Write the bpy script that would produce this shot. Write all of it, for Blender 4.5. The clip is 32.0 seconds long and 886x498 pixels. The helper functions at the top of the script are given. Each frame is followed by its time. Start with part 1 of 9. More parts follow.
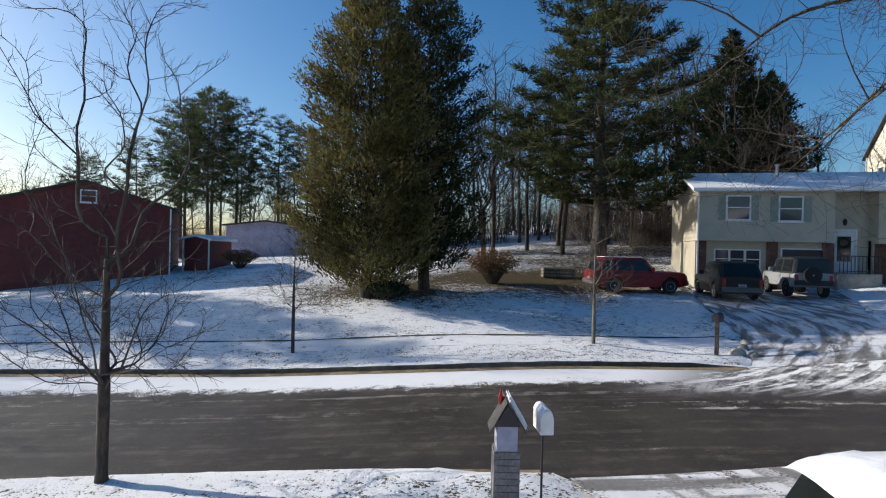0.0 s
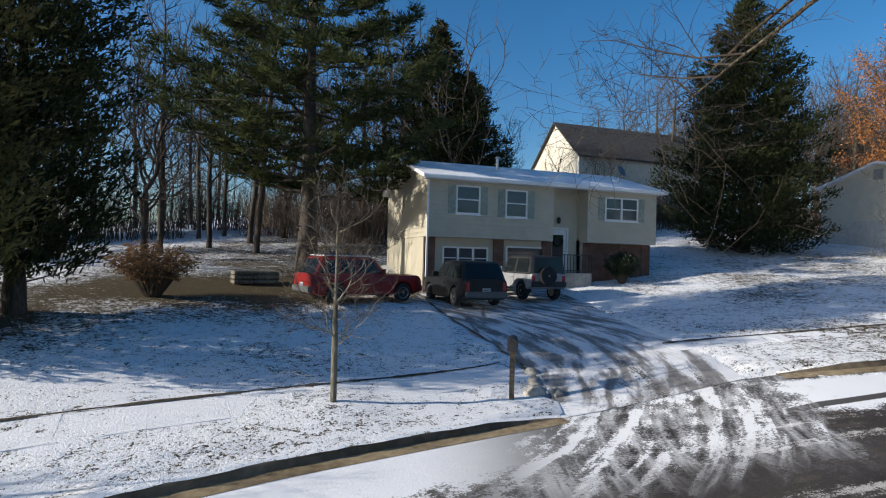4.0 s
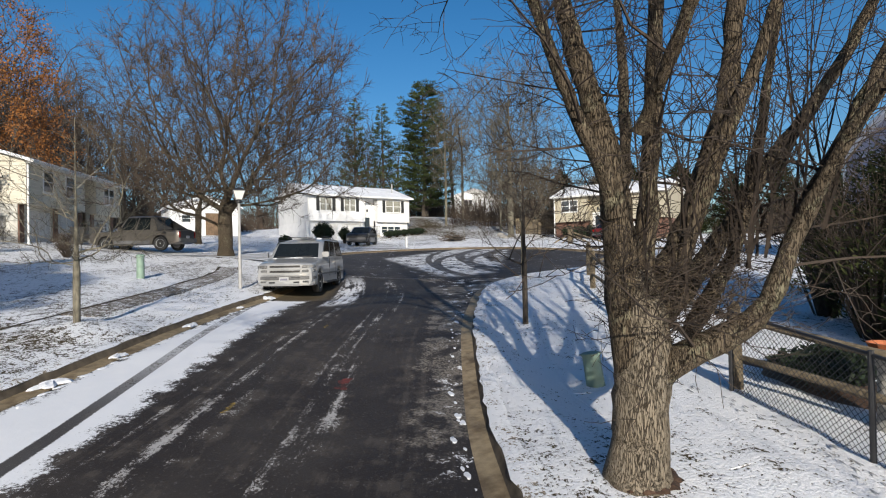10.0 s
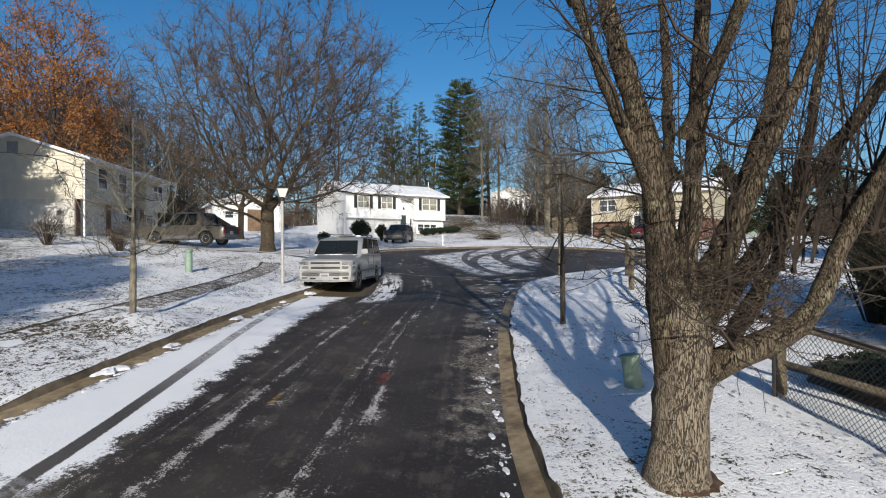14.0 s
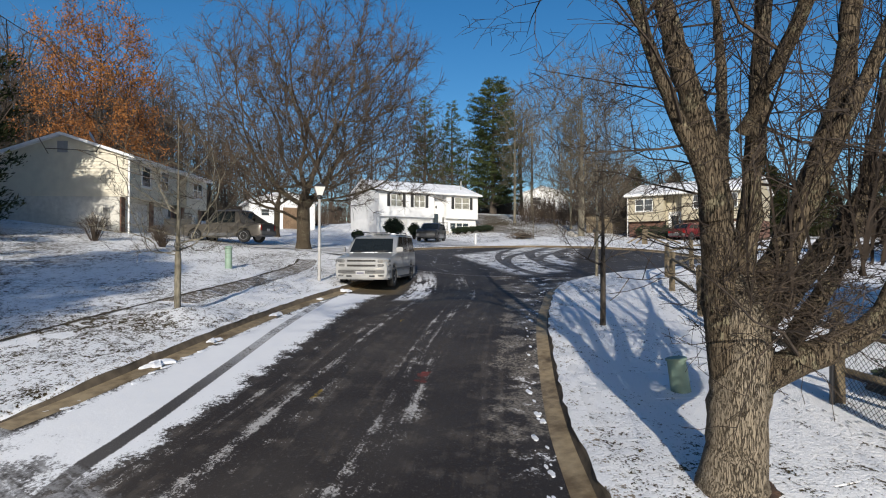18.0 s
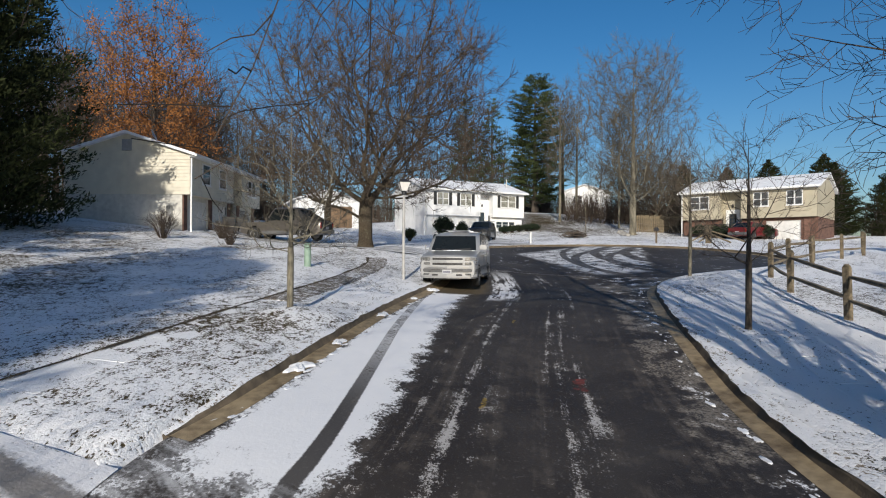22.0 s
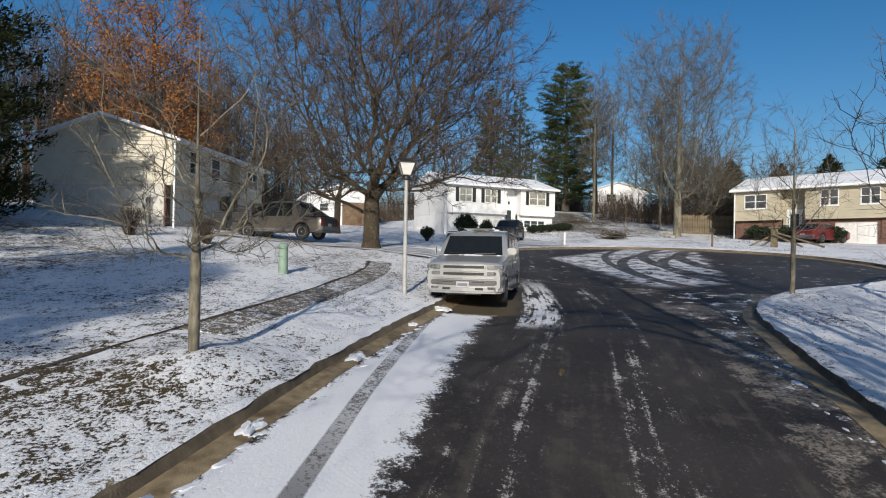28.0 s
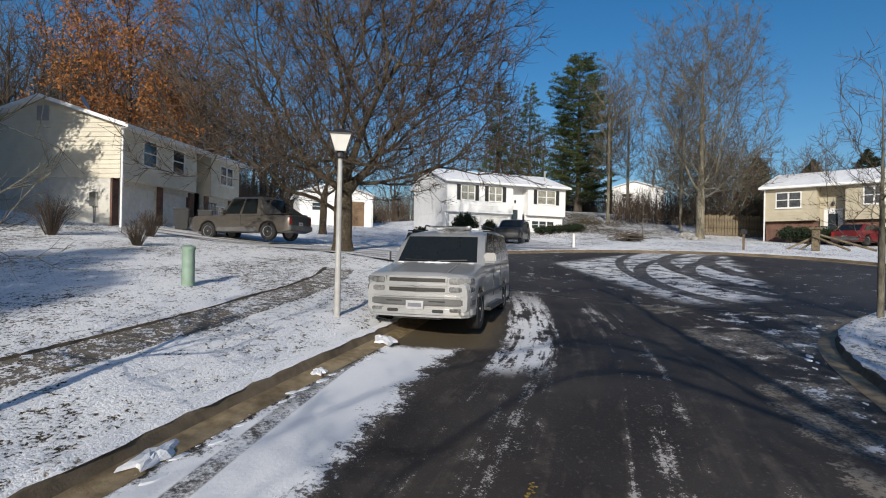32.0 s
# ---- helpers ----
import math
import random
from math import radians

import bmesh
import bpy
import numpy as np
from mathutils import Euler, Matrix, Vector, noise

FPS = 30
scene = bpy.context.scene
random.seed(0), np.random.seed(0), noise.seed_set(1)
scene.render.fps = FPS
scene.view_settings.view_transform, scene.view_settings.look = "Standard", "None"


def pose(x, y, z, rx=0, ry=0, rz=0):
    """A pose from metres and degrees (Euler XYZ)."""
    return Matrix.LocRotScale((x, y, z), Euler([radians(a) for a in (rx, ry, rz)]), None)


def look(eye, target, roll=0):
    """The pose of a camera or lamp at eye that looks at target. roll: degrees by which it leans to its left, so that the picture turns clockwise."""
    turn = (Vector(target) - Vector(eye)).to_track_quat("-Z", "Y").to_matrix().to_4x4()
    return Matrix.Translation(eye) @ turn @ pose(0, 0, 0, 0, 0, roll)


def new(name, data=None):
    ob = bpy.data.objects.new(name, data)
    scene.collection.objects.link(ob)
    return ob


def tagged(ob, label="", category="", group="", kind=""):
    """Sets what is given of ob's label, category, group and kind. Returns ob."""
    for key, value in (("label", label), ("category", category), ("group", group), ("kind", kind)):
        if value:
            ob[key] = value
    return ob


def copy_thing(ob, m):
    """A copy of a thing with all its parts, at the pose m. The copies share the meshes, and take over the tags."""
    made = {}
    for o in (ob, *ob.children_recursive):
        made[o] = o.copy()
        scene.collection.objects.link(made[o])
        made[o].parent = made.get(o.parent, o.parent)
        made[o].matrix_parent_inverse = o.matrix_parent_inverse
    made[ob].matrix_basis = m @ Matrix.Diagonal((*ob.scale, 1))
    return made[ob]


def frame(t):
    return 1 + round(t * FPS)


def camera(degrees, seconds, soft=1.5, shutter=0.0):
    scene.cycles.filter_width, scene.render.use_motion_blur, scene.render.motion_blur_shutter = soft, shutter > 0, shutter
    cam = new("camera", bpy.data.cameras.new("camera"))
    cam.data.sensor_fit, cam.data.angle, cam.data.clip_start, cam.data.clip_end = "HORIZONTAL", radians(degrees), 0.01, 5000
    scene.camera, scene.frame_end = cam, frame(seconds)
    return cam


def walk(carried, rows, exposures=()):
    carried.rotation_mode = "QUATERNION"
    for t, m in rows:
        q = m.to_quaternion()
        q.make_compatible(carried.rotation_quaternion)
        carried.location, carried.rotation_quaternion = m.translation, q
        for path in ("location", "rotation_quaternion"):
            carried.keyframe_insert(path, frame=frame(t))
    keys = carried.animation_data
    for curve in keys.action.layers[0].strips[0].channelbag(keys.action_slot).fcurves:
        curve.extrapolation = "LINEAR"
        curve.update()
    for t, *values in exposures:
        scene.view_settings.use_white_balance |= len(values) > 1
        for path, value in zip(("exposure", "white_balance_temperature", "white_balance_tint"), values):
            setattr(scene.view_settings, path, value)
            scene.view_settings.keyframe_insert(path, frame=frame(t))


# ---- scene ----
cam = camera(77.67, 32.0, soft=1.1)
PATH = [
    (0, (0.000, 0.000, 3.400), (0.000, 2.000, 3.403), 1.43),
    (0.5, (0.158, 0.855, 3.421), (0.160, 2.855, 3.419), 1.53),
    (1, (0.235, 1.793, 3.477), (0.242, 3.793, 3.467), 1.59),
    (1.5, (0.355, 2.715, 3.486), (0.371, 4.715, 3.476), 1.59),
    (2, (0.474, 3.688, 3.487), (0.539, 5.687, 3.477), 1.65),
    (2.5, (0.577, 4.698, 3.443), (0.784, 6.687, 3.440), 1.55),
    (3, (0.699, 5.696, 3.405), (1.087, 7.658, 3.411), 1.59),
    (3.5, (0.859, 6.678, 3.346), (1.554, 8.554, 3.365), 1.64),
    (4, (1.076, 7.604, 3.280), (2.130, 9.303, 3.313), 1.56),
    (4.5, (1.371, 8.431, 3.222), (2.760, 9.869, 3.264), 1.22),
    (5, (1.694, 9.207, 3.188), (3.337, 10.348, 3.234), 0.74),
    (5.5, (2.054, 9.959, 3.126), (3.909, 10.706, 3.177), 0.17),
    (6, (2.412, 10.612, 3.110), (4.389, 10.908, 3.160), -0.27),
    (6.5, (2.975, 10.907, 3.070), (4.951, 10.603, 3.116), -0.72),
    (7, (3.413, 11.107, 3.049), (5.255, 10.328, 3.085), -1.34),
    (7.5, (3.671, 11.162, 3.052), (5.485, 10.321, 3.085), -1.42),
    (8, (4.001, 11.009, 3.079), (5.817, 10.171, 3.108), -1.39),
    (8.5, (4.399, 10.741, 3.114), (6.219, 9.913, 3.139), -1.36),
    (9, (4.835, 10.372, 3.159), (6.660, 9.554, 3.183), -1.26),
    (9.5, (5.073, 10.061, 3.166), (6.904, 9.258, 3.188), -1.19),
    (10, (5.082, 9.985, 3.168), (6.918, 9.193, 3.189), -1.14),
    (10.5, (5.057, 10.000, 3.161), (6.898, 9.219, 3.181), -1.01),
    (11, (5.047, 10.000, 3.166), (6.896, 9.237, 3.185), -0.90),
    (11.5, (5.035, 10.002, 3.167), (6.891, 9.256, 3.185), -0.82),
    (12, (5.018, 10.036, 3.169), (6.879, 9.304, 3.187), -0.67),
    (12.5, (5.005, 10.040, 3.184), (6.873, 9.325, 3.200), -0.66),
    (13, (4.989, 10.075, 3.196), (6.863, 9.375, 3.212), -0.55),
    (13.5, (4.973, 10.110, 3.196), (6.851, 9.423, 3.211), -0.47),
    (14, (4.959, 10.127, 3.192), (6.842, 9.452, 3.207), -0.32),
    (14.5, (4.967, 10.114, 3.185), (6.854, 9.453, 3.200), -0.26),
    (15, (4.971, 10.118, 3.179), (6.863, 9.470, 3.194), -0.16),
    (15.5, (4.984, 10.126, 3.175), (6.881, 9.492, 3.189), -0.07),
    (16, (4.998, 10.135, 3.172), (6.900, 9.516, 3.186), 0.01),
    (16.5, (5.006, 10.147, 3.173), (6.912, 9.541, 3.186), 0.06),
    (17, (5.000, 10.152, 3.174), (6.910, 9.559, 3.186), 0.11),
    (17.5, (5.009, 10.171, 3.180), (6.923, 9.590, 3.191), 0.14),
    (18, (5.066, 10.260, 3.185), (6.983, 9.691, 3.196), 0.17),
    (18.5, (5.164, 10.420, 3.193), (7.085, 9.863, 3.203), 0.19),
    (19, (5.308, 10.652, 3.194), (7.232, 10.108, 3.203), 0.20),
    (19.5, (5.492, 10.946, 3.191), (7.420, 10.415, 3.199), 0.23),
    (20, (5.700, 11.316, 3.186), (7.632, 10.796, 3.195), 0.28),
    (20.5, (5.863, 11.669, 3.162), (7.798, 11.162, 3.171), 0.27),
    (21, (5.970, 11.897, 3.147), (7.907, 11.400, 3.156), 0.30),
    (21.5, (6.122, 12.015, 3.133), (8.061, 11.527, 3.141), 0.31),
    (22, (6.340, 12.057, 3.123), (8.282, 11.579, 3.132), 0.34),
    (22.5, (6.588, 12.046, 3.126), (8.533, 11.578, 3.134), 0.38),
    (23, (6.854, 12.013, 3.127), (8.801, 11.554, 3.136), 0.51),
    (23.5, (7.177, 11.905, 3.151), (9.125, 11.456, 3.159), 0.51),
    (24, (7.530, 11.784, 3.179), (9.480, 11.344, 3.186), 0.52),
    (24.5, (7.920, 11.666, 3.193), (9.872, 11.232, 3.200), 0.56),
    (25, (8.312, 11.529, 3.204), (10.266, 11.103, 3.210), 0.61),
    (25.5, (8.728, 11.401, 3.213), (10.683, 10.982, 3.219), 0.72),
    (26, (9.136, 11.272, 3.222), (11.093, 10.859, 3.228), 0.81),
    (26.5, (9.552, 11.143, 3.230), (11.510, 10.735, 3.236), 0.90),
    (27, (9.979, 11.005, 3.240), (11.938, 10.602, 3.245), 0.97),
    (27.5, (10.419, 10.848, 3.253), (12.379, 10.451, 3.258), 1.02),
    (28, (10.855, 10.686, 3.265), (12.817, 10.297, 3.271), 1.00),
    (28.5, (11.313, 10.508, 3.284), (13.276, 10.126, 3.289), 1.07),
    (29, (11.799, 10.308, 3.285), (13.764, 9.932, 3.291), 1.00),
    (29.5, (12.285, 10.109, 3.294), (14.251, 9.741, 3.300), 1.00),
    (30, (12.752, 9.880, 3.311), (14.719, 9.517, 3.318), 1.01),
    (30.5, (13.179, 9.603, 3.301), (15.146, 9.247, 3.310), 1.10),
    (31, (13.585, 9.322, 3.312), (15.554, 8.970, 3.322), 1.13),
    (31.5, (14.010, 9.036, 3.353), (15.980, 8.691, 3.363), 1.16),
    (32, (14.415, 8.769, 3.366), (16.386, 8.431, 3.377), 1.16),
]
walk(cam, [(t, look(eye, target, roll)) for t, eye, target, roll in PATH], [(0, 0.22, 6500, 10), (2.5, 0.25, 6500, 10), (4.5, 0.25, 6500, 10), (6.5, 0.06, 6500, 10), (9, -0.02, 6500, 10), (18, -0.07, 6500, 10), (22, -0.19, 6500, 10), (32, -0.22, 6500, 10)])

# ---- light: low winter sun over a clear sky ----
SUN_AZ, SUN_EL = 162.0, 20.5
world = bpy.data.worlds.new("sky")
scene.world = world
world.use_nodes = True
wn, wl = world.node_tree.nodes, world.node_tree.links
sky = wn.new("ShaderNodeTexSky")
sky.sky_type, sky.sun_disc = "NISHITA", False
sky.sun_elevation, sky.sun_rotation = radians(SUN_EL), radians(90 - SUN_AZ)
sky.air_density, sky.dust_density, sky.ozone_density, sky.altitude = 1.0, 1.7, 3.0, 300
deep = wn.new("ShaderNodeHueSaturation")
deep.inputs["Saturation"].default_value = 1.32
wl.new(sky.outputs["Color"], deep.inputs["Color"])
wl.new(deep.outputs["Color"], wn["Background"].inputs["Color"])
wn["Background"].inputs["Strength"].default_value = 0.12
sun = new("sun", bpy.data.lights.new("sun", "SUN"))
sun.data.energy, sun.data.angle, sun.data.color = 5.0, radians(0.55), (1.0, 0.94, 0.84)
sd = Vector((math.cos(radians(SUN_AZ)) * math.cos(radians(SUN_EL)), math.sin(radians(SUN_AZ)) * math.cos(radians(SUN_EL)), math.sin(radians(SUN_EL))))
sun.matrix_basis = look(sd * 100, (0, 0, 0))

# ---- materials ----
def mat(name, col, rough=0.7, metal=0.0, var=0.15, scale=6.0, bump=0.0, bscale=40.0, col2=None, spec=0.5, coat=0.0, alpha=None, trans=0.0, rnd=0.0, stretch=None, thin=0.0):
    """A node material: two scales of colour variation, fine relief, and a random shift per object."""
    m = bpy.data.materials.new(name)
    m.use_nodes = True
    n, l = m.node_tree.nodes, m.node_tree.links
    b = n["Principled BSDF"]
    b.inputs["Roughness"].default_value = rough
    b.inputs["Metallic"].default_value = metal
    b.inputs["Specular IOR Level"].default_value = spec
    b.inputs["Coat Weight"].default_value = coat
    b.inputs["Transmission Weight"].default_value = trans
    tc = n.new("ShaderNodeTexCoord")
    src = tc.outputs["Object"]
    if stretch:
        mp = n.new("ShaderNodeMapping")
        mp.inputs["Scale"].default_value = stretch
        l.new(src, mp.inputs["Vector"])
        src = mp.outputs[0]
    big, small = n.new("ShaderNodeTexNoise"), n.new("ShaderNodeTexNoise")
    big.inputs["Scale"].default_value, small.inputs["Scale"].default_value = scale * 0.15, scale
    big.inputs["Detail"].default_value, small.inputs["Detail"].default_value = 3, 6
    l.new(src, big.inputs["Vector"])
    l.new(src, small.inputs["Vector"])
    add = n.new("ShaderNodeMath")
    add.operation = "ADD"
    l.new(big.outputs["Fac"], add.inputs[0])
    l.new(small.outputs["Fac"], add.inputs[1])
    ramp = n.new("ShaderNodeValToRGB")
    c2 = col2 or [c * (1 - 2 * var) for c in col]
    c3 = [min(1, c * (1 + var)) for c in col]
    ramp.color_ramp.elements[0].position, ramp.color_ramp.elements[0].color = 0.38, (*c2, 1)
    ramp.color_ramp.elements[1].position, ramp.color_ramp.elements[1].color = 0.62, (*c3, 1)
    half = n.new("ShaderNodeMath")
    half.operation = "MULTIPLY"
    half.inputs[1].default_value = 0.5
    l.new(add.outputs[0], half.inputs[0])
    l.new(half.outputs[0], ramp.inputs["Fac"])
    out = ramp.outputs["Color"]
    if rnd:
        info, hsv = n.new("ShaderNodeObjectInfo"), n.new("ShaderNodeHueSaturation")
        mr = n.new("ShaderNodeMapRange")
        mr.inputs["To Min"].default_value, mr.inputs["To Max"].default_value = 1 - rnd, 1 + rnd
        l.new(info.outputs["Random"], mr.inputs["Value"])
        l.new(mr.outputs[0], hsv.inputs["Value"])
        l.new(out, hsv.inputs["Color"])
        out = hsv.outputs["Color"]
    l.new(out, b.inputs["Base Color"])
    if bump:
        t = n.new("ShaderNodeTexNoise")
        t.inputs["Scale"].default_value, t.inputs["Detail"].default_value = bscale, 5
        l.new(src, t.inputs["Vector"])
        bp = n.new("ShaderNodeBump")
        bp.inputs["Strength"].default_value, bp.inputs["Distance"].default_value = min(1.0, bump), 0.02
        l.new(t.outputs["Fac"], bp.inputs["Height"])
        l.new(bp.outputs["Normal"], b.inputs["Normal"])
    if thin:
        # leaves let part of the light through
        tl, mx = n.new("ShaderNodeBsdfTranslucent"), n.new("ShaderNodeMixShader")
        mx.inputs["Fac"].default_value = thin
        l.new(out, tl.inputs["Color"])
        l.new(b.outputs[0], mx.inputs[1])
        l.new(tl.outputs[0], mx.inputs[2])
        l.new(mx.outputs[0], n["Material Output"].inputs["Surface"])
    return m


def noise_node(n, l, vec, scale, detail=5, rough=0.5):
    t = n.new("ShaderNodeTexNoise")
    t.inputs["Scale"].default_value, t.inputs["Detail"].default_value, t.inputs["Roughness"].default_value = scale, detail, rough
    l.new(vec, t.inputs["Vector"])
    return t.outputs["Fac"]


def op(n, l, kind, a, b=None, clamp=False):
    m = n.new("ShaderNodeMath")
    m.operation, m.use_clamp = kind, clamp
    for i, v in enumerate((a, b)):
        if v is None:
            continue
        if isinstance(v, (int, float)):
            m.inputs[i].default_value = v
        else:
            l.new(v, m.inputs[i])
    return m.outputs[0]


def step(n, l, v, a, b):
    r = n.new("ShaderNodeMapRange")
    r.interpolation_type = "SMOOTHSTEP"
    r.inputs["From Min"].default_value, r.inputs["From Max"].default_value = a, b
    l.new(v, r.inputs["Value"])
    return r.outputs[0]


def mixc(n, l, f, a, b):
    m = n.new("ShaderNodeMix")
    m.data_type = "RGBA"
    l.new(f, m.inputs["Factor"])
    for k, v in (("A", a), ("B", b)):
        s = [i for i in m.inputs if i.name == k and i.type == "RGBA"][0]
        if isinstance(v, tuple):
            s.default_value = (*v, 1)
        else:
            l.new(v, s)
    return [o for o in m.outputs if o.type == "RGBA"][0]


def snow_ground(name, cover, under=(0.16, 0.12, 0.06), under2=(0.10, 0.085, 0.045), attr=""):
    """Thin snow on grass: blades and leaf litter show through in clumps, half buried at their rims. cover: 0 bare to 1 whole."""
    m = bpy.data.materials.new(name)
    m.use_nodes = True
    n, l = m.node_tree.nodes, m.node_tree.links
    b = n["Principled BSDF"]
    tc = n.new("ShaderNodeTexCoord").outputs["Object"]
    big, mid = noise_node(n, l, tc, 0.3, 3), noise_node(n, l, tc, 2.6, 5, 0.65)
    clod, fine = noise_node(n, l, tc, 8.0, 4, 0.6), noise_node(n, l, tc, 24, 4, 0.7)
    v = op(n, l, "ADD", op(n, l, "MULTIPLY", big, 0.35), op(n, l, "ADD", op(n, l, "MULTIPLY", mid, 0.45), op(n, l, "ADD", op(n, l, "MULTIPLY", clod, 0.55), op(n, l, "MULTIPLY", fine, 0.9))))
    thr = 1.25 - 0.34 * cover
    if attr:
        at = n.new("ShaderNodeAttribute")
        at.attribute_name = attr
        v = op(n, l, "SUBTRACT", v, op(n, l, "MULTIPLY", at.outputs["Fac"], 0.34))
    s = step(n, l, v, thr - 0.02, thr + 0.015)
    deep = step(n, l, v, thr, thr + 0.09)
    grass = mixc(n, l, noise_node(n, l, tc, 40, 6), under, under2)
    snow = mixc(n, l, deep, (0.76, 0.755, 0.75), (0.88, 0.88, 0.885))
    l.new(mixc(n, l, s, grass, snow), b.inputs["Base Color"])
    b.inputs["Roughness"].default_value = 0.75
    b.inputs["Specular IOR Level"].default_value = 0.2
    bp = n.new("ShaderNodeBump")
    bp.inputs["Strength"].default_value, bp.inputs["Distance"].default_value = 0.6, 0.05
    l.new(op(n, l, "ADD", v, op(n, l, "MULTIPLY", s, 0.15)), bp.inputs["Height"])
    l.new(bp.outputs["Normal"], b.inputs["Normal"])
    return m


def furrowed_bark(name, ridge, groove, lichen, fineness):
    """Old bark: long ridges parted by dark furrows, with pale lichen in patches."""
    m = bpy.data.materials.new(name)
    m.use_nodes = True
    n, l = m.node_tree.nodes, m.node_tree.links
    b = n["Principled BSDF"]
    tc = n.new("ShaderNodeTexCoord").outputs["Object"]
    mp = n.new("ShaderNodeMapping")
    mp.inputs["Scale"].default_value = (1, 1, 0.12)
    l.new(tc, mp.inputs["Vector"])
    warp, fine = noise_node(n, l, mp.outputs[0], fineness, 4, 0.6), noise_node(n, l, tc, 70, 5, 0.7)
    ridges = op(n, l, "ABSOLUTE", op(n, l, "SUBTRACT", warp, 0.5))
    cut = step(n, l, op(n, l, "ADD", ridges, op(n, l, "MULTIPLY", op(n, l, "SUBTRACT", fine, 0.5), 0.05)), 0.0, 0.05)
    wide = noise_node(n, l, tc, 2.2, 4, 0.6)
    spots = step(n, l, op(n, l, "ADD", op(n, l, "MULTIPLY", wide, 0.6), op(n, l, "MULTIPLY", noise_node(n, l, tc, 13, 4, 0.65), 0.6)), 0.64, 0.72)
    top = mixc(n, l, fine, tuple(c * 0.7 for c in ridge), tuple(c * 1.2 for c in ridge))
    top = mixc(n, l, op(n, l, "MULTIPLY", spots, 0.7), top, lichen)
    # the dark groove colour paints in the shade inside the furrows
    l.new(mixc(n, l, cut, groove, top), b.inputs["Base Color"])
    b.inputs["Roughness"].default_value = 0.95
    b.inputs["Specular IOR Level"].default_value = 0.15
    bp = n.new("ShaderNodeBump")
    bp.inputs["Strength"].default_value, bp.inputs["Distance"].default_value = 1.0, 0.035
    l.new(op(n, l, "ADD", cut, op(n, l, "MULTIPLY", fine, 0.35)), bp.inputs["Height"])
    l.new(bp.outputs["Normal"], b.inputs["Normal"])
    return m


# ---- mesh helpers ----
class Build:
    """Gathers vertices and faces of one mesh."""

    def __init__(self):
        self.v, self.f, self.count = [], [], 0

    def add(self, verts, faces):
        k = self.count
        self.v.extend(verts)
        self.f.extend([tuple(i + k for i in q) for q in faces])
        self.count += len(verts)
        return self

    def box(self, x0, y0, z0, x1, y1, z1, m=None):
        p = [(x0, y0, z0), (x1, y0, z0), (x1, y1, z0), (x0, y1, z0), (x0, y0, z1), (x1, y0, z1), (x1, y1, z1), (x0, y1, z1)]
        if m is not None:
            p = [tuple(m @ Vector(q)) for q in p]
        return self.add(p, [(0, 3, 2, 1), (4, 5, 6, 7), (0, 1, 5, 4), (1, 2, 6, 5), (2, 3, 7, 6), (3, 0, 4, 7)])

    def prism(self, pts, axis, a, b):
        """A polygon pushed along an axis from a to b; pts are the other two coordinates in order."""
        def put(p, s):
            return (s, p[0], p[1]) if axis == 0 else (p[0], s, p[1]) if axis == 1 else (p[0], p[1], s)
        k = len(pts)
        vs = [put(p, a) for p in pts] + [put(p, b) for p in pts]
        fs = [tuple(range(k))[::-1], tuple(range(k, 2 * k))] + [(i, (i + 1) % k, k + (i + 1) % k, k + i) for i in range(k)]
        return self.add(vs, fs)

    def tube(self, pts, radii, n=6, cap=True):
        pts = [Vector(p) for p in pts]
        vs, fs = [], []
        up = None
        for i, p in enumerate(pts):
            d = (pts[min(i + 1, len(pts) - 1)] - pts[max(i - 1, 0)])
            d = d.normalized() if d.length > 1e-9 else Vector((0, 0, 1))
            if up is None:
                up = d.orthogonal().normalized()
            else:
                up = (up - d * up.dot(d))
                up = up.normalized() if up.length > 1e-6 else d.orthogonal().normalized()
            s = d.cross(up)
            r = radii[i] if hasattr(radii, "__len__") else radii
            for k in range(n):
                a = 2 * math.pi * k / n
                vs.append(tuple(p + up * (r * math.cos(a)) + s * (r * math.sin(a))))
        for i in range(len(pts) - 1):
            for k in range(n):
                fs.append((i * n + k, i * n + (k + 1) % n, (i + 1) * n + (k + 1) % n, (i + 1) * n + k))
        if cap:
            fs.append(tuple(range(n))[::-1])
            fs.append(tuple(range((len(pts) - 1) * n, len(pts) * n)))
        return self.add(vs, fs)

    def lathe(self, prof, n=16, m=None):
        vs = [(r * math.cos(2 * math.pi * k / n), r * math.sin(2 * math.pi * k / n), z) for r, z in prof for k in range(n)]
        if m is not None:
            vs = [tuple(m @ Vector(q)) for q in vs]
        fs = [(i * n + k, i * n + (k + 1) % n, (i + 1) * n + (k + 1) % n, (i + 1) * n + k) for i in range(len(prof) - 1) for k in range(n)]
        fs += [tuple(range(n))[::-1], tuple(range((len(prof) - 1) * n, len(prof) * n))]
        return self.add(vs, fs)

    def weld(self):
        """Joins touching boxes: shared points become one, faces between two boxes go."""
        index, where, keep, seen = {}, [], [], {}
        for v in self.v:
            k = tuple(round(c, 4) for c in v)
            if k not in index:
                index[k] = len(keep)
                keep.append(v)
            where.append(index[k])
        faces = [tuple(where[i] for i in f) for f in self.f]
        for f in faces:
            seen[frozenset(f)] = seen.get(frozenset(f), 0) + 1
        self.v, self.f, self.count = keep, [f for f in faces if seen[frozenset(f)] == 1 and len(set(f)) > 2], len(keep)

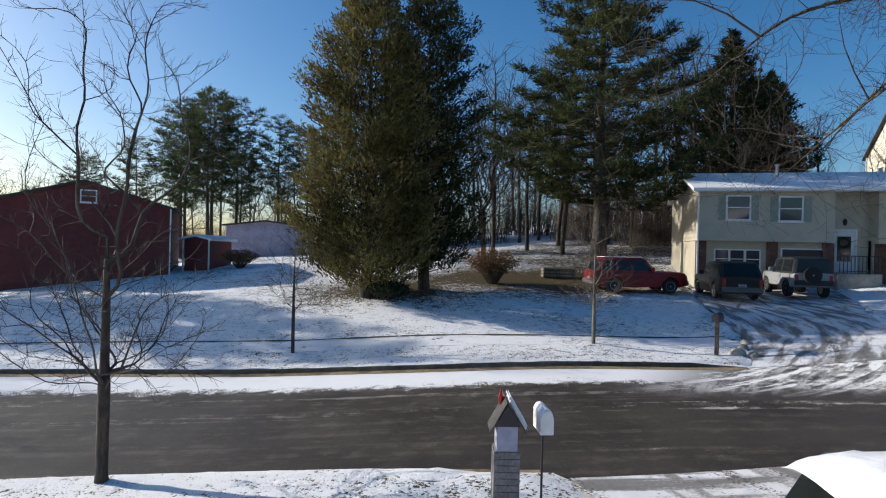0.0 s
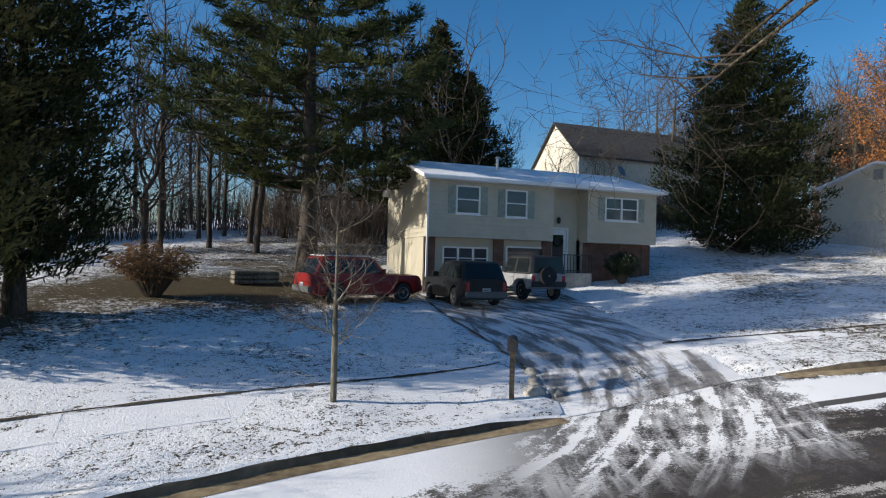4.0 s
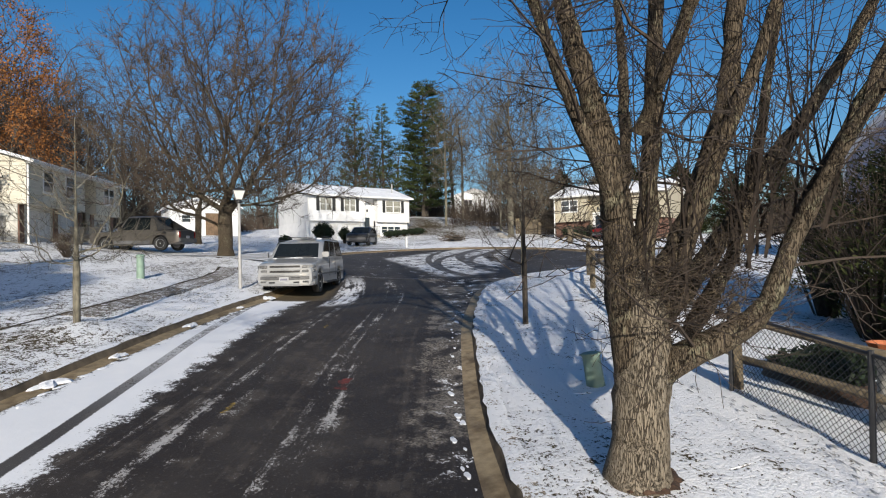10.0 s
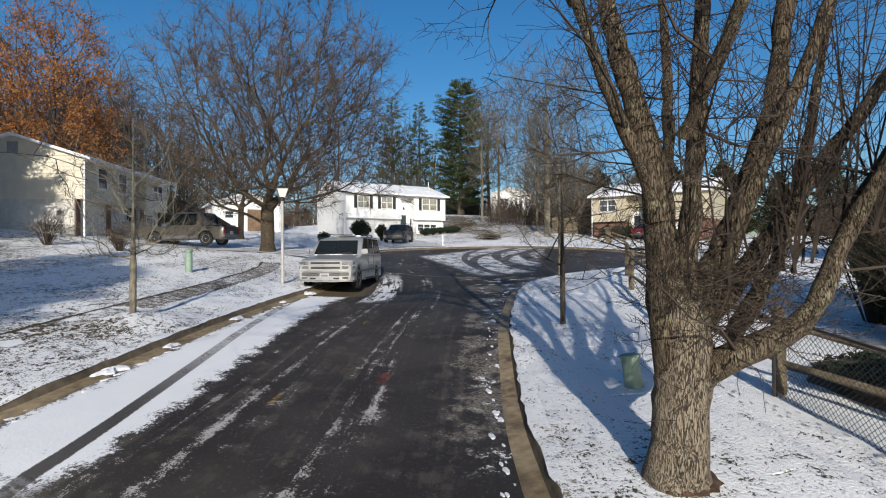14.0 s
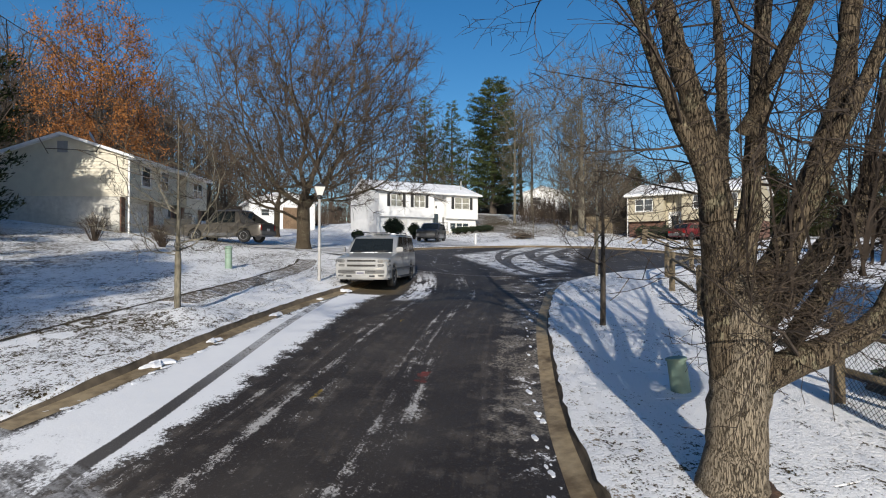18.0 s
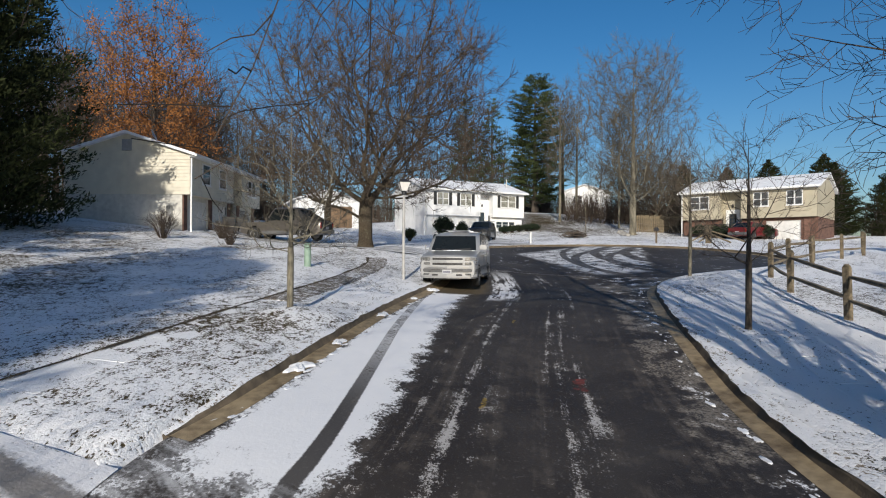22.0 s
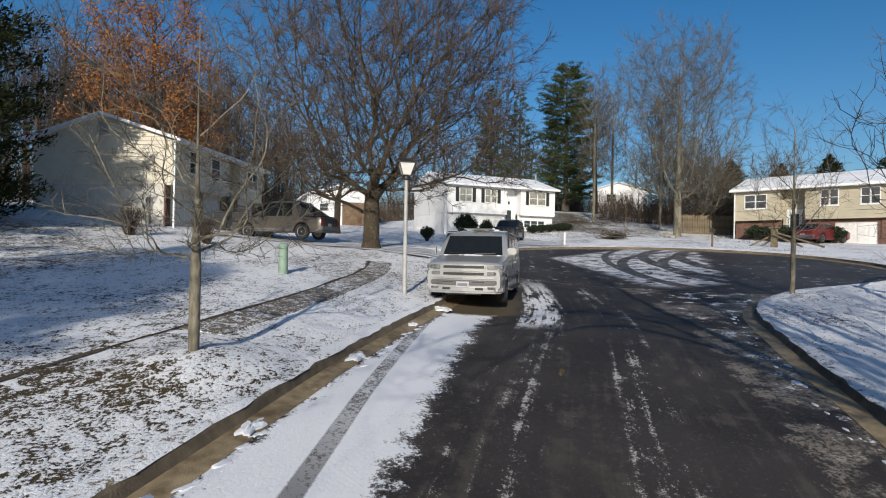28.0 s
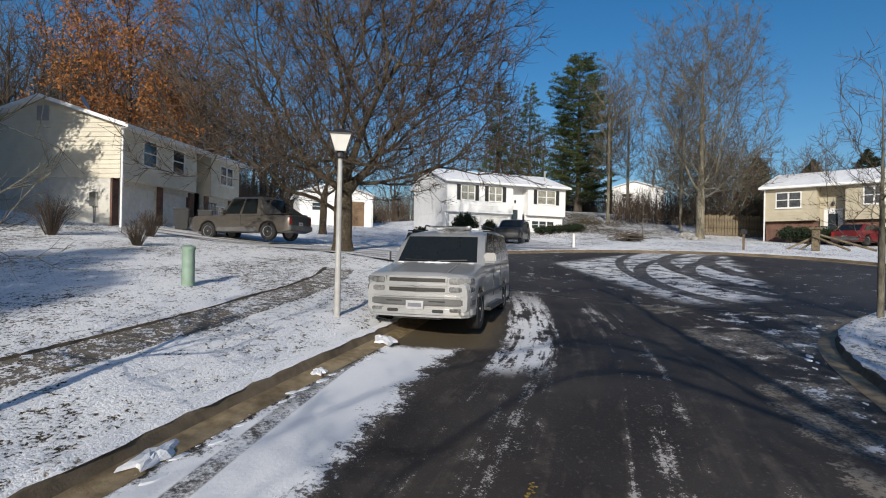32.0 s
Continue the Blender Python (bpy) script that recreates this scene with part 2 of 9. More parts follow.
    def mesh(self, name, material, smooth=False, bevel=0.0):
        if name.endswith("wall"):
            self.weld()
        me = bpy.data.meshes.new(name)
        me.from_pydata(self.v, [], self.f)
        if bevel:
            bm = bmesh.new()
            bm.from_mesh(me)
            bmesh.ops.recalc_face_normals(bm, faces=bm.faces)
            es = [e for e in bm.edges if len(e.link_faces) == 2 and e.calc_face_angle(0) > 0.5]
            bmesh.ops.bevel(bm, geom=es, offset=bevel, segments=2, affect="EDGES", clamp_overlap=True)
            bm.to_mesh(me)
            bm.free()
        me.materials.append(material)
        if smooth:
            me.shade_smooth()
            me.set_sharp_from_angle(angle=radians(42))
        me.update()
        return me


def part(name, build, material, parent, label="", smooth=False, bevel=0.0, at=None):
    """One mesh object under a thing or a part."""
    ob = new(name, build.mesh(name, material, smooth, bevel))
    ob.parent = parent
    if at is not None:
        ob.matrix_basis = at
    if label:
        tagged(ob, label)
    return ob


def thing(name, m, label, category, group="", kind=""):
    """An empty at a thing's base, to parent its parts."""
    ob = new(name)
    ob.empty_display_size = 0.2
    ob.matrix_basis = m
    return tagged(ob, label, category, group, kind)


# ---- trees ----
def grow(rng, start, way, length, radius, depth, out, spread=0.6, kids=4, wob=0.12, up=0.15, ratio=0.62, segs=5, first=0.3, minr=0.004):
    """Adds a limb and its side limbs to out as (points, radii, depth)."""
    p, d = Vector(start), Vector(way).normalized()
    pts, rad = [p.copy()], [radius]
    for i in range(segs):
        d = (d + Vector((rng.uniform(-wob, wob), rng.uniform(-wob, wob), rng.uniform(-wob, wob) + up * 0.25))).normalized()
        p = p + d * (length / segs)
        pts.append(p.copy())
        rad.append(max(radius * (1 - 0.82 * (i + 1) / segs), minr))
    out.append((pts, rad, depth))
    if depth <= 0:
        return
    for k in range(kids):
        u = first + (1 - first) * (k + rng.uniform(0.1, 0.9)) / kids
        i = min(int(u * segs), segs - 1)
        q = pts[i].lerp(pts[i + 1], u * segs - i)
        axis = (pts[i + 1] - pts[i]).normalized()
        side = axis.orthogonal().normalized()
        side = Matrix.Rotation(rng.uniform(0, 2 * math.pi), 3, axis) @ side
        nd = (axis * (1 - spread) + side * spread + Vector((0, 0, up))).normalized()
        grow(rng, q, nd, length * ratio * rng.uniform(0.75, 1.15) * (1.15 - 0.5 * u), max(rad[i] * 0.55, minr * 1.3), depth - 1, out, spread, kids, wob * 1.15, up, ratio, max(3, segs - 1), 0.15, minr)


def limbs_mesh(limbs, sides=(3, 3, 4, 6, 8, 10)):
    b = Build()
    for pts, rad, depth in limbs:
        b.tube(pts, rad, sides[min(depth, 5)], cap=False)
    return b


def trunk_line(rng, h, r, lean=0.02, n=8, flare=1.5, taper=0.75):
    pts, rad = [], []
    x = y = 0.0
    for i in range(n + 1):
        u = i / n
        pts.append((x, y, h * u - 0.15 * (i == 0)))
        rad.append(r * (1 - taper * u) * (flare if i == 0 else 1.0))
        x += rng.uniform(-lean, lean) * h / n * 2
        y += rng.uniform(-lean, lean) * h / n * 2
    return pts, rad


def crown_points(rng, n, h, bole, outline, ecc=1.0, shift=(0.0, 0.0), shell=0.55):
    """Random places inside a crown. outline: (share of the height, radius) pairs; shell: below 0.5 crowds them towards the outside."""
    us, rs = np.array([o[0] for o in outline]), np.array([o[1] for o in outline])
    u = rng.uniform(bole, 1.0, n * 6)
    r = np.interp(u, us, rs)
    u, r = (q[rng.random(n * 6) < (r / rs.max()) ** 1.6][:n] for q in (u, r))
    a, k = rng.uniform(0, 2 * math.pi, len(u)), rng.random(len(u)) ** shell
    lob = 1 + 0.16 * np.sin(3 * a + 5 * u) + 0.1 * np.sin(5 * a - 9 * u)
    s = (u - bole) / (1 - bole)
    return np.c_[np.cos(a) * r * k * lob * ecc + shift[0] * s, np.sin(a) * r * k * lob + shift[1] * s, u * h]


def sticks(P, R):
    """Three-sided twigs. P: (count, rows, 3) places, R: radii of the rows. Vertices and faces as arrays."""
    c, k = P.shape[:2]
    d = P[:, -1] - P[:, 0]
    d /= np.linalg.norm(d, axis=1)[:, None] + 1e-9
    ref = np.where(np.abs(d[:, 2:]) < 0.9, np.array([[0.0, 0, 1]]), np.array([[1.0, 0, 0]]))
    a = np.cross(d, ref)
    a /= np.linalg.norm(a, axis=1)[:, None] + 1e-9
    b = np.cross(d, a)
    V = np.empty((c, k, 3, 3))
    for j in range(3):
        q = 2 * math.pi * j / 3
        V[:, :, j] = P + (a * math.cos(q) + b * math.sin(q))[:, None, :] * np.asarray(R)[..., None]
    base = np.arange(c)[:, None, None] * (k * 3)
    i, j = np.meshgrid(np.arange(k - 1), np.arange(3), indexing="ij")
    f = np.stack([i * 3 + j, i * 3 + (j + 1) % 3, (i + 1) * 3 + (j + 1) % 3, (i + 1) * 3 + j], -1).reshape(1, -1, 4) + base
    return V.reshape(-1, 3), f.reshape(-1, 4)


def branched(seed, h, r, bole, outline, n, lead=0.0, tip=0.006, bf=0.35, twigs=3, twig_len=0.5, ecc=1.0, shift=(0.0, 0.0), shell=0.5, lean=(0.0, 0.0), wander=0.012, rise=0.5, flare=1.4, gap=0.45, plain=False, slim=1.0):
    """A leafless tree grown towards places in its crown, each joined to the nearest wood by the shortest way back to the root.
    Gives trunk, limbs, twigs, and the places of the twig ends. lead: how far up a single stem runs, as a share of the height."""
    rng = np.random.default_rng(seed)
    pts = crown_points(rng, n, h, bole, outline, ecc, shift, shell)
    top = max(bole, lead) * h
    m = max(4, int(top / gap))
    P, par, way = [np.array([0.0, 0, -0.15])], [-1], [0.0]
    drift = np.zeros(2)
    for i in range(m):
        drift = drift + rng.normal(0, wander, 2) * top / m + np.array(lean) * top / m
        P.append(np.array([drift[0], drift[1], top * (i + 1) / m]))
        par.append(i)
        way.append(way[-1] + top / m)
    first = max(1, int(bole * h / top * m * 0.8))
    cap = len(P) + n * 14
    A, W = np.zeros((cap, 3)), np.zeros(cap)
    A[: len(P)], W[: len(P)] = P, way
    W[:first] += 50.0
    k = len(P)
    root = A[min(first, k - 1)]
    for q in pts[np.argsort(np.linalg.norm(pts - root, axis=1))]:
        d = np.linalg.norm(A[:k] - q, axis=1)
        low = np.maximum(0.0, A[:k, 2] + 0.15 * d - q[2])
        j = int(np.argmin(d + bf * W[:k] + rise * low))
        s, dist = A[j].copy(), float(d[j])
        parts = max(1, int(dist / gap))
        last = j
        sag = rng.normal(0, 0.07, 3) * dist
        for e in range(1, parts + 1):
            u = e / parts
            if k >= cap:
                break
            A[k] = s + (q - s) * u + sag * math.sin(math.pi * u) + np.array([0, 0, 0.1 * dist * math.sin(math.pi * u) * (1 if rise > 0 else -1)])
            W[k] = W[last] - (50.0 if last < first else 0.0) + dist / parts
            par.append(last)
            last = k
            k += 1
    A, par = A[:k], np.array(par[:k])
    kids = [[] for _ in range(k)]
    for i in range(1, k):
        kids[par[i]].append(i)
    load = np.zeros(k)
    for i in range(k - 1, -1, -1):
        load[i] += 1.0 if not kids[i] else 0.25
        if i:
            load[par[i]] += load[i]
    power = math.log(r / tip) / math.log(max(load[0], 2))
    rad = tip * load ** power
    rad[m + 1:] = np.maximum(rad[m + 1:] * slim, tip)
    main = [max(c, key=lambda i: load[i]) if c else -1 for c in kids]
    for _ in range(2):
        B = A.copy()
        for i in range(m + 1, k):
            if main[i] >= 0:
                B[i] = 0.5 * A[i] + 0.25 * (A[par[i]] + A[main[i]])
        A = B
    rad[0] *= flare
    trunk, limbs = Build(), Build()
    stack = [(0, -1)]
    while stack:
        i, p = stack.pop()
        line = [p, i] if p >= 0 else [i]
        while main[line[-1]] >= 0:
            c = line[-1]
            stack.extend((o, c) for o in kids[c] if o != main[c])
            line.append(main[c])
        rr = [float(rad[c]) for c in line]
        if p >= 0:
            rr[0] = min(rr[0], rr[1] * 1.25)
        big = max(rr)
        (trunk if p < 0 else limbs).tube([A[c] for c in line], rr, 12 if p < 0 else 8 if big > 0.08 else 5 if big > 0.025 else 3, cap=False)
    thin = np.array([i for i in range(m + 1, k) if rad[i] < tip * 3.2])
    ends = A[thin]
    fine = Build()
    if twigs and len(thin):
        idx = np.repeat(thin, twigs)
        d = A[idx] - A[par[idx]]
        d /= np.linalg.norm(d, axis=1)[:, None] + 1e-9
        d = d + rng.normal(0, 0.6, d.shape) + np.array([0, 0, 0.18])
        d /= np.linalg.norm(d, axis=1)[:, None]
        ln = twig_len * rng.uniform(0.4, 1.3, len(idx))[:, None]
        p0 = A[idx]
        p1 = p0 + d * ln * 0.5 + rng.normal(0, 0.05, d.shape) * ln
        p2 = p1 + (d + rng.normal(0, 0.3, d.shape)) * ln * 0.5
        if plain:
            v, f = sticks(np.stack([p0, p2], 1), np.full((1, 2), tip) * np.array([1.0, 0.5]))
            return trunk, limbs, fine.add(v.tolist(), f.tolist()), ends
        v, f = sticks(np.stack([p0, p1, p2], 1), np.full((1, 3), tip) * np.array([1.0, 0.8, 0.45]))
        fine.add(v.tolist(), f.tolist())
        g = d + rng.normal(0, 0.8, d.shape)
        g /= np.linalg.norm(g, axis=1)[:, None]
        v, f = sticks(np.stack([p1, p1 + g * ln * 0.3, p1 + g * ln * 0.55 + np.array([0, 0, 0.03])], 1), np.full((1, 3), tip * 0.75) * np.array([1.0, 0.8, 0.5]))
        fine.add(v.tolist(), f.tolist())
    return trunk, limbs, fine, ends


def cards(rng, c, a, length, width):
    """Small diamond leaves or needle sprays at places c along ways a, as one mesh."""
    n = len(c)
    a = a / (np.linalg.norm(a, axis=1)[:, None] + 1e-9)
    s = np.cross(a, rng.normal(0, 1, (n, 3)))
    s /= np.linalg.norm(s, axis=1)[:, None] + 1e-9
    k = length * rng.uniform(0.6, 1.4, (n, 1))
    V = np.stack([c - a * k, c + s * k * width, c + a * k, c - s * k * width], 1).reshape(-1, 3)
    return Build().add(V.tolist(), np.arange(4 * n).reshape(-1, 4).tolist())


def cedar(seed, h, r, outline, low, n, per, size, sweep=0.5, ragged=0.3, width=0.28):
    """A dense evergreen of upswept sprays: trunk, limbs, foliage. outline: (share of the height, radius) pairs."""
    rng = np.random.default_rng(seed)
    rt = random.Random(seed)
    pts, rad = trunk_line(rt, h * 0.98, r, 0.006, taper=0.93)
    trunk, limbs = Build().tube(pts, rad, 10, cap=False), Build()
    C, D = [], []
    for k in range(n):
        u = low + (1 - low) * (k + rng.random()) / n
        w = np.interp(u, [o[0] for o in outline], [o[1] for o in outline]) * rng.uniform(1 - ragged, 1 + ragged * 0.5)
        a = k * 2.39996 + rng.uniform(-0.5, 0.5)
        d = np.array([math.cos(a), math.sin(a), 0.0])
        base = np.array([0, 0, h * u - sweep * w * 0.6])
        tip = d * w + np.array([0, 0, h * u + sweep * w * rng.uniform(0.0, 0.5)])
        mid = base * 0.5 + tip * 0.5 + np.array([0, 0, -0.1 * w])
        limbs.tube([base, mid, tip], [0.008 * h * 0.25 * (1 - u) + 0.012, 0.016, 0.005], 4, cap=False)
        m = int(per * (0.35 + w))
        s = 0.25 + 0.75 * rng.random(m) ** 0.6
        q = np.where(s[:, None] < 0.5, base + (mid - base) * s[:, None] * 2, mid + (tip - mid) * (s[:, None] * 2 - 1))
        side = np.array([-d[1], d[0], 0.0])
        fan = rng.normal(0, 0.2, m) * (0.35 + w * 0.8) * (1.15 - s * 0.6)
        q = q + side * fan[:, None] + rng.normal(0, 0.07 + 0.02 * w, (m, 3))
        C.append(q)
        D.append(d * 0.6 + np.array([0, 0, 0.35 + sweep * 0.6]) + side * (fan * 0.8)[:, None] + rng.normal(0, 0.45, (m, 3)))
    return trunk, limbs, cards(rng, np.concatenate(C), np.concatenate(D), size, width)


def pine(seed, h, r, outline, low, n, tufts, needles, size=0.2, puff=0.3, up=0.15, droop=0.1, bare=0.35, wander=0.01):
    """An open pine: long limbs that carry tufts of needles on their outer side shoots. Trunk, limbs, foliage."""
    rng = np.random.default_rng(seed)
    rt = random.Random(seed)
    pts, rad = trunk_line(rt, h * 0.98, r, wander, taper=0.9)
    trunk, limbs = Build().tube(pts, rad, 12, cap=False), Build()
    C, D = [], []
    for k in range(n):
        u = low + (0.99 - low) * (k + rng.random()) / n
        w = np.interp(u, [o[0] for o in outline], [o[1] for o in outline]) * rng.uniform(0.55, 1.12)
        a = k * 2.39996 + rng.uniform(-0.6, 0.6)
        d = np.array([math.cos(a), math.sin(a), 0.0])
        i = min(int(u / 0.98 * 8), 7)
        f = u / 0.98 * 8 - i
        base = np.array(pts[i]) * (1 - f) + np.array(pts[i + 1]) * f
        slope = rng.uniform(-0.1, 0.3) + 0.6 * max(0, u - 0.7)
        line = [base + d * w * s + np.array([0, 0, w * (slope * s + up * s * s - droop * math.sin(3.14 * s))]) + rng.normal(0, 0.03 * w, 3) * s for s in (0, 0.25, 0.5, 0.75, 1.0)]
        lr = max(0.02, rad[min(i + 1, 8)] * 0.3 * min(1.0, w / 4))
        limbs.tube(line, [lr, lr * 0.8, lr * 0.6, lr * 0.4, 0.01], 5, cap=False)
        side = np.array([-d[1], d[0], 0.0])
        m = max(3, int(tufts * w))
        for e in range(m):
            s = bare + (1 - bare) * (e + rng.random()) / m
            g = min(int(s * 4), 3)
            p = line[g] + (line[g + 1] - line[g]) * (s * 4 - g)
            q = p + side * rng.normal(0, 0.24) * w * (1.1 - 0.6 * s) + np.array([0, 0, rng.uniform(-0.05, 0.3)]) + d * rng.uniform(0, 0.4)
            limbs.tube([p, p * 0.5 + q * 0.5 + np.array([0, 0, 0.05]), q], [0.018, 0.012, 0.005], 3, cap=False)
            v = rng.normal(0, 1, (needles, 3))
            v[:, 2] = np.abs(v[:, 2]) * 0.7
            v += d * 0.5
            v /= np.linalg.norm(v, axis=1)[:, None]
            C.append(q + v * puff * rng.uniform(0.15, 1.0, (needles, 1)))
            D.append(v + rng.normal(0, 0.3, v.shape))
    return trunk, limbs, cards(rng, np.concatenate(C), np.concatenate(D), size * 0.5, 0.16)


def leaf_cards(rng, pts, per, size, spread, out, droop=0.0, thin=0.4):
    """Small two-triangle leaves or needle sprays scattered round points."""
    for p in pts:
        for _ in range(per):
            c = Vector(p) + Vector((rng.gauss(0, spread), rng.gauss(0, spread), rng.gauss(0, spread * 0.6) - droop * rng.random()))
            a = Vector((rng.gauss(0, 1), rng.gauss(0, 1), rng.gauss(0, 0.6) - droop)).normalized()
            s = a.orthogonal()
            s = (Matrix.Rotation(rng.uniform(0, 6.28), 3, a) @ s).normalized()
            k = size * rng.uniform(0.6, 1.4)
            out.add([tuple(c - a * k), tuple(c + s * k * thin), tuple(c + a * k), tuple(c - s * k * thin)], [(0, 1, 2, 3)])


def bush(seed, h, w, n, size, twiggy=False):
    rng = random.Random(seed)
    b, lv = Build(), Build()
    for k in range(n):
        a, t = rng.uniform(0, 6.28), rng.random() ** 0.5
        tip = Vector((math.cos(a) * w * t, math.sin(a) * w * t, h * (1 - 0.35 * t * t) * rng.uniform(0.75, 1.05)))
        b.tube([(tip.x * 0.15, tip.y * 0.15, -0.03), tuple(tip * 0.5 + Vector((0, 0, 0.08 * h))), tuple(tip)], [0.012, 0.008, 0.003], 3, cap=False)
        if not twiggy:
            leaf_cards(rng, [tip * s for s in (0.55, 0.75, 0.9, 1.0)], 5, size, size, lv)
        else:
            for _ in range(3):
                q = tip * rng.uniform(0.5, 0.9)
                lv.tube([tuple(q), tuple(q + Vector((rng.gauss(0, 0.15), rng.gauss(0, 0.15), rng.uniform(0.02, 0.3))) * h)], [0.006, 0.002], 3, cap=False)
    return b, lv


def plant_tree(name, m, label, meshes, mats, group="", category="tree"):
    """meshes and mats: trunk, limbs and twigs, or trunk, limbs and foliage of an evergreen. Meshes made before are shared."""
    t = thing(name, m, label, category, group)
    names = ("trunk", "limb_frame", "foliage") if mats[2] in LEAFY else ("trunk", "limb_frame", "twig_crown")
    for nm, b, mt in zip(names, meshes, mats):
        if b.count:
            part(nm, b, mt, t, smooth=(nm != "foliage"))
    return t


# ---- houses ----
def window(parent, x, z, w, h, m, shutters=True, panes=1, shut_mat=None, pane_mat=None):
    """A sash window on a wall that faces -y at y = 0 of the frame m: frame, sashes, panes, sill, shutters."""
    win = new("window")
    win.parent = parent
    win.matrix_basis = m @ pose(x, 0, z)
    fr = Build()
    t = 0.07
    fr.box(-w / 2, -0.05, 0, -w / 2 + t, 0.04, h).box(w / 2 - t, -0.05, 0, w / 2, 0.04, h)
    fr.box(-w / 2 + t, -0.05, h - t, w / 2 - t, 0.04, h).box(-w / 2 + t, -0.05, 0, w / 2 - t, 0.04, t)
    for k in range(1, panes):
        c = -w / 2 + w * k / panes
        fr.box(c - 0.045, -0.045, t, c + 0.045, 0.04, h - t)
    part("window_frame", fr, M["white_trim"], win)
    part("sill", Build().box(-w / 2 - 0.05, -0.09, -0.05, w / 2 + 0.05, 0.02, -0.004), M["white_trim"], win)
    for k in range(panes):
        a, b = -w / 2 + w * k / panes + t, -w / 2 + w * (k + 1) / panes - t
        part("sash_bar", Build().box(a, -0.035, h * 0.49, b, 0.0, h * 0.53), M["white_trim"], win)
        part("pane", Build().box(a, -0.012, h * 0.53, b, -0.004, h - t), pane_mat or M["glass_dark"], win)
        part("pane", Build().box(a, -0.004, t, b, 0.004, h * 0.49), pane_mat or M["glass_dark"], win)
        part("curtain", Build().box(a, 0.05, h * 0.45, b, 0.06, h - t), M["curtain"], win)
    if shutters:
        for s in (-1, 1):
            sb = Build()
            cx = s * (w / 2 + 0.2)
            sb.box(cx - 0.17, -0.04, 0, cx + 0.17, -0.006, h)
            for k in range(14):
                zz = h * (0.04 + 0.92 * k / 14)
                sb.box(cx - 0.13, -0.052, zz, cx + 0.13, -0.04, zz + h * 0.035)
            part("shutter", sb, shut_mat or M["shutter_green"], win)
    return win


def wall_holes(b, x0, x1, z0, z1, y0, y1, holes):
    """A wall between y0 and y1 with rectangular holes (xa, xb, za, zb)."""
    xs = sorted({x0, x1, *[v for h in holes for v in h[:2]]})
    zs = sorted({z0, z1, *[v for h in holes for v in h[2:]]})
    for i in range(len(xs) - 1):
        for k in range(len(zs) - 1):
            cx, cz = (xs[i] + xs[i + 1]) / 2, (zs[k] + zs[k + 1]) / 2
            if not any(h[0] < cx < h[1] and h[2] < cz < h[3] for h in holes):
                b.box(xs[i], y0, zs[k], xs[i + 1], y1, zs[k + 1])


def siding(b, x0, x1, z0, z1, y, holes, pitch=0.2, proud=0.032):
    """Lapped boards on a wall facing -y."""
    z = z0
    while z < z1 - 0.01:
        zt = min(z + pitch, z1)
        cuts = sorted([h for h in holes if h[2] < zt - 0.01 and h[3] > z + 0.01])
        a = x0
        for h in cuts + [(x1, x1, 0, 0)]:
            if h[0] > a + 0.01:
                b.add([(a, y - proud, z), (h[0], y - proud, z), (h[0], y - 0.003, zt), (a, y - 0.003, zt), (a, y, z), (h[0], y, z)], [(0, 1, 2, 3), (4, 5, 1, 0)])
            a = max(a, h[1])
        z = zt


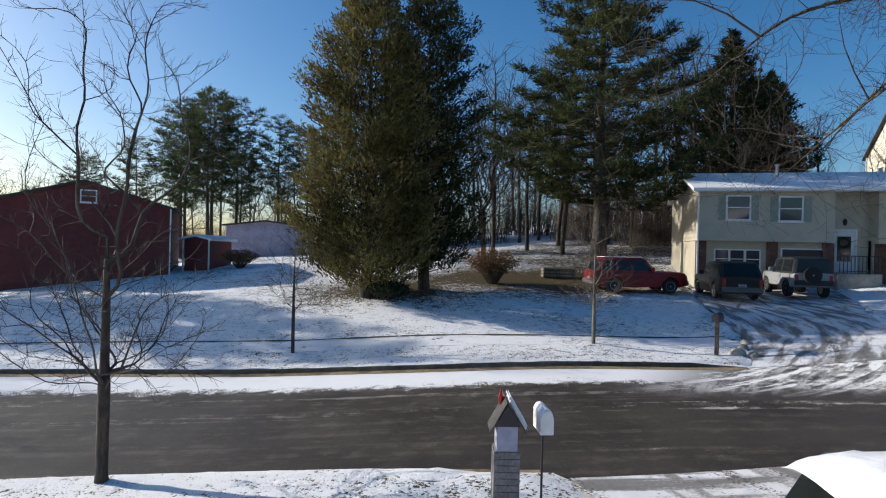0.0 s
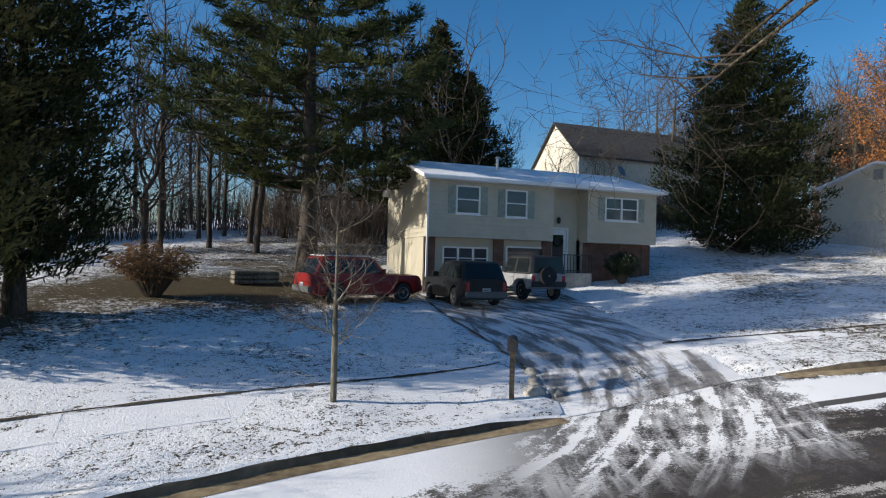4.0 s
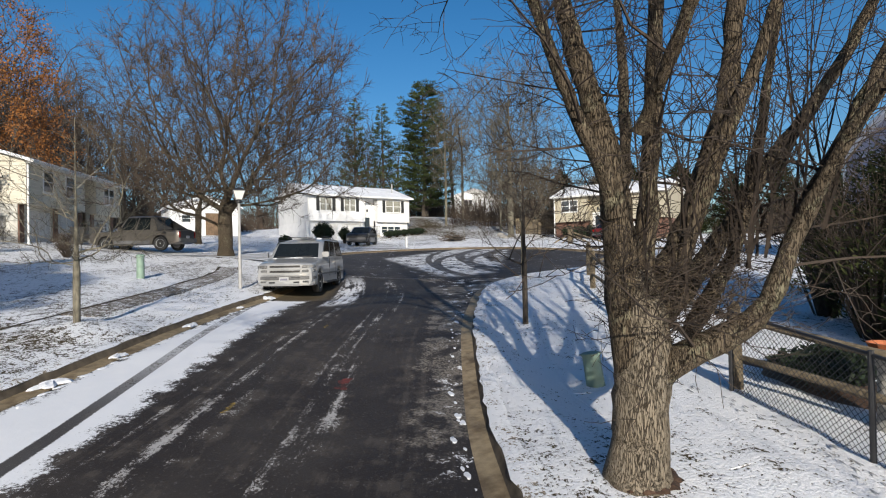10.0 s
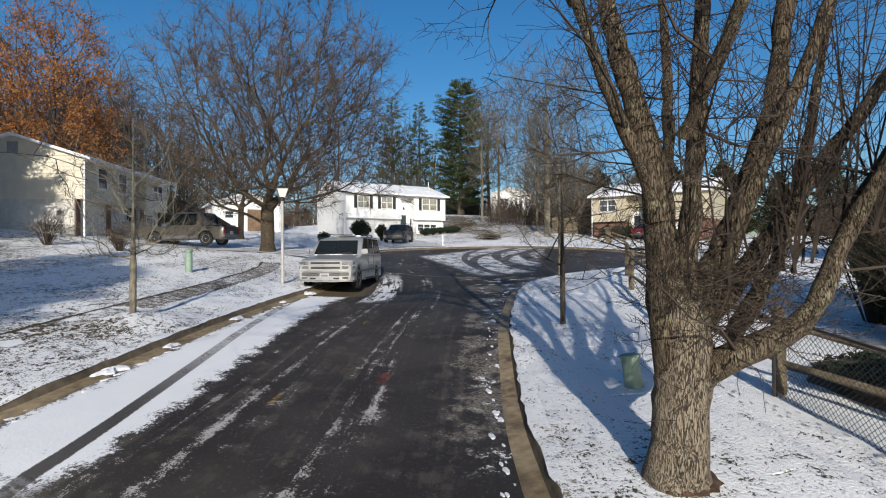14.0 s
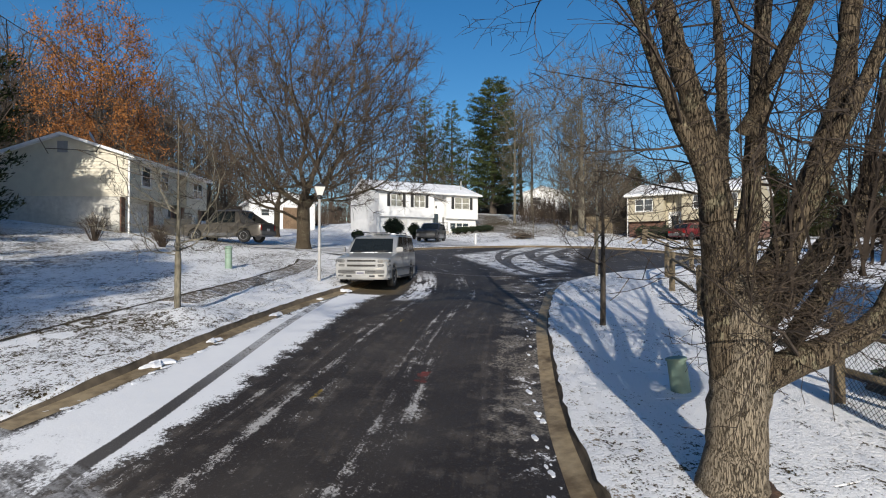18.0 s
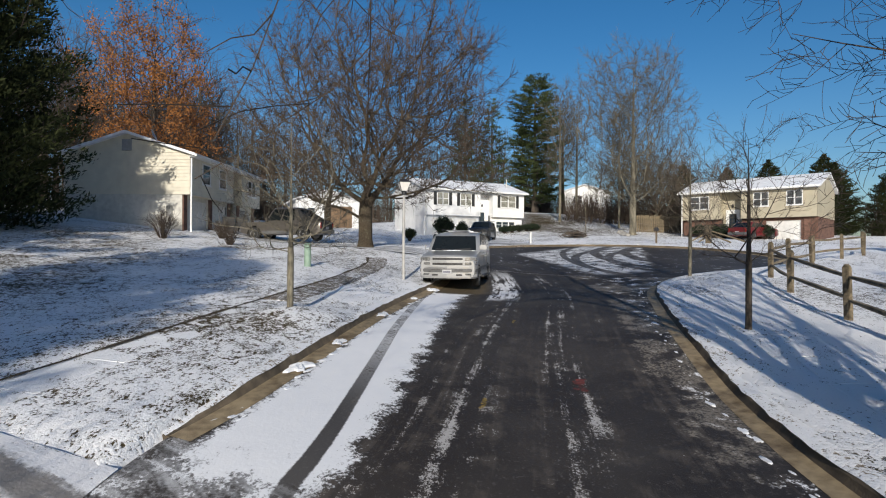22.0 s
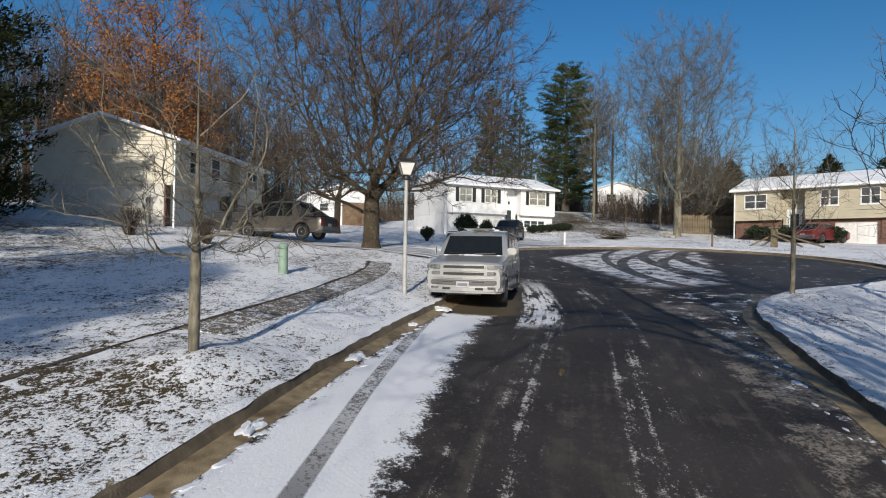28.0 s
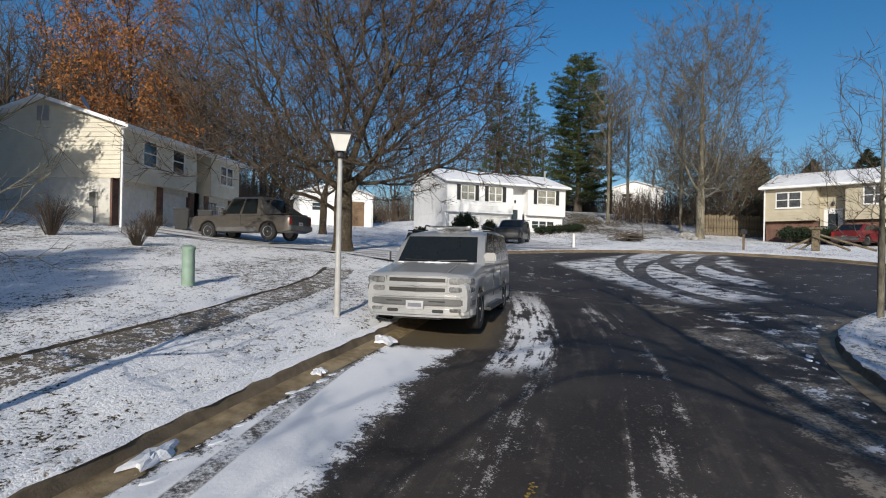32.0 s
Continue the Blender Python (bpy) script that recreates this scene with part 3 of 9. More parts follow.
def split_house(name, m, label, L, D, wallmat, low_mat, roof_mat, wins, door_x, garage, base_h=2.45, up_h=2.6, jut=0.45, slope=0.32, shutters=True, shut_mat=None, recess=(0, 0), low_wins=(), side_panel=None, group="houses on the street", mirror=False, shutter_list=None, pane_mat=None):
    """A split-level house: front faces -y, front left corner at the origin, upper storey juts out over the lower."""
    t = thing(name, m, label, "house", group)
    rx0, rx1 = recess
    zt = base_h + up_h
    # lower storey
    lo = Build()
    gh = [(g[0], g[1], 0.0, g[2]) for g in garage]
    lh = [(w[0] - w[2] / 2, w[0] + w[2] / 2, w[1], w[1] + w[3]) for w in low_wins]
    wall_holes(lo, 0, L, -0.8, base_h, 0, 0.2, gh + lh + [(rx0, rx1, -0.8, base_h)] if rx1 > rx0 else gh + lh)
    lo.box(0, 0.2, -0.8, 0.2, D, base_h).box(L - 0.2, 0.2, -0.8, L, D, base_h).box(0.2, D - 0.2, -0.8, L - 0.2, D, base_h)
    part("lower_wall", lo, low_mat, t)
    # upper storey with recess over the door
    up = Build()
    holes = [(w[0] - w[2] / 2, w[0] + w[2] / 2, w[1], w[1] + w[3]) for w in wins]
    for a, b in ((0, rx0), (rx1, L)) if rx1 > rx0 else ((0, L),):
        wall_holes(up, a, b, base_h, zt, -jut, -jut + 0.2, [h for h in holes if a <= h[0] and h[1] <= b])
        up.box(a, -jut + 0.2, base_h, b, 0.2, base_h + 0.15)
        if a > 0:
            up.box(a, -jut + 0.2, base_h + 0.15, a + 0.15, 0.5, zt)
        if b < L:
            up.box(b - 0.15, -jut + 0.2, base_h + 0.15, b, 0.5, zt)
    up.box(0, -jut + 0.2, base_h + 0.15, 0.2, D, zt).box(L - 0.2, -jut + 0.2, base_h + 0.15, L, D, zt).box(0.2, D - 0.2, base_h, L - 0.2, D, zt)
    # gable ends
    mid = (D - jut) / 2
    rise = (D + jut) / 2 * slope
    for x in (0.0, L - 0.2):
        up.prism([(-jut, zt), (D, zt), (mid, zt + rise)], 0, x, x + 0.2)
    part("upper_wall", up, wallmat, t)
    sd = Build()
    for a, b in ((0, rx0), (rx1, L)) if rx1 > rx0 else ((0, L),):
        siding(sd, a, b, base_h, zt, -jut, [h for h in holes if a <= h[0] and h[1] <= b])
    part("siding", sd, wallmat, t)
    for s, x in ((-1, 0.0), (1, L)):
        ends = Build()
        z = base_h if side_panel is None else side_panel
        while z < zt + rise - 0.05:
            z2 = z + 0.2
            def half(zz):
                return (-jut + max(0, (zz - zt) / slope), D - max(0, (zz - zt) / slope))
            (a, b), (c, d) = half(z), half(min(z2, zt + rise))
            ends.add([(x + s * 0.032, a, z), (x + s * 0.032, b, z), (x + s * 0.003, d, z2), (x + s * 0.003, c, z2)], [(0, 1, 2, 3)])
            z = z2
        part("gable_siding", ends, wallmat, t)
    if rx1 > rx0:
        en = Build()
        wall_holes(en, rx0, rx1, -0.8, zt, 0.5, 0.7, [(door_x - 0.5, door_x + 0.5, 0.95, 3.05)])
        part("entry_wall", en, wallmat, t)
        part("stoop", Build().box(rx0, -0.9, -0.8, rx1, 0.5, 0.92), M["concrete"], t)
        dr = part("door", Build().box(door_x - 0.47, 0.5, 0.95, door_x + 0.47, 0.56, 3.02), M["white_trim"], t)
        part("glass", Build().box(door_x - 0.3, 0.485, 1.5, door_x + 0.3, 0.497, 2.75), M["glass_dark"], dr)
        part("door_frame", Build().box(door_x - 0.57, 0.46, 0.93, door_x - 0.475, 0.6, 3.12).box(door_x + 0.475, 0.46, 0.93, door_x + 0.57, 0.6, 3.12).box(door_x - 0.475, 0.46, 3.03, door_x + 0.475, 0.6, 3.12), M["white_trim"], dr)
        part("handle", Build().lathe([(0.03, 0), (0.03, 0.05)], 8, pose(door_x + 0.4, 0.49, 1.95, 90)), M["metal"], dr)
        part("railing_bar", Build().box(rx0 + 0.05, -0.88, 1.75, rx1 - 0.05, -0.84, 1.79), M["iron"], t)
        part("railing_bar", Build().box(rx0 + 0.05, -0.88, 1.02, rx1 - 0.05, -0.84, 1.05), M["iron"], t)
        k = rx0 + 0.08
        while k < rx1:
            part("baluster", Build().box(k, -0.872, 0.92, k + 0.025, -0.848, 1.75), M["iron"], t)
            k += 0.16
        lm = part("porch_lamp", Build().lathe([(0.03, 0), (0.08, 0.04), (0.1, 0.22), (0.05, 0.3), (0.01, 0.34)], 8, pose(door_x + 0.0, 0.42, 3.3)), M["iron"], t)
    # roof
    o, th = 0.4, 0.16
    ya, yb = -jut - o, D + o
    za = zt - o * slope
    rf = Build()
    for (y0, y1) in ((ya, mid), (yb, mid)):
        z1 = zt + rise
        p = [(-0.3, y0, za), (L + 0.3, y0, za), (L + 0.3, y1, z1), (-0.3, y1, z1)]
        q = [(a, b, c + th) for a, b, c in p]
        rf.add(p + q, [(0, 1, 2, 3), (4, 7, 6, 5), (0, 4, 5, 1), (1, 5, 6, 2), (2, 6, 7, 3), (3, 7, 4, 0)])
    part("roof", rf, roof_mat, t)
    part("gutter", Build().box(-0.3, ya - 0.12, za - 0.02, L + 0.3, ya - 0.006, za + 0.1), M["white_trim"], t)
    part("soffit", Build().box(-0.2, ya, za - 0.03, L + 0.2, -jut - 0.02, za - 0.005), M["white_trim"], t)
    # garage doors, brick piers
    for g in garage:
        gd = part("garage_door", Build().box(g[0], 0.1, 0, g[1], 0.15, g[2]), M["white_paint"], t)
        for r in range(4):
            for c in range(4):
                w = (g[1] - g[0]) / 4
                part("panel", Build().box(g[0] + w * c + 0.08, 0.07, g[2] * (r + 0.14) / 4, g[0] + w * (c + 1) - 0.08, 0.098, g[2] * (r + 0.86) / 4), M["white_paint"], gd)
    for i, w in enumerate(wins):
        sh = shutters if shutter_list is None else shutter_list[i]
        window(t, w[0], w[1], w[2], w[3], pose(0, -jut, 0), sh, w[4], shut_mat, pane_mat)
    for w in low_wins:
        window(t, w[0], w[1], w[2], w[3], pose(0, 0, 0), False, w[4])
    part("downspout", Build().box(-0.02, -jut - 0.12, 0.1, 0.06, -jut - 0.03, zt), M["white_trim"], t)
    return t

# ---- vehicles ----
def wheel(parent, x, y, r, w, rim_mat):
    """A wheel with its axle along y."""
    s = 1 if y > 0 else -1
    m = pose(x, y, r, 90 if s < 0 else -90)
    wh = new("wheel")
    wh.parent, wh.matrix_basis = parent, m
    part("tyre", Build().lathe([(r * 0.62, -w), (r * 0.9, -w), (r, -w * 0.8), (r, -w * 0.2), (r * 0.93, 0), (r * 0.64, 0), (r * 0.62, -0.02)], 24), M["rubber"], wh, smooth=True)
    rb = Build().lathe([(r * 0.62, -w), (r * 0.62, -0.015), (r * 0.57, -0.02), (r * 0.55, -0.07), (r * 0.12, -0.05), (r * 0.1, -0.015), (0.005, -0.012)], 24)
    for k in range(5):
        rb.box(-0.05 * r / 0.35, r * 0.1, -0.06, 0.05 * r / 0.35, r * 0.57, -0.025, pose(0, 0, 0, 0, 0, 72 * k))
    part("rim", rb, rim_mat, wh)


def vehicle(name, m, label, paint, L, W, clear, belt, roof, hood, cowl, top_f, top_r, tail, wr, axles, deck=None, rim_mat=None, panes=((0.04, 0.36), (0.40, 0.66), (0.70, 0.96)), snow=None, two_tone=None, group="parked vehicles", front="suv", rack=False, narrow=0.13, tumble=0.96, brow=0.0):
    """A parked vehicle: front towards +x, middle of its length at the origin, on the ground at z = 0.
    cowl, top_f, top_r, tail: where the windscreen begins, the roof begins and ends, and the cabin ends, along x."""
    t = thing(name, m, label, "vehicle", group)
    hw = W / 2
    h = L / 2
    xs = [(-h + L * i / 96) for i in range(97)]
    b = Build()
    rows = []
    for x in xs:
        u = (x + h) / L
        nose = max(0, (x - (h - 0.45)) / 0.45)
        rear = max(0, ((-h + 0.3) - x) / 0.3)
        w = hw * (1 - narrow * nose ** 2 - 0.06 * rear ** 2)
        top = belt
        if x > cowl:
            f = (x - cowl) / (h - cowl)
            top = belt + (hood - belt) * min(1, f * 1.2) - 0.16 * max(0, (f - 0.86) / 0.14) ** 2
        elif deck is not None and x < tail:
            top = deck
        zb = clear + 0.12 * nose + 0.08 * rear
        for ax in axles:
            q = (wr + 0.07) ** 2 - (x - ax) ** 2
            if q > 0:
                zb = max(zb, wr + math.sqrt(q) - 0.02)
        zb = min(zb, top - 0.1)
        mid = zb + (top - zb) * 0.5
        half = [(w * 0.93, zb), (w * 0.99, zb + 0.04), (w, mid), (w * 0.985, top - 0.1), (w * 0.95, top - 0.02), (w * 0.86, top), (w * 0.4, top + 0.025), (0, top + 0.03)]
        rows.append([(x, -p, z) for p, z in half] + [(x, p, z) for p, z in half[-2::-1]])
    k = len(rows[0])
    vs = [p for r in rows for p in r]
    fs = [(i * k + j, i * k + j + 1, (i + 1) * k + j + 1, (i + 1) * k + j) for i in range(len(rows) - 1) for j in range(k - 1)]
    fs += [tuple(range(k)), tuple(range((len(rows) - 1) * k, len(rows) * k))[::-1]]
    fs += [((i + 1) * k, (i + 1) * k + k - 1, i * k + k - 1, i * k) for i in range(len(rows) - 1)]
    b.add(vs, fs)
    part("body", b, paint, t, smooth=True)
    # cabin
    def edge(z):
        f = (z - belt) / (roof - belt)
        return cowl + (top_f - cowl) * f, tail + (top_r - tail) * f, hw * (tumble - 0.12 * f)
    lv = [belt - 0.03, belt + (roof - belt) * 0.5, roof - 0.1, roof - 0.03, roof]
    c = Build()
    ring = []
    for i, z in enumerate(lv):
        xf, xr, w = edge(z)
        s = (0, 0, 0, 0.04, 0.14)[i]
        xf, xr, w, k2 = xf - s, xr + s, w - s, 0.12
        ring.append([(xf, -w + k2, z), (xf + 0.06, -w * 0.5, z), (xf + 0.08, 0, z), (xf + 0.06, w * 0.5, z), (xf, w - k2, z), (xf - k2, w, z), ((xf + xr) / 2, w + 0.01, z), (xr + 0.08, w, z), (xr, w - k2, z), (xr - 0.02, 0, z), (xr, -w + k2, z), (xr + 0.08, -w, z), ((xf + xr) / 2, -w - 0.01, z), (xf - k2, -w, z)])
        if i >= 2:
            ring[-1] = [(p[0], p[1], p[2] - brow * (1.0 if j < 5 else 0.8 if j in (5, 13) else 0.0)) for j, p in enumerate(ring[-1])]
    k = 14
    vs = [p for r in ring for p in r] + [((top_f + top_r) / 2, 0, roof + 0.03)]
    fs = [(i * k + j, i * k + (j + 1) % k, (i + 1) * k + (j + 1) % k, (i + 1) * k + j) for i in range(4) for j in range(k)]
    fs += [(4 * k + j, 4 * k + (j + 1) % k, 5 * k) for j in range(k)]
    c.add(vs, fs)
    part("cabin", c, two_tone or paint, t, smooth=True)
    za, zb = belt + 0.05, roof - 0.11
    for s in (-1, 1):
        for a, d in panes:
            q = []
            for z, fr in ((za, a), (za, d), (zb, d), (zb, a)):
                xf, xr, w = edge(z)
                xf, xr = xf - 0.16, xr + 0.1
                q.append((xf + (xr - xf) * fr, s * (w + 0.022), z))
            g = Build().add(q + [(x, y - s * 0.012, z) for x, y, z in q], [(0, 1, 2, 3) if s < 0 else (3, 2, 1, 0), (0, 1, 5, 4), (1, 2, 6, 5), (2, 3, 7, 6), (3, 0, 4, 7)])
            part("side_window", g, M["car_glass"], t)
    def screen(front_side):
        lo, hi = [], []
        for z, row in ((za - 0.02, lo), (zb + 0.03 - (brow * 0.9 if front_side else 0), hi)):
            xf, xr, w = edge(z)
            for y, a, r in ((-w + 0.13, 0.0, 0.0), (-w * 0.5, 0.06, 0.012), (0, 0.08, 0.02), (w * 0.5, 0.06, 0.012), (w - 0.13, 0.0, 0.0)):
                row.append((xf + a + 0.014 if front_side else xr - r - 0.014, y, z))
        o = 0.012 if front_side else -0.012
        q = lo + hi
        return Build().add(q + [(x - o, y, z) for x, y, z in q], [(i, i + 1, i + 6, i + 5) for i in range(4)] + [(i + 10, i + 15, i + 16, i + 11) for i in range(4)] + [(i, i + 10, i + 11, i + 1) for i in range(4)] + [(i + 5, i + 6, i + 16, i + 15) for i in range(4)] + [(0, 5, 15, 10), (4, 14, 19, 9)])
    part("windscreen", screen(True), M["car_glass"], t)
    part("rear_window", screen(False), M["car_glass"], t)
    for ax in axles:
        for s in (-1, 1):
            wheel(t, ax, s * (hw - 0.005), wr, 0.23, rim_mat or M["alloy"])
    for s in (-1, 1):
        mr = Build().box(cowl - 0.35, s * (hw + 0.02) - 0.09, belt + 0.03, cowl - 0.2, s * (hw + 0.02) + 0.16 * (s > 0) - 0.07 * (s < 0) + 0.0, belt + 0.22)
        part("side_mirror", mr, paint, t, bevel=0.03)
        for x in (cowl - 0.95, cowl - 2.0):
            part("door_handle", Build().box(x - 0.09, s * (hw + 0.008) - 0.014, belt - 0.2, x + 0.09, s * (hw + 0.008) + 0.014, belt - 0.165), paint, t)
            part("door_seam", Build().box(x - 0.22, s * (hw + 0.0) - 0.004, clear + 0.25, x - 0.21, s * (hw + 0.0) + 0.006, belt - 0.02), M["black_plastic"], t)
    # rear
    for s in (-1, 1):
        part("tail_lamp", Build().box(-h - 0.012, s * (hw - 0.16) - 0.08, belt - 0.42, -h + 0.1, s * (hw - 0.16) + 0.08, belt - 0.06), M["red_lens"], t, bevel=0.015)
    part("rear_bumper", Build().box(-h - 0.09, -hw + 0.06, clear + 0.1, -h + 0.12, hw - 0.06, clear + 0.33), M["black_plastic"] if two_tone else M["bumper_grey"], t, bevel=0.03)
    pl = part("number_plate", Build().box(-h - 0.035, -0.16, belt - 0.46, -h - 0.02, 0.16, belt - 0.3), M["plate"], t)
    part("plate_bar", Build().box(-h - 0.04, -0.11, belt - 0.4, -h - 0.0355, 0.11, belt - 0.35), M["plate_bar"], pl)
    if front == "suv":
        part("front_bumper", Build().box(h - 0.15, -hw + 0.1, clear + 0.1, h + 0.08, hw - 0.1, clear + 0.36), M["bumper_grey"], t, bevel=0.04)
    if front != "own":
        part("grille", Build().box(h - 0.1, -hw * 0.55, hood - 0.38, h + 0.012, hw * 0.55, hood - 0.22), M["black_plastic"], t, bevel=0.01)
    for s in (-1, 1) if front != "own" else ():
        part("headlight", Build().box(h - 0.16, s * hw * 0.72 - 0.17, hood - 0.37, h - 0.005, s * hw * 0.72 + 0.15, hood - 0.2), M["lamp_lens"], t, bevel=0.02)
    if snow:
        part("roof_snow", Build().prism([(top_r + 0.1, -hw * 0.72), (top_f - 0.1, -hw * 0.7), (top_f - 0.05, 0), (top_f - 0.1, hw * 0.7), (top_r + 0.1, hw * 0.72)], 2, roof + 0.02, roof + 0.02 + snow), M["snow"], t, bevel=snow * 0.4)
    if rack:
        for s in (-1, 1):
            part("roof_rail", Build().tube([(top_f - 0.7, s * hw * 0.68, roof), (top_f - 0.8, s * hw * 0.68, roof + 0.07), (top_r + 0.4, s * hw * 0.68, roof + 0.07), (top_r + 0.3, s * hw * 0.68, roof)], 0.018, 6), M["black_plastic"], t)
    return t


# ---- road furniture ----
def street_lamp(m, h=3.25):
    t = thing("street_lamp", m, "white-painted steel lamp post with a tapered glass lantern on the verge", "street lamp")
    part("pole", Build().lathe([(0.06, -0.05), (0.055, 0.6), (0.042, h - 0.12)], 12), M["pole_white"], t, smooth=True)
    part("collar", Build().lathe([(0.06, h - 0.13), (0.085, h - 0.1), (0.085, h - 0.04), (0.06, h)], 12), M["iron"], t)
    la = new("lantern")
    la.parent = t
    a, b2, z0, z1 = 0.1, 0.19, h, h + 0.28
    for s in range(4):
        mm = pose(0, 0, 0, 0, 0, 90 * s)
        q = [(-a, -a, z0), (a, -a, z0), (b2, -b2, z1), (-b2, -b2, z1)]
        part("pane", Build().add([tuple(mm @ Vector(p)) for p in q] + [tuple(mm @ Vector((p[0] * 0.96, p[1] + 0.006, p[2]))) for p in q], [(0, 1, 2, 3), (7, 6, 5, 4), (0, 4, 5, 1), (1, 5, 6, 2), (2, 6, 7, 3), (3, 7, 4, 0)]), M["lantern_glass"], la)
        part("rib", Build().tube([tuple(mm @ Vector((a, -a, z0))), tuple(mm @ Vector((b2, -b2, z1)))], 0.012, 4), M["iron"], la)
    part("cap", Build().lathe([(0.29, z1), (0.29, z1 + 0.025), (0.12, z1 + 0.1), (0.03, z1 + 0.13), (0.02, z1 + 0.19), (0.002, z1 + 0.2)], 4, pose(0, 0, 0, 0, 0, 45)), M["iron"], t)
    return t


def mailbox(m, label, h=1.1, wood=True, snow=0.0, boxmat="iron"):
    t = thing("mailbox", m, label, "mailbox")
    part("post", Build().box(-0.05, -0.05, -0.1, 0.05, 0.05, h) if wood else Build().tube([(0, 0, -0.1), (0, 0, h)], 0.02, 8), M["post_wood"] if wood else M["iron"], t)
    prof = [(-0.1, 0), (0.1, 0), (0.1, 0.14)] + [(0.1 * math.cos(a), 0.14 + 0.1 * math.sin(a)) for a in [math.pi * k / 8 for k in range(1, 8)]] + [(-0.1, 0.14)]
    b = part("box", Build().prism(prof, 1, -0.24, 0.24), M[boxmat], t, at=pose(0, 0, h))
    part("door", Build().prism([(p * 1.06, z * 1.03 - 0.002) for p, z in prof], 1, -0.262, -0.243), M[boxmat], b)
    part("flag", Build().box(0.104, -0.1, 0.06, 0.11, -0.08, 0.18).box(0.104, -0.08, 0.14, 0.11, -0.02, 0.18), M["red_lens"], b)
    if snow:
        part("snow_cap", Build().prism([(p * 1.08, z + snow * 0.5) for p, z in prof[2:]], 1, -0.23, 0.25), M["snow"], t, at=pose(0, 0, h), bevel=0.02)
    return t


def pedestal_box(m, label, w=0.2, h=0.9, lid=True):
    t = thing("utility_pedestal", m, label, "utility box")
    r = w / 2
    part("body", Build().lathe([(r * 1.05, -0.05), (r, 0.05), (r * 0.95, h * 0.9)], 10), M["box_green"], t, smooth=True)
    part("cap", Build().lathe([(r * 1.08, h * 0.9), (r * 1.1, h * 0.96), (r * 0.7, h), (0.01, h + 0.01)], 10), M["box_green"], t, smooth=True)
    return t


def rail_fence(points, H, gap_rails=(0.45, 0.95), label="weathered split-rail wooden fence along the snowy lawn"):
    t = thing("rail_fence", pose(0, 0, 0), label, "fence")
    rng = random.Random(5)
    for i, (x, y) in enumerate(points):
        z = H(x, y)
        part("post", Build().box(-0.07, -0.06, -0.2, 0.07, 0.06, 1.15).prism([(-0.07, 1.15), (0.07, 1.15), (0, 1.21)], 1, -0.06, 0.06), M["fence_wood"], t, at=pose(x, y, z, rng.uniform(-2, 2), rng.uniform(-2, 2), rng.uniform(0, 40)), bevel=0.012)
        if i:
            px, py = points[i - 1]
            pz = H(px, py)
            for g in gap_rails:
                a, b = Vector((px, py, pz + g + rng.uniform(-0.03, 0.03))), Vector((x, y, z + g + rng.uniform(-0.03, 0.03)))
                md = a.lerp(b, 0.5) + Vector((0, 0, rng.uniform(-0.04, 0.02)))
                part("rail", Build().tube([a, a.lerp(md, 0.5), md, md.lerp(b, 0.5), b], [0.035, 0.05, 0.055, 0.05, 0.035], 6), M["fence_wood"], t)
    return t

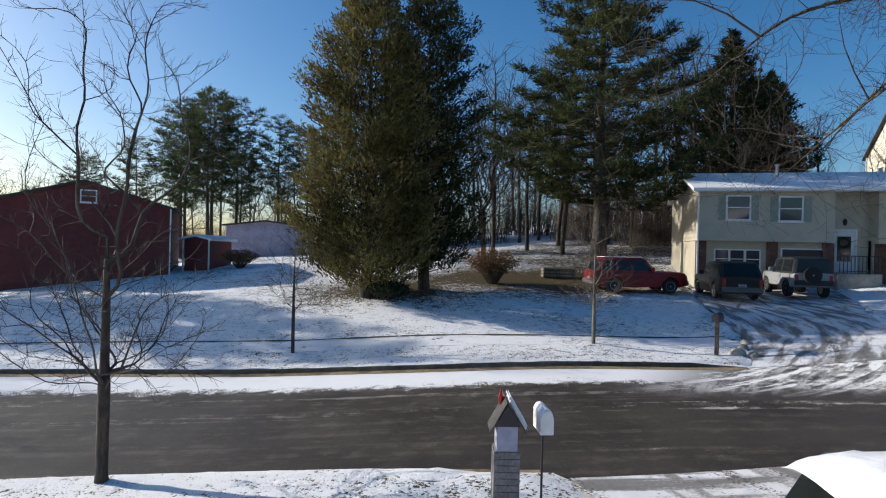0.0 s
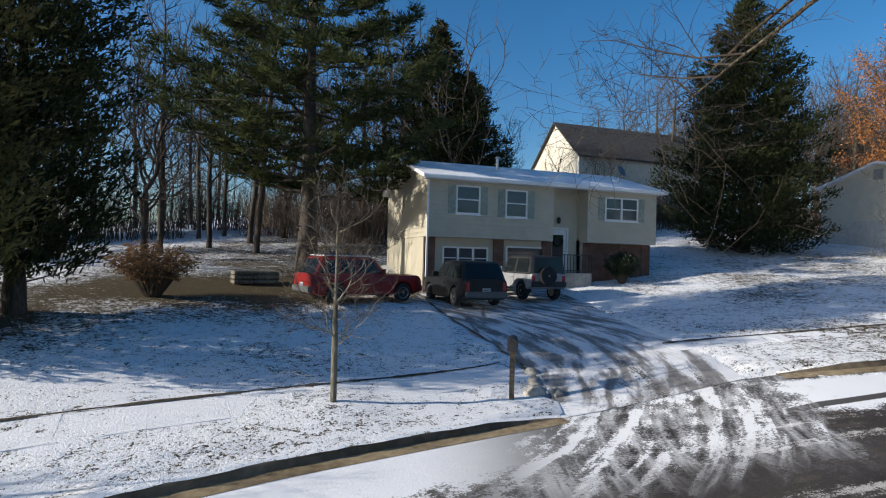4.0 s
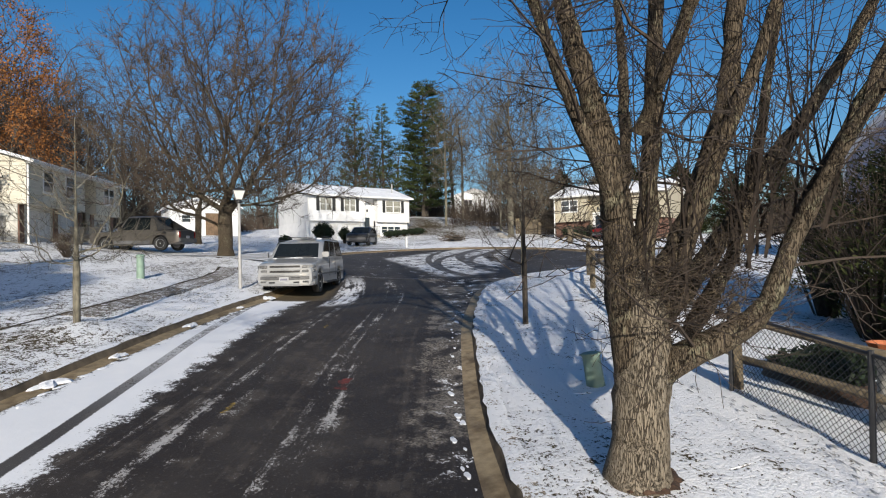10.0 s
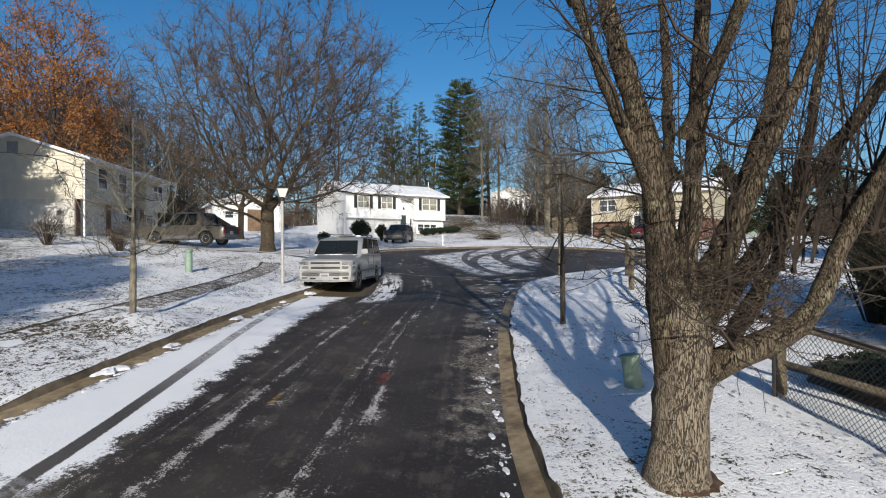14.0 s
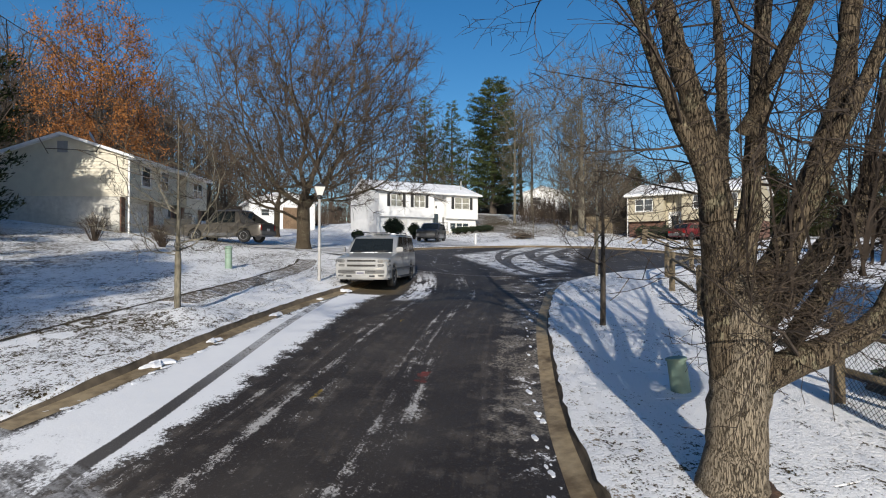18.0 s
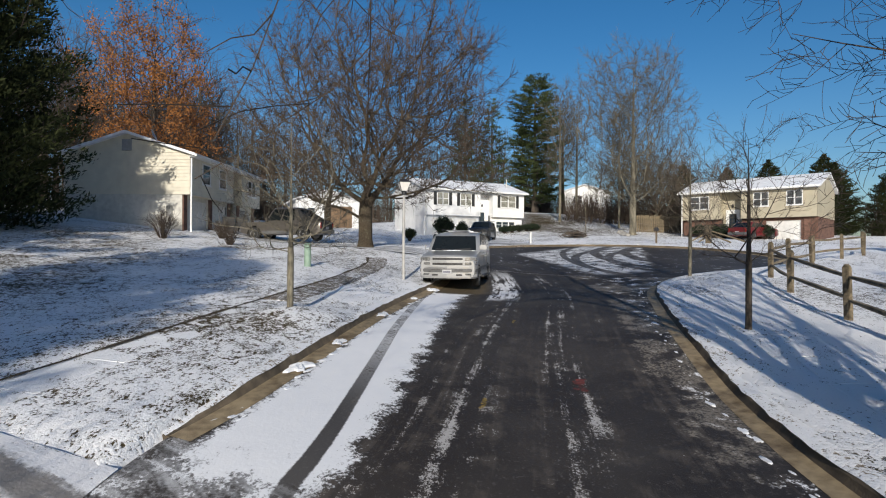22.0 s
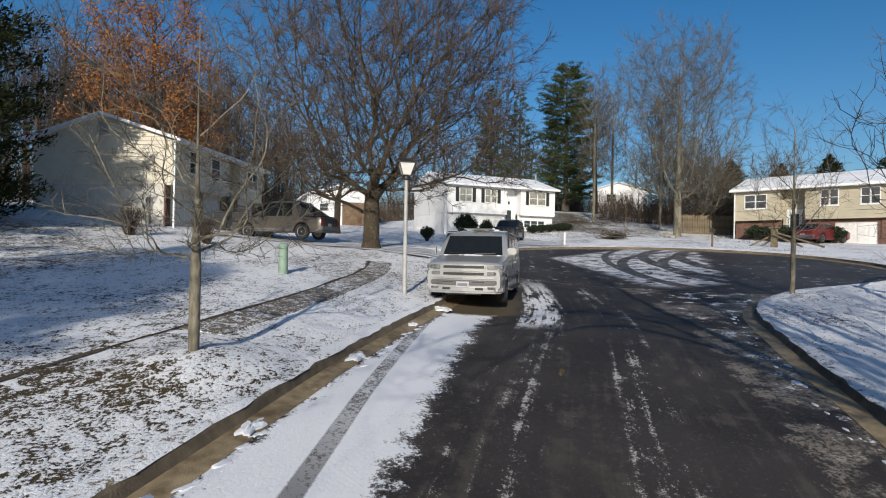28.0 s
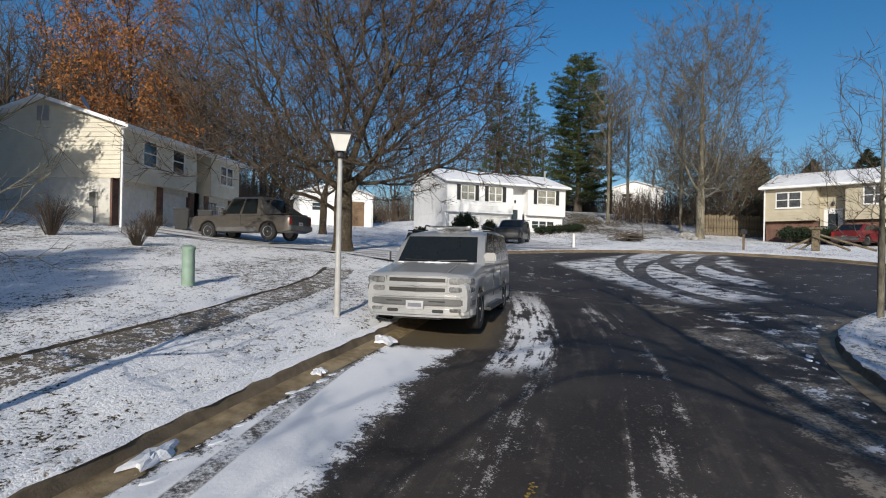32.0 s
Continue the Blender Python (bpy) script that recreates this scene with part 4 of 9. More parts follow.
M = {
    "snow": mat("snow", (0.83, 0.84, 0.86), 0.7, var=0.05, scale=5, bump=0.5, bscale=18, spec=0.2),
    "roof_snow": mat("roof_snow", (0.8, 0.81, 0.83), 0.7, var=0.08, scale=3, bump=0.4, bscale=8, spec=0.2),
    "cream": mat("cream_siding", (0.47, 0.43, 0.33), 0.55, var=0.06, scale=2, bump=0.05),
    "cream2": mat("pale_siding", (0.66, 0.61, 0.49), 0.55, var=0.06, scale=2),
    "yellow": mat("yellow_siding", (0.46, 0.41, 0.3), 0.55, var=0.06, scale=2),
    "white_siding": mat("white_siding", (0.78, 0.78, 0.77), 0.5, var=0.05, scale=2),
    "red_siding": mat("red_siding", (0.14, 0.026, 0.022), 0.7, var=0.12, scale=3),
    "white_trim": mat("white_trim", (0.75, 0.75, 0.73), 0.5, var=0.05),
    "white_paint": mat("white_paint", (0.72, 0.71, 0.68), 0.5, var=0.07),
    "brick": mat("brick_red", (0.16, 0.085, 0.06), 0.85, var=0.25, scale=20, bump=0.4),
    "brick_grey": mat("brick_grey", (0.2, 0.19, 0.19), 0.85, var=0.2, scale=20, bump=0.4),
    "block": mat("painted_block", (0.6, 0.58, 0.52), 0.8, var=0.1, scale=4, bump=0.2),
    "roof_dark": mat("shingles_dark", (0.06, 0.055, 0.05), 0.9, var=0.25, scale=25, bump=0.4),
    "concrete": mat("concrete", (0.38, 0.35, 0.3), 0.85, var=0.15, scale=6, bump=0.2),
    "kerb": mat("kerb_concrete", (0.15, 0.115, 0.075), 0.85, var=0.25, scale=5, bump=0.3),
    "shutter_green": mat("shutter_green", (0.3, 0.34, 0.28), 0.6),
    "shutter_black": mat("shutter_black", (0.03, 0.03, 0.03), 0.5),
    "glass_dark": mat("window_glass", (0.03, 0.04, 0.05), 0.06, var=0.05, spec=0.8),
    "glass_pale": mat("glass_before_curtains", (0.3, 0.29, 0.24), 0.08, var=0.25, scale=5, spec=0.8),
    "glass_grey": mat("glass_before_blinds", (0.09, 0.095, 0.1), 0.08, var=0.25, scale=5, spec=0.8),
    "curtain": mat("curtain", (0.5, 0.48, 0.44), 0.9),
    "iron": mat("black_iron", (0.025, 0.025, 0.027), 0.5),
    "metal": mat("metal", (0.5, 0.5, 0.5), 0.35, metal=1),
    "pole_white": mat("pole_paint", (0.42, 0.41, 0.39), 0.45, var=0.1),
    "lantern_glass": mat("lantern_glass", (0.75, 0.73, 0.68), 0.25, var=0.05),
    "bark": furrowed_bark("bark", (0.14, 0.11, 0.076), (0.04, 0.03, 0.021), (0.24, 0.22, 0.145), 55),
    # paler than the limbs' bark: the sunlight on the trunk is put into its colour
    "bark_trunk": furrowed_bark("trunk_bark", (0.27, 0.225, 0.165), (0.085, 0.066, 0.047), (0.3, 0.26, 0.2), 62),
    "bark_grey": mat("bark_grey", (0.19, 0.17, 0.125), 0.95, var=0.35, scale=18, bump=0.7, bscale=30, stretch=(1, 1, 0.3)),
    "bark_dark": mat("bark_dark", (0.075, 0.06, 0.046), 0.95, var=0.35, scale=18, bump=0.8, bscale=30, stretch=(1, 1, 0.3)),
    "twig_dark": mat("twig_dark", (0.05, 0.036, 0.026), 0.9, var=0.3, scale=8),
    "twig_pale": mat("twig_pale", (0.1, 0.088, 0.064), 0.9, var=0.25, scale=8),
    "twig": mat("twig", (0.088, 0.068, 0.05), 0.9, var=0.3, scale=8),
    "twig_red": mat("twig_red", (0.088, 0.064, 0.046), 0.9, var=0.3, scale=8),
    "needles": mat("cedar_needles", (0.042, 0.048, 0.018), 0.75, var=0.35, scale=3, col2=(0.015, 0.022, 0.01), spec=0.1, thin=0.3),
    "cedar_gold": mat("cedar_gold", (0.15, 0.128, 0.044), 0.75, var=0.35, scale=2, col2=(0.022, 0.024, 0.01), spec=0.1, thin=0.3),
    "pine": mat("pine_needles", (0.075, 0.085, 0.03), 0.7, var=0.35, scale=3, col2=(0.015, 0.026, 0.014), spec=0.1, thin=0.3),
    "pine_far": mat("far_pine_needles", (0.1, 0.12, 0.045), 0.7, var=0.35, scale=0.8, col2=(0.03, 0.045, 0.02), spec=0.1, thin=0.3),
    "oak_leaf": mat("dry_oak_leaves", (0.38, 0.158, 0.04), 0.8, var=0.3, scale=2.2, col2=(0.16, 0.065, 0.025), thin=0.3),
    "brown_leaf": mat("brown_shrub", (0.22, 0.12, 0.05), 0.85, var=0.3, thin=0.3),
    "hedge": mat("hedge_leaves", (0.03, 0.05, 0.02), 0.7, var=0.3, thin=0.3),
    "fence_wood": mat("fence_wood", (0.19, 0.15, 0.095), 0.9, var=0.3, scale=14, bump=0.5),
    "post_wood": mat("post_wood", (0.17, 0.125, 0.08), 0.9, var=0.3, scale=14, bump=0.4),
    "box_green": mat("box_green", (0.24, 0.34, 0.26), 0.55, var=0.1),
    "rubber": mat("rubber", (0.02, 0.02, 0.02), 0.85, var=0.2),
    "alloy": mat("alloy", (0.45, 0.45, 0.46), 0.35, metal=0.8),
    "car_glass": mat("car_glass", (0.012, 0.015, 0.016), 0.09, var=0.05, spec=0.35),
    "black_plastic": mat("black_plastic", (0.02, 0.02, 0.021), 0.55),
    "bumper_grey": mat("bumper_grey", (0.1, 0.1, 0.1), 0.5),
    "red_lens": mat("red_lens", (0.35, 0.02, 0.015), 0.25),
    "lamp_lens": mat("lamp_lens", (0.34, 0.34, 0.33), 0.12, metal=0.5, var=0.35, scale=22, spec=0.8),
    "plate": mat("plate", (0.42, 0.42, 0.42), 0.5),
    "plate_bar": mat("plate_bar", (0.16, 0.16, 0.2), 0.5),
    "paint_white": mat("paint_silver_white", (0.43, 0.43, 0.425), 0.3, metal=0.35, var=0.05, coat=0.6, scale=2),
    "paint_dark": mat("paint_dark_grey", (0.012, 0.013, 0.015), 0.4, var=0.1, coat=0.08, spec=0.3),
    "paint_red": mat("paint_red", (0.24, 0.012, 0.012), 0.4, var=0.1, coat=0.12, spec=0.3),
    "paint_maroon": mat("paint_maroon", (0.13, 0.012, 0.014), 0.4, var=0.1, coat=0.3),
    "paint_tan": mat("paint_pewter", (0.12, 0.108, 0.094), 0.32, var=0.08, metal=0.4, coat=0.5),
    "paint_grey": mat("paint_charcoal", (0.018, 0.02, 0.024), 0.3, var=0.08, coat=0.4),
    "paint_blue": mat("paint_blue", (0.015, 0.07, 0.16), 0.3, var=0.08, coat=0.5),
    "paint_silver": mat("paint_jeep_silver", (0.3, 0.305, 0.31), 0.35, var=0.08, coat=0.4),
    "terracotta": mat("terracotta", (0.42, 0.13, 0.05), 0.8),
    "stone": mat("stone", (0.4, 0.38, 0.34), 0.9, var=0.2, scale=8, bump=0.4),
    "barn_door": mat("stained_door", (0.2, 0.13, 0.075), 0.8, var=0.2, scale=10),
    "lavender": mat("lavender_siding", (0.36, 0.36, 0.46), 0.7),
    "grille_mesh": mat("grille_mesh", (0.06, 0.048, 0.032), 0.6, metal=0.2, var=0.3, scale=60),
    "footprint_shade": mat("footprint_shade", (0.42, 0.41, 0.4), 0.8, var=0.2, scale=20),
    "litter": mat("grass_and_leaf_litter", (0.075, 0.058, 0.028), 0.9, var=0.4, scale=2, col2=(0.03, 0.028, 0.014)),
    "mulch": mat("mulch", (0.09, 0.05, 0.03), 0.95, var=0.3, scale=30, bump=0.6),
}


# ---- terrain ----
NEAR = np.array([
    (-4.8, 17.7, -0.18), (4.75, 17.3, 0.37), (8.6, 15.8, 0.36), (10.5, 26, 1.37), (15.7, 23.9, 1.4), (-3.5, 24.5, 1.05), (18.25, 12.4, 1.6),
    (24.45, 8.95, 2.05), (15.25, 3.8, 1.47), (36.8, 9, 3.25), (40, 12.4, 3.42), (18, 6.05, 1.45), (21.5, 4.5, 1.75), (13.4, 5.9, 1.0),
    (10.84, 7.4, 0.85), (12.05, 11.8, 1.0), (12.25, 13.8, 1.03), (20.8, -2.3, 2.12), (15.8, 0.6, 1.57), (10.45, 3.3, 1.12), (9.1, 6.3, 0.94),
    (21.1, 1.6, 1.85), (16, 29, 1.72), (28, 24, 2.9), (40.5, 20, 4.2), (0, 8, 0.05), (0, -2, 0.1), (-12, 9, -0.7), (23.8, 7.5, 1.74), (4, 3, 0.2), (27.5, 5.4, 2.05)])
FAR = np.array([
    (51.9, -12.5, 4.5), (40, -11.4, 3.6), (58, -4, 4.5), (42, -26, 4.0), (-21.6, 36, 0.95), (-40, 20, -2.2), (-40, 60, 0.5), (0, 60, 4), (35, 60, 9),
    (70, 35, 8), (95, 0, 7.5), (85, -45, 6), (40, -60, 4.5), (8, -25, 1.0), (-35, -25, -2.5),
    (54.5, -19, 4.7), (72, -15, 7.6), (80, -22, 8.6), (97, -16, 9.5)])
CP = np.concatenate([NEAR, FAR])


def bend(r2):
    return np.where(r2 > 0, 0.5 * r2 * np.log(np.maximum(r2, 1e-12)), 0)


KM = bend(((CP[:, None, :2] - CP[None, :, :2]) ** 2).sum(-1)) + np.eye(len(CP)) * 1
QM = np.c_[np.ones(len(CP)), CP[:, :2]]
CW = np.linalg.solve(np.block([[KM, QM], [QM.T, np.zeros((3, 3))]]), np.r_[CP[:, 2], 0, 0, 0])


def heights(x, y):
    """Ground height at arrays of places; it levels off far from the street."""
    x, y = np.ravel(x).astype(float), np.ravel(y).astype(float)
    cx, cy = np.clip(x, -60, 110), np.clip(y, -60, 75)
    q = np.c_[cx, cy]
    z = bend(((q[:, None] - CP[None, :, :2]) ** 2).sum(-1)) @ CW[: len(CP)] + np.c_[np.ones(len(q)), q] @ CW[len(CP):]
    return z


def H(x, y):
    return float(heights([x], [y])[0])


def smooth_line(pts, step=0.5):
    """A Catmull-Rom line through points, in even steps."""
    pts = [Vector((*p, 0)) for p in pts]
    pts = [pts[0] * 2 - pts[1]] + pts + [pts[-1] * 2 - pts[-2]]
    out = []
    for i in range(1, len(pts) - 2):
        a, b, c, d = pts[i - 1 : i + 3]
        n = max(1, int((c - b).length / step))
        for k in range(n):
            u = k / n
            out.append(0.5 * (2 * b + (c - a) * u + (2 * a - 5 * b + 4 * c - d) * u * u + (3 * b - a - 3 * c + d) * u ** 3))
    out.append(pts[-2])
    return [(p.x, p.y) for p in out]


# ---- road plan ----
LEFT = smooth_line([(-70, 14.2), (-40, 15.2), (-20, 15.7), (-6.4, 15.9), (0, 15.5), (4.2, 15.4), (8.4, 15.1), (12.2, 13.8), (13.8, 12.95), (17.2, 11.45), (19, 10.65), (23.2, 8.6), (26, 7.3), (29, 6.35), (31.5, 5.8)])
RIGHT = smooth_line([(-70, 6.4), (-40, 7.6), (-20, 8.3), (-6.8, 8.5), (-1.8, 8.3), (2, 7.9), (5.2, 7.9), (8.2, 7.75), (10.6, 7.0), (13.4, 5.8), (16.5, 4.35), (19.2, 2.85), (21.5, 1.45), (22.9, 0.1), (23.8, -1.6)])
BULB = smooth_line([(31.5, 5.8), (34.5, 5.5), (38, 4.0), (41, 0.4), (41.9, -4), (39.9, -9), (35.6, -11.9), (30.2, -11.6), (26.2, -8.6), (24.4, -5), (23.8, -1.6)])
OUTLINE = np.array(LEFT + BULB[1:-1] + RIGHT[::-1])


def edge_distance(x, y, line):
    """How far places lie from a line, and inside its closed outline or not."""
    p = np.c_[np.ravel(x), np.ravel(y)]
    a, b = line, np.roll(line, -1, 0)
    best, inside, near = np.full(len(p), 1e9), np.zeros(len(p), bool), np.zeros((len(p), 2))
    for (ax, ay), (bx, by) in zip(a, b):
        dx, dy = bx - ax, by - ay
        t = np.clip(((p[:, 0] - ax) * dx + (p[:, 1] - ay) * dy) / (dx * dx + dy * dy + 1e-9), 0, 1)
        d = np.hypot(p[:, 0] - ax - t * dx, p[:, 1] - ay - t * dy)
        closer = d < best
        best = np.where(closer, d, best)
        near[closer] = np.c_[ax + t * dx, ay + t * dy][closer]
        hit = (ay > p[:, 1]) != (by > p[:, 1])
        inside ^= hit & (p[:, 0] < (bx - ax) * (p[:, 1] - ay) / (by - ay + 1e-12) + ax)
    return best, inside, near


def axis_steps(a, b, c, d, fine, grow):
    out = list(np.arange(b, c, fine))
    s, v = fine, c
    while v < d:
        out.append(v)
        s *= grow
        v += s
    out.append(d)
    s, v = fine, b
    while v > a:
        s *= grow
        v -= s
        out.insert(0, v)
    return np.array(out)


# driveways: their two edges from the street inwards
DRIVES = {
    "corner": (smooth_line([(8.4, 15.1), (9.6, 17.2), (10.6, 20.5), (11.4, 24), (12.9, 28.6)]), smooth_line([(12.2, 13.8), (13.6, 16.2), (15.4, 19.8), (17.3, 23.0), (19.2, 27.2)])),
    "pale": (smooth_line([(32.6, 5.75), (36, 10), (39, 14.5), (41, 18.3)]), smooth_line([(36.5, 4.9), (40, 9), (43, 13), (46.5, 16.8)])),
    "white": (smooth_line([(41.2, 0.2), (48, 0.5), (58.5, -0.5)]), smooth_line([(42.0, -3.6), (48, -4.5), (58.8, -5.5)])),
    "near": ([(1.9, 7.9), (3.2, 2), (3.5, -6)], [(6.6, 7.85), (6.2, 2), (6.2, -6)])}
KERB_H = 0.13
gx, gy = axis_steps(-900, -24, 62, 1500, 0.42, 1.16), axis_steps(-900, -20, 48, 1200, 0.42, 1.16)
GX, GY = np.meshgrid(gx, gy)
px, py = GX.ravel(), GY.ravel()
dist, inside, near = edge_distance(px, py, OUTLINE)
# the sheet's points near the kerb slide onto its back edge, those within sink below the road
snap = (dist < 0.24) & (dist > 1e-6)
sgn = np.where(inside, -1.0, 1.0)
px = np.where(snap, near[:, 0] + (px - near[:, 0]) / np.maximum(dist, 1e-6) * sgn * 0.13, px)
py = np.where(snap, near[:, 1] + (py - near[:, 1]) / np.maximum(dist, 1e-6) * sgn * 0.13, py)
inside = inside & ~snap
gz = heights(px, py)
rngz = np.random.RandomState(3)
lump = rngz.normal(0, 0.013, gz.shape)
mound = 0.22 * np.exp(-((px - 18.3) ** 2 + (py - 12.4) ** 2) / 0.7) + 0.10 * np.exp(-((px - 4.8) ** 2 + (py - 17.3) ** 2) / 0.5)
on_drive = np.zeros(len(px), bool)
for one, two in DRIVES.values():
    on_drive |= edge_distance(px, py, np.array(one + two[::-1]))[1]
gz = gz + np.where(inside, -1.6, np.where(on_drive, -0.04, KERB_H + 0.012 + lump * (~snap) + mound))
nx, ny = len(gx), len(gy)
gv = np.c_[px, py, gz]
gf = [(j * nx + i, j * nx + i + 1, (j + 1) * nx + i + 1, (j + 1) * nx + i) for j in range(ny - 1) for i in range(nx - 1)]
gm = bpy.data.meshes.new("ground")
gm.from_pydata(gv.tolist(), [], gf)
# grass colours darkened to hold the small shadows among the blades
gm.materials.append(snow_ground("snowy_lawn", 0.68, (0.1, 0.072, 0.034), (0.045, 0.036, 0.018), "bare"))
gm.shade_smooth()
bare = gm.attributes.new("bare", "FLOAT", "POINT")


def blob(x, y, rx, ry):
    return np.exp(-(((px - x) / rx) ** 2 + ((py - y) / ry) ** 2))


litter = 1.0 * blob(5, 30.5, 6.5, 4.0) + 0.8 * blob(-3, 26, 3.2, 2.4) + 0.5 * blob(16, 42, 20, 9) + 0.55 * blob(66, -14, 12, 7)  + 0.3 * blob(30, 21, 9, 4)
litter += 0.25 * blob(19, 14, 3, 2.0) + 0.2 * blob(30, 10.5, 4, 2) - 0.5 * blob(14, 3.2, 6, 2.5)
bare.data.foreach_set("value", litter.astype(np.float32))
ground = tagged(new("ground", gm), "lawn under thin patchy snow with dry grass showing", "ground", "", "structure")


def strip(name, left, right, z, material, label, category, cols=12, uv=True):
    """A sheet between two lines of equal count, with metres along and across as its texture coordinates."""
    n = len(left)
    vs, uvs = [], []
    along = 0.0
    for i in range(n):
        if i:
            along += 0.5 * (math.dist(left[i], left[i - 1]) + math.dist(right[i], right[i - 1]))
        w = math.dist(left[i], right[i])
        for k in range(cols + 1):
            u = k / cols
            x, y = left[i][0] * (1 - u) + right[i][0] * u, left[i][1] * (1 - u) + right[i][1] * u
            vs.append((x, y))
            uvs.append((along, w * u))
    zz = heights([v[0] for v in vs], [v[1] for v in vs]) + np.array([z(q[0]) if callable(z) else z for q in uvs])
    me = bpy.data.meshes.new(name)
    fs = [(i * (cols + 1) + k, (i + 1) * (cols + 1) + k, (i + 1) * (cols + 1) + k + 1, i * (cols + 1) + k + 1) for i in range(n - 1) for k in range(cols)]
    me.from_pydata([(v[0], v[1], h) for v, h in zip(vs, zz)], [], [q[::-1] for q in fs])
    layer = me.uv_layers.new(name="UVMap")
    flat = np.array([uvs[l.vertex_index] for l in me.loops], dtype=np.float32).ravel()
    layer.data.foreach_set("uv", flat)
    me.materials.append(material)
    me.shade_smooth()
    return tagged(new(name, me), label, category, "", "structure")


def resample(line, n):
    p = np.array(line)
    s = np.r_[0, np.cumsum(np.hypot(*np.diff(p, axis=0).T))]
    q = np.linspace(0, s[-1], n)
    return [(float(np.interp(v, s, p[:, 0])), float(np.interp(v, s, p[:, 1]))) for v in q]


def arc_streaks(n, l, xyz, fine, cx, cy, freq):
    """Uneven streaks that run in arcs about a point, as turning tyres drag slush."""
    ax, ay = op(n, l, "SUBTRACT", xyz.outputs["X"], cx), op(n, l, "SUBTRACT", xyz.outputs["Y"], cy)
    r = op(n, l, "SQRT", op(n, l, "ADD", op(n, l, "MULTIPLY", ax, ax), op(n, l, "MULTIPLY", ay, ay)))
    turn = op(n, l, "ARCTAN2", ay, ax)
    both = n.new("ShaderNodeCombineXYZ")
    l.new(op(n, l, "ADD", op(n, l, "MULTIPLY", r, freq), op(n, l, "MULTIPLY", fine, 0.25)), both.inputs[0])
    l.new(op(n, l, "MULTIPLY", turn, 4.5), both.inputs[1])
    return noise_node(n, l, both.outputs[0], 1.0, 3, 0.55)


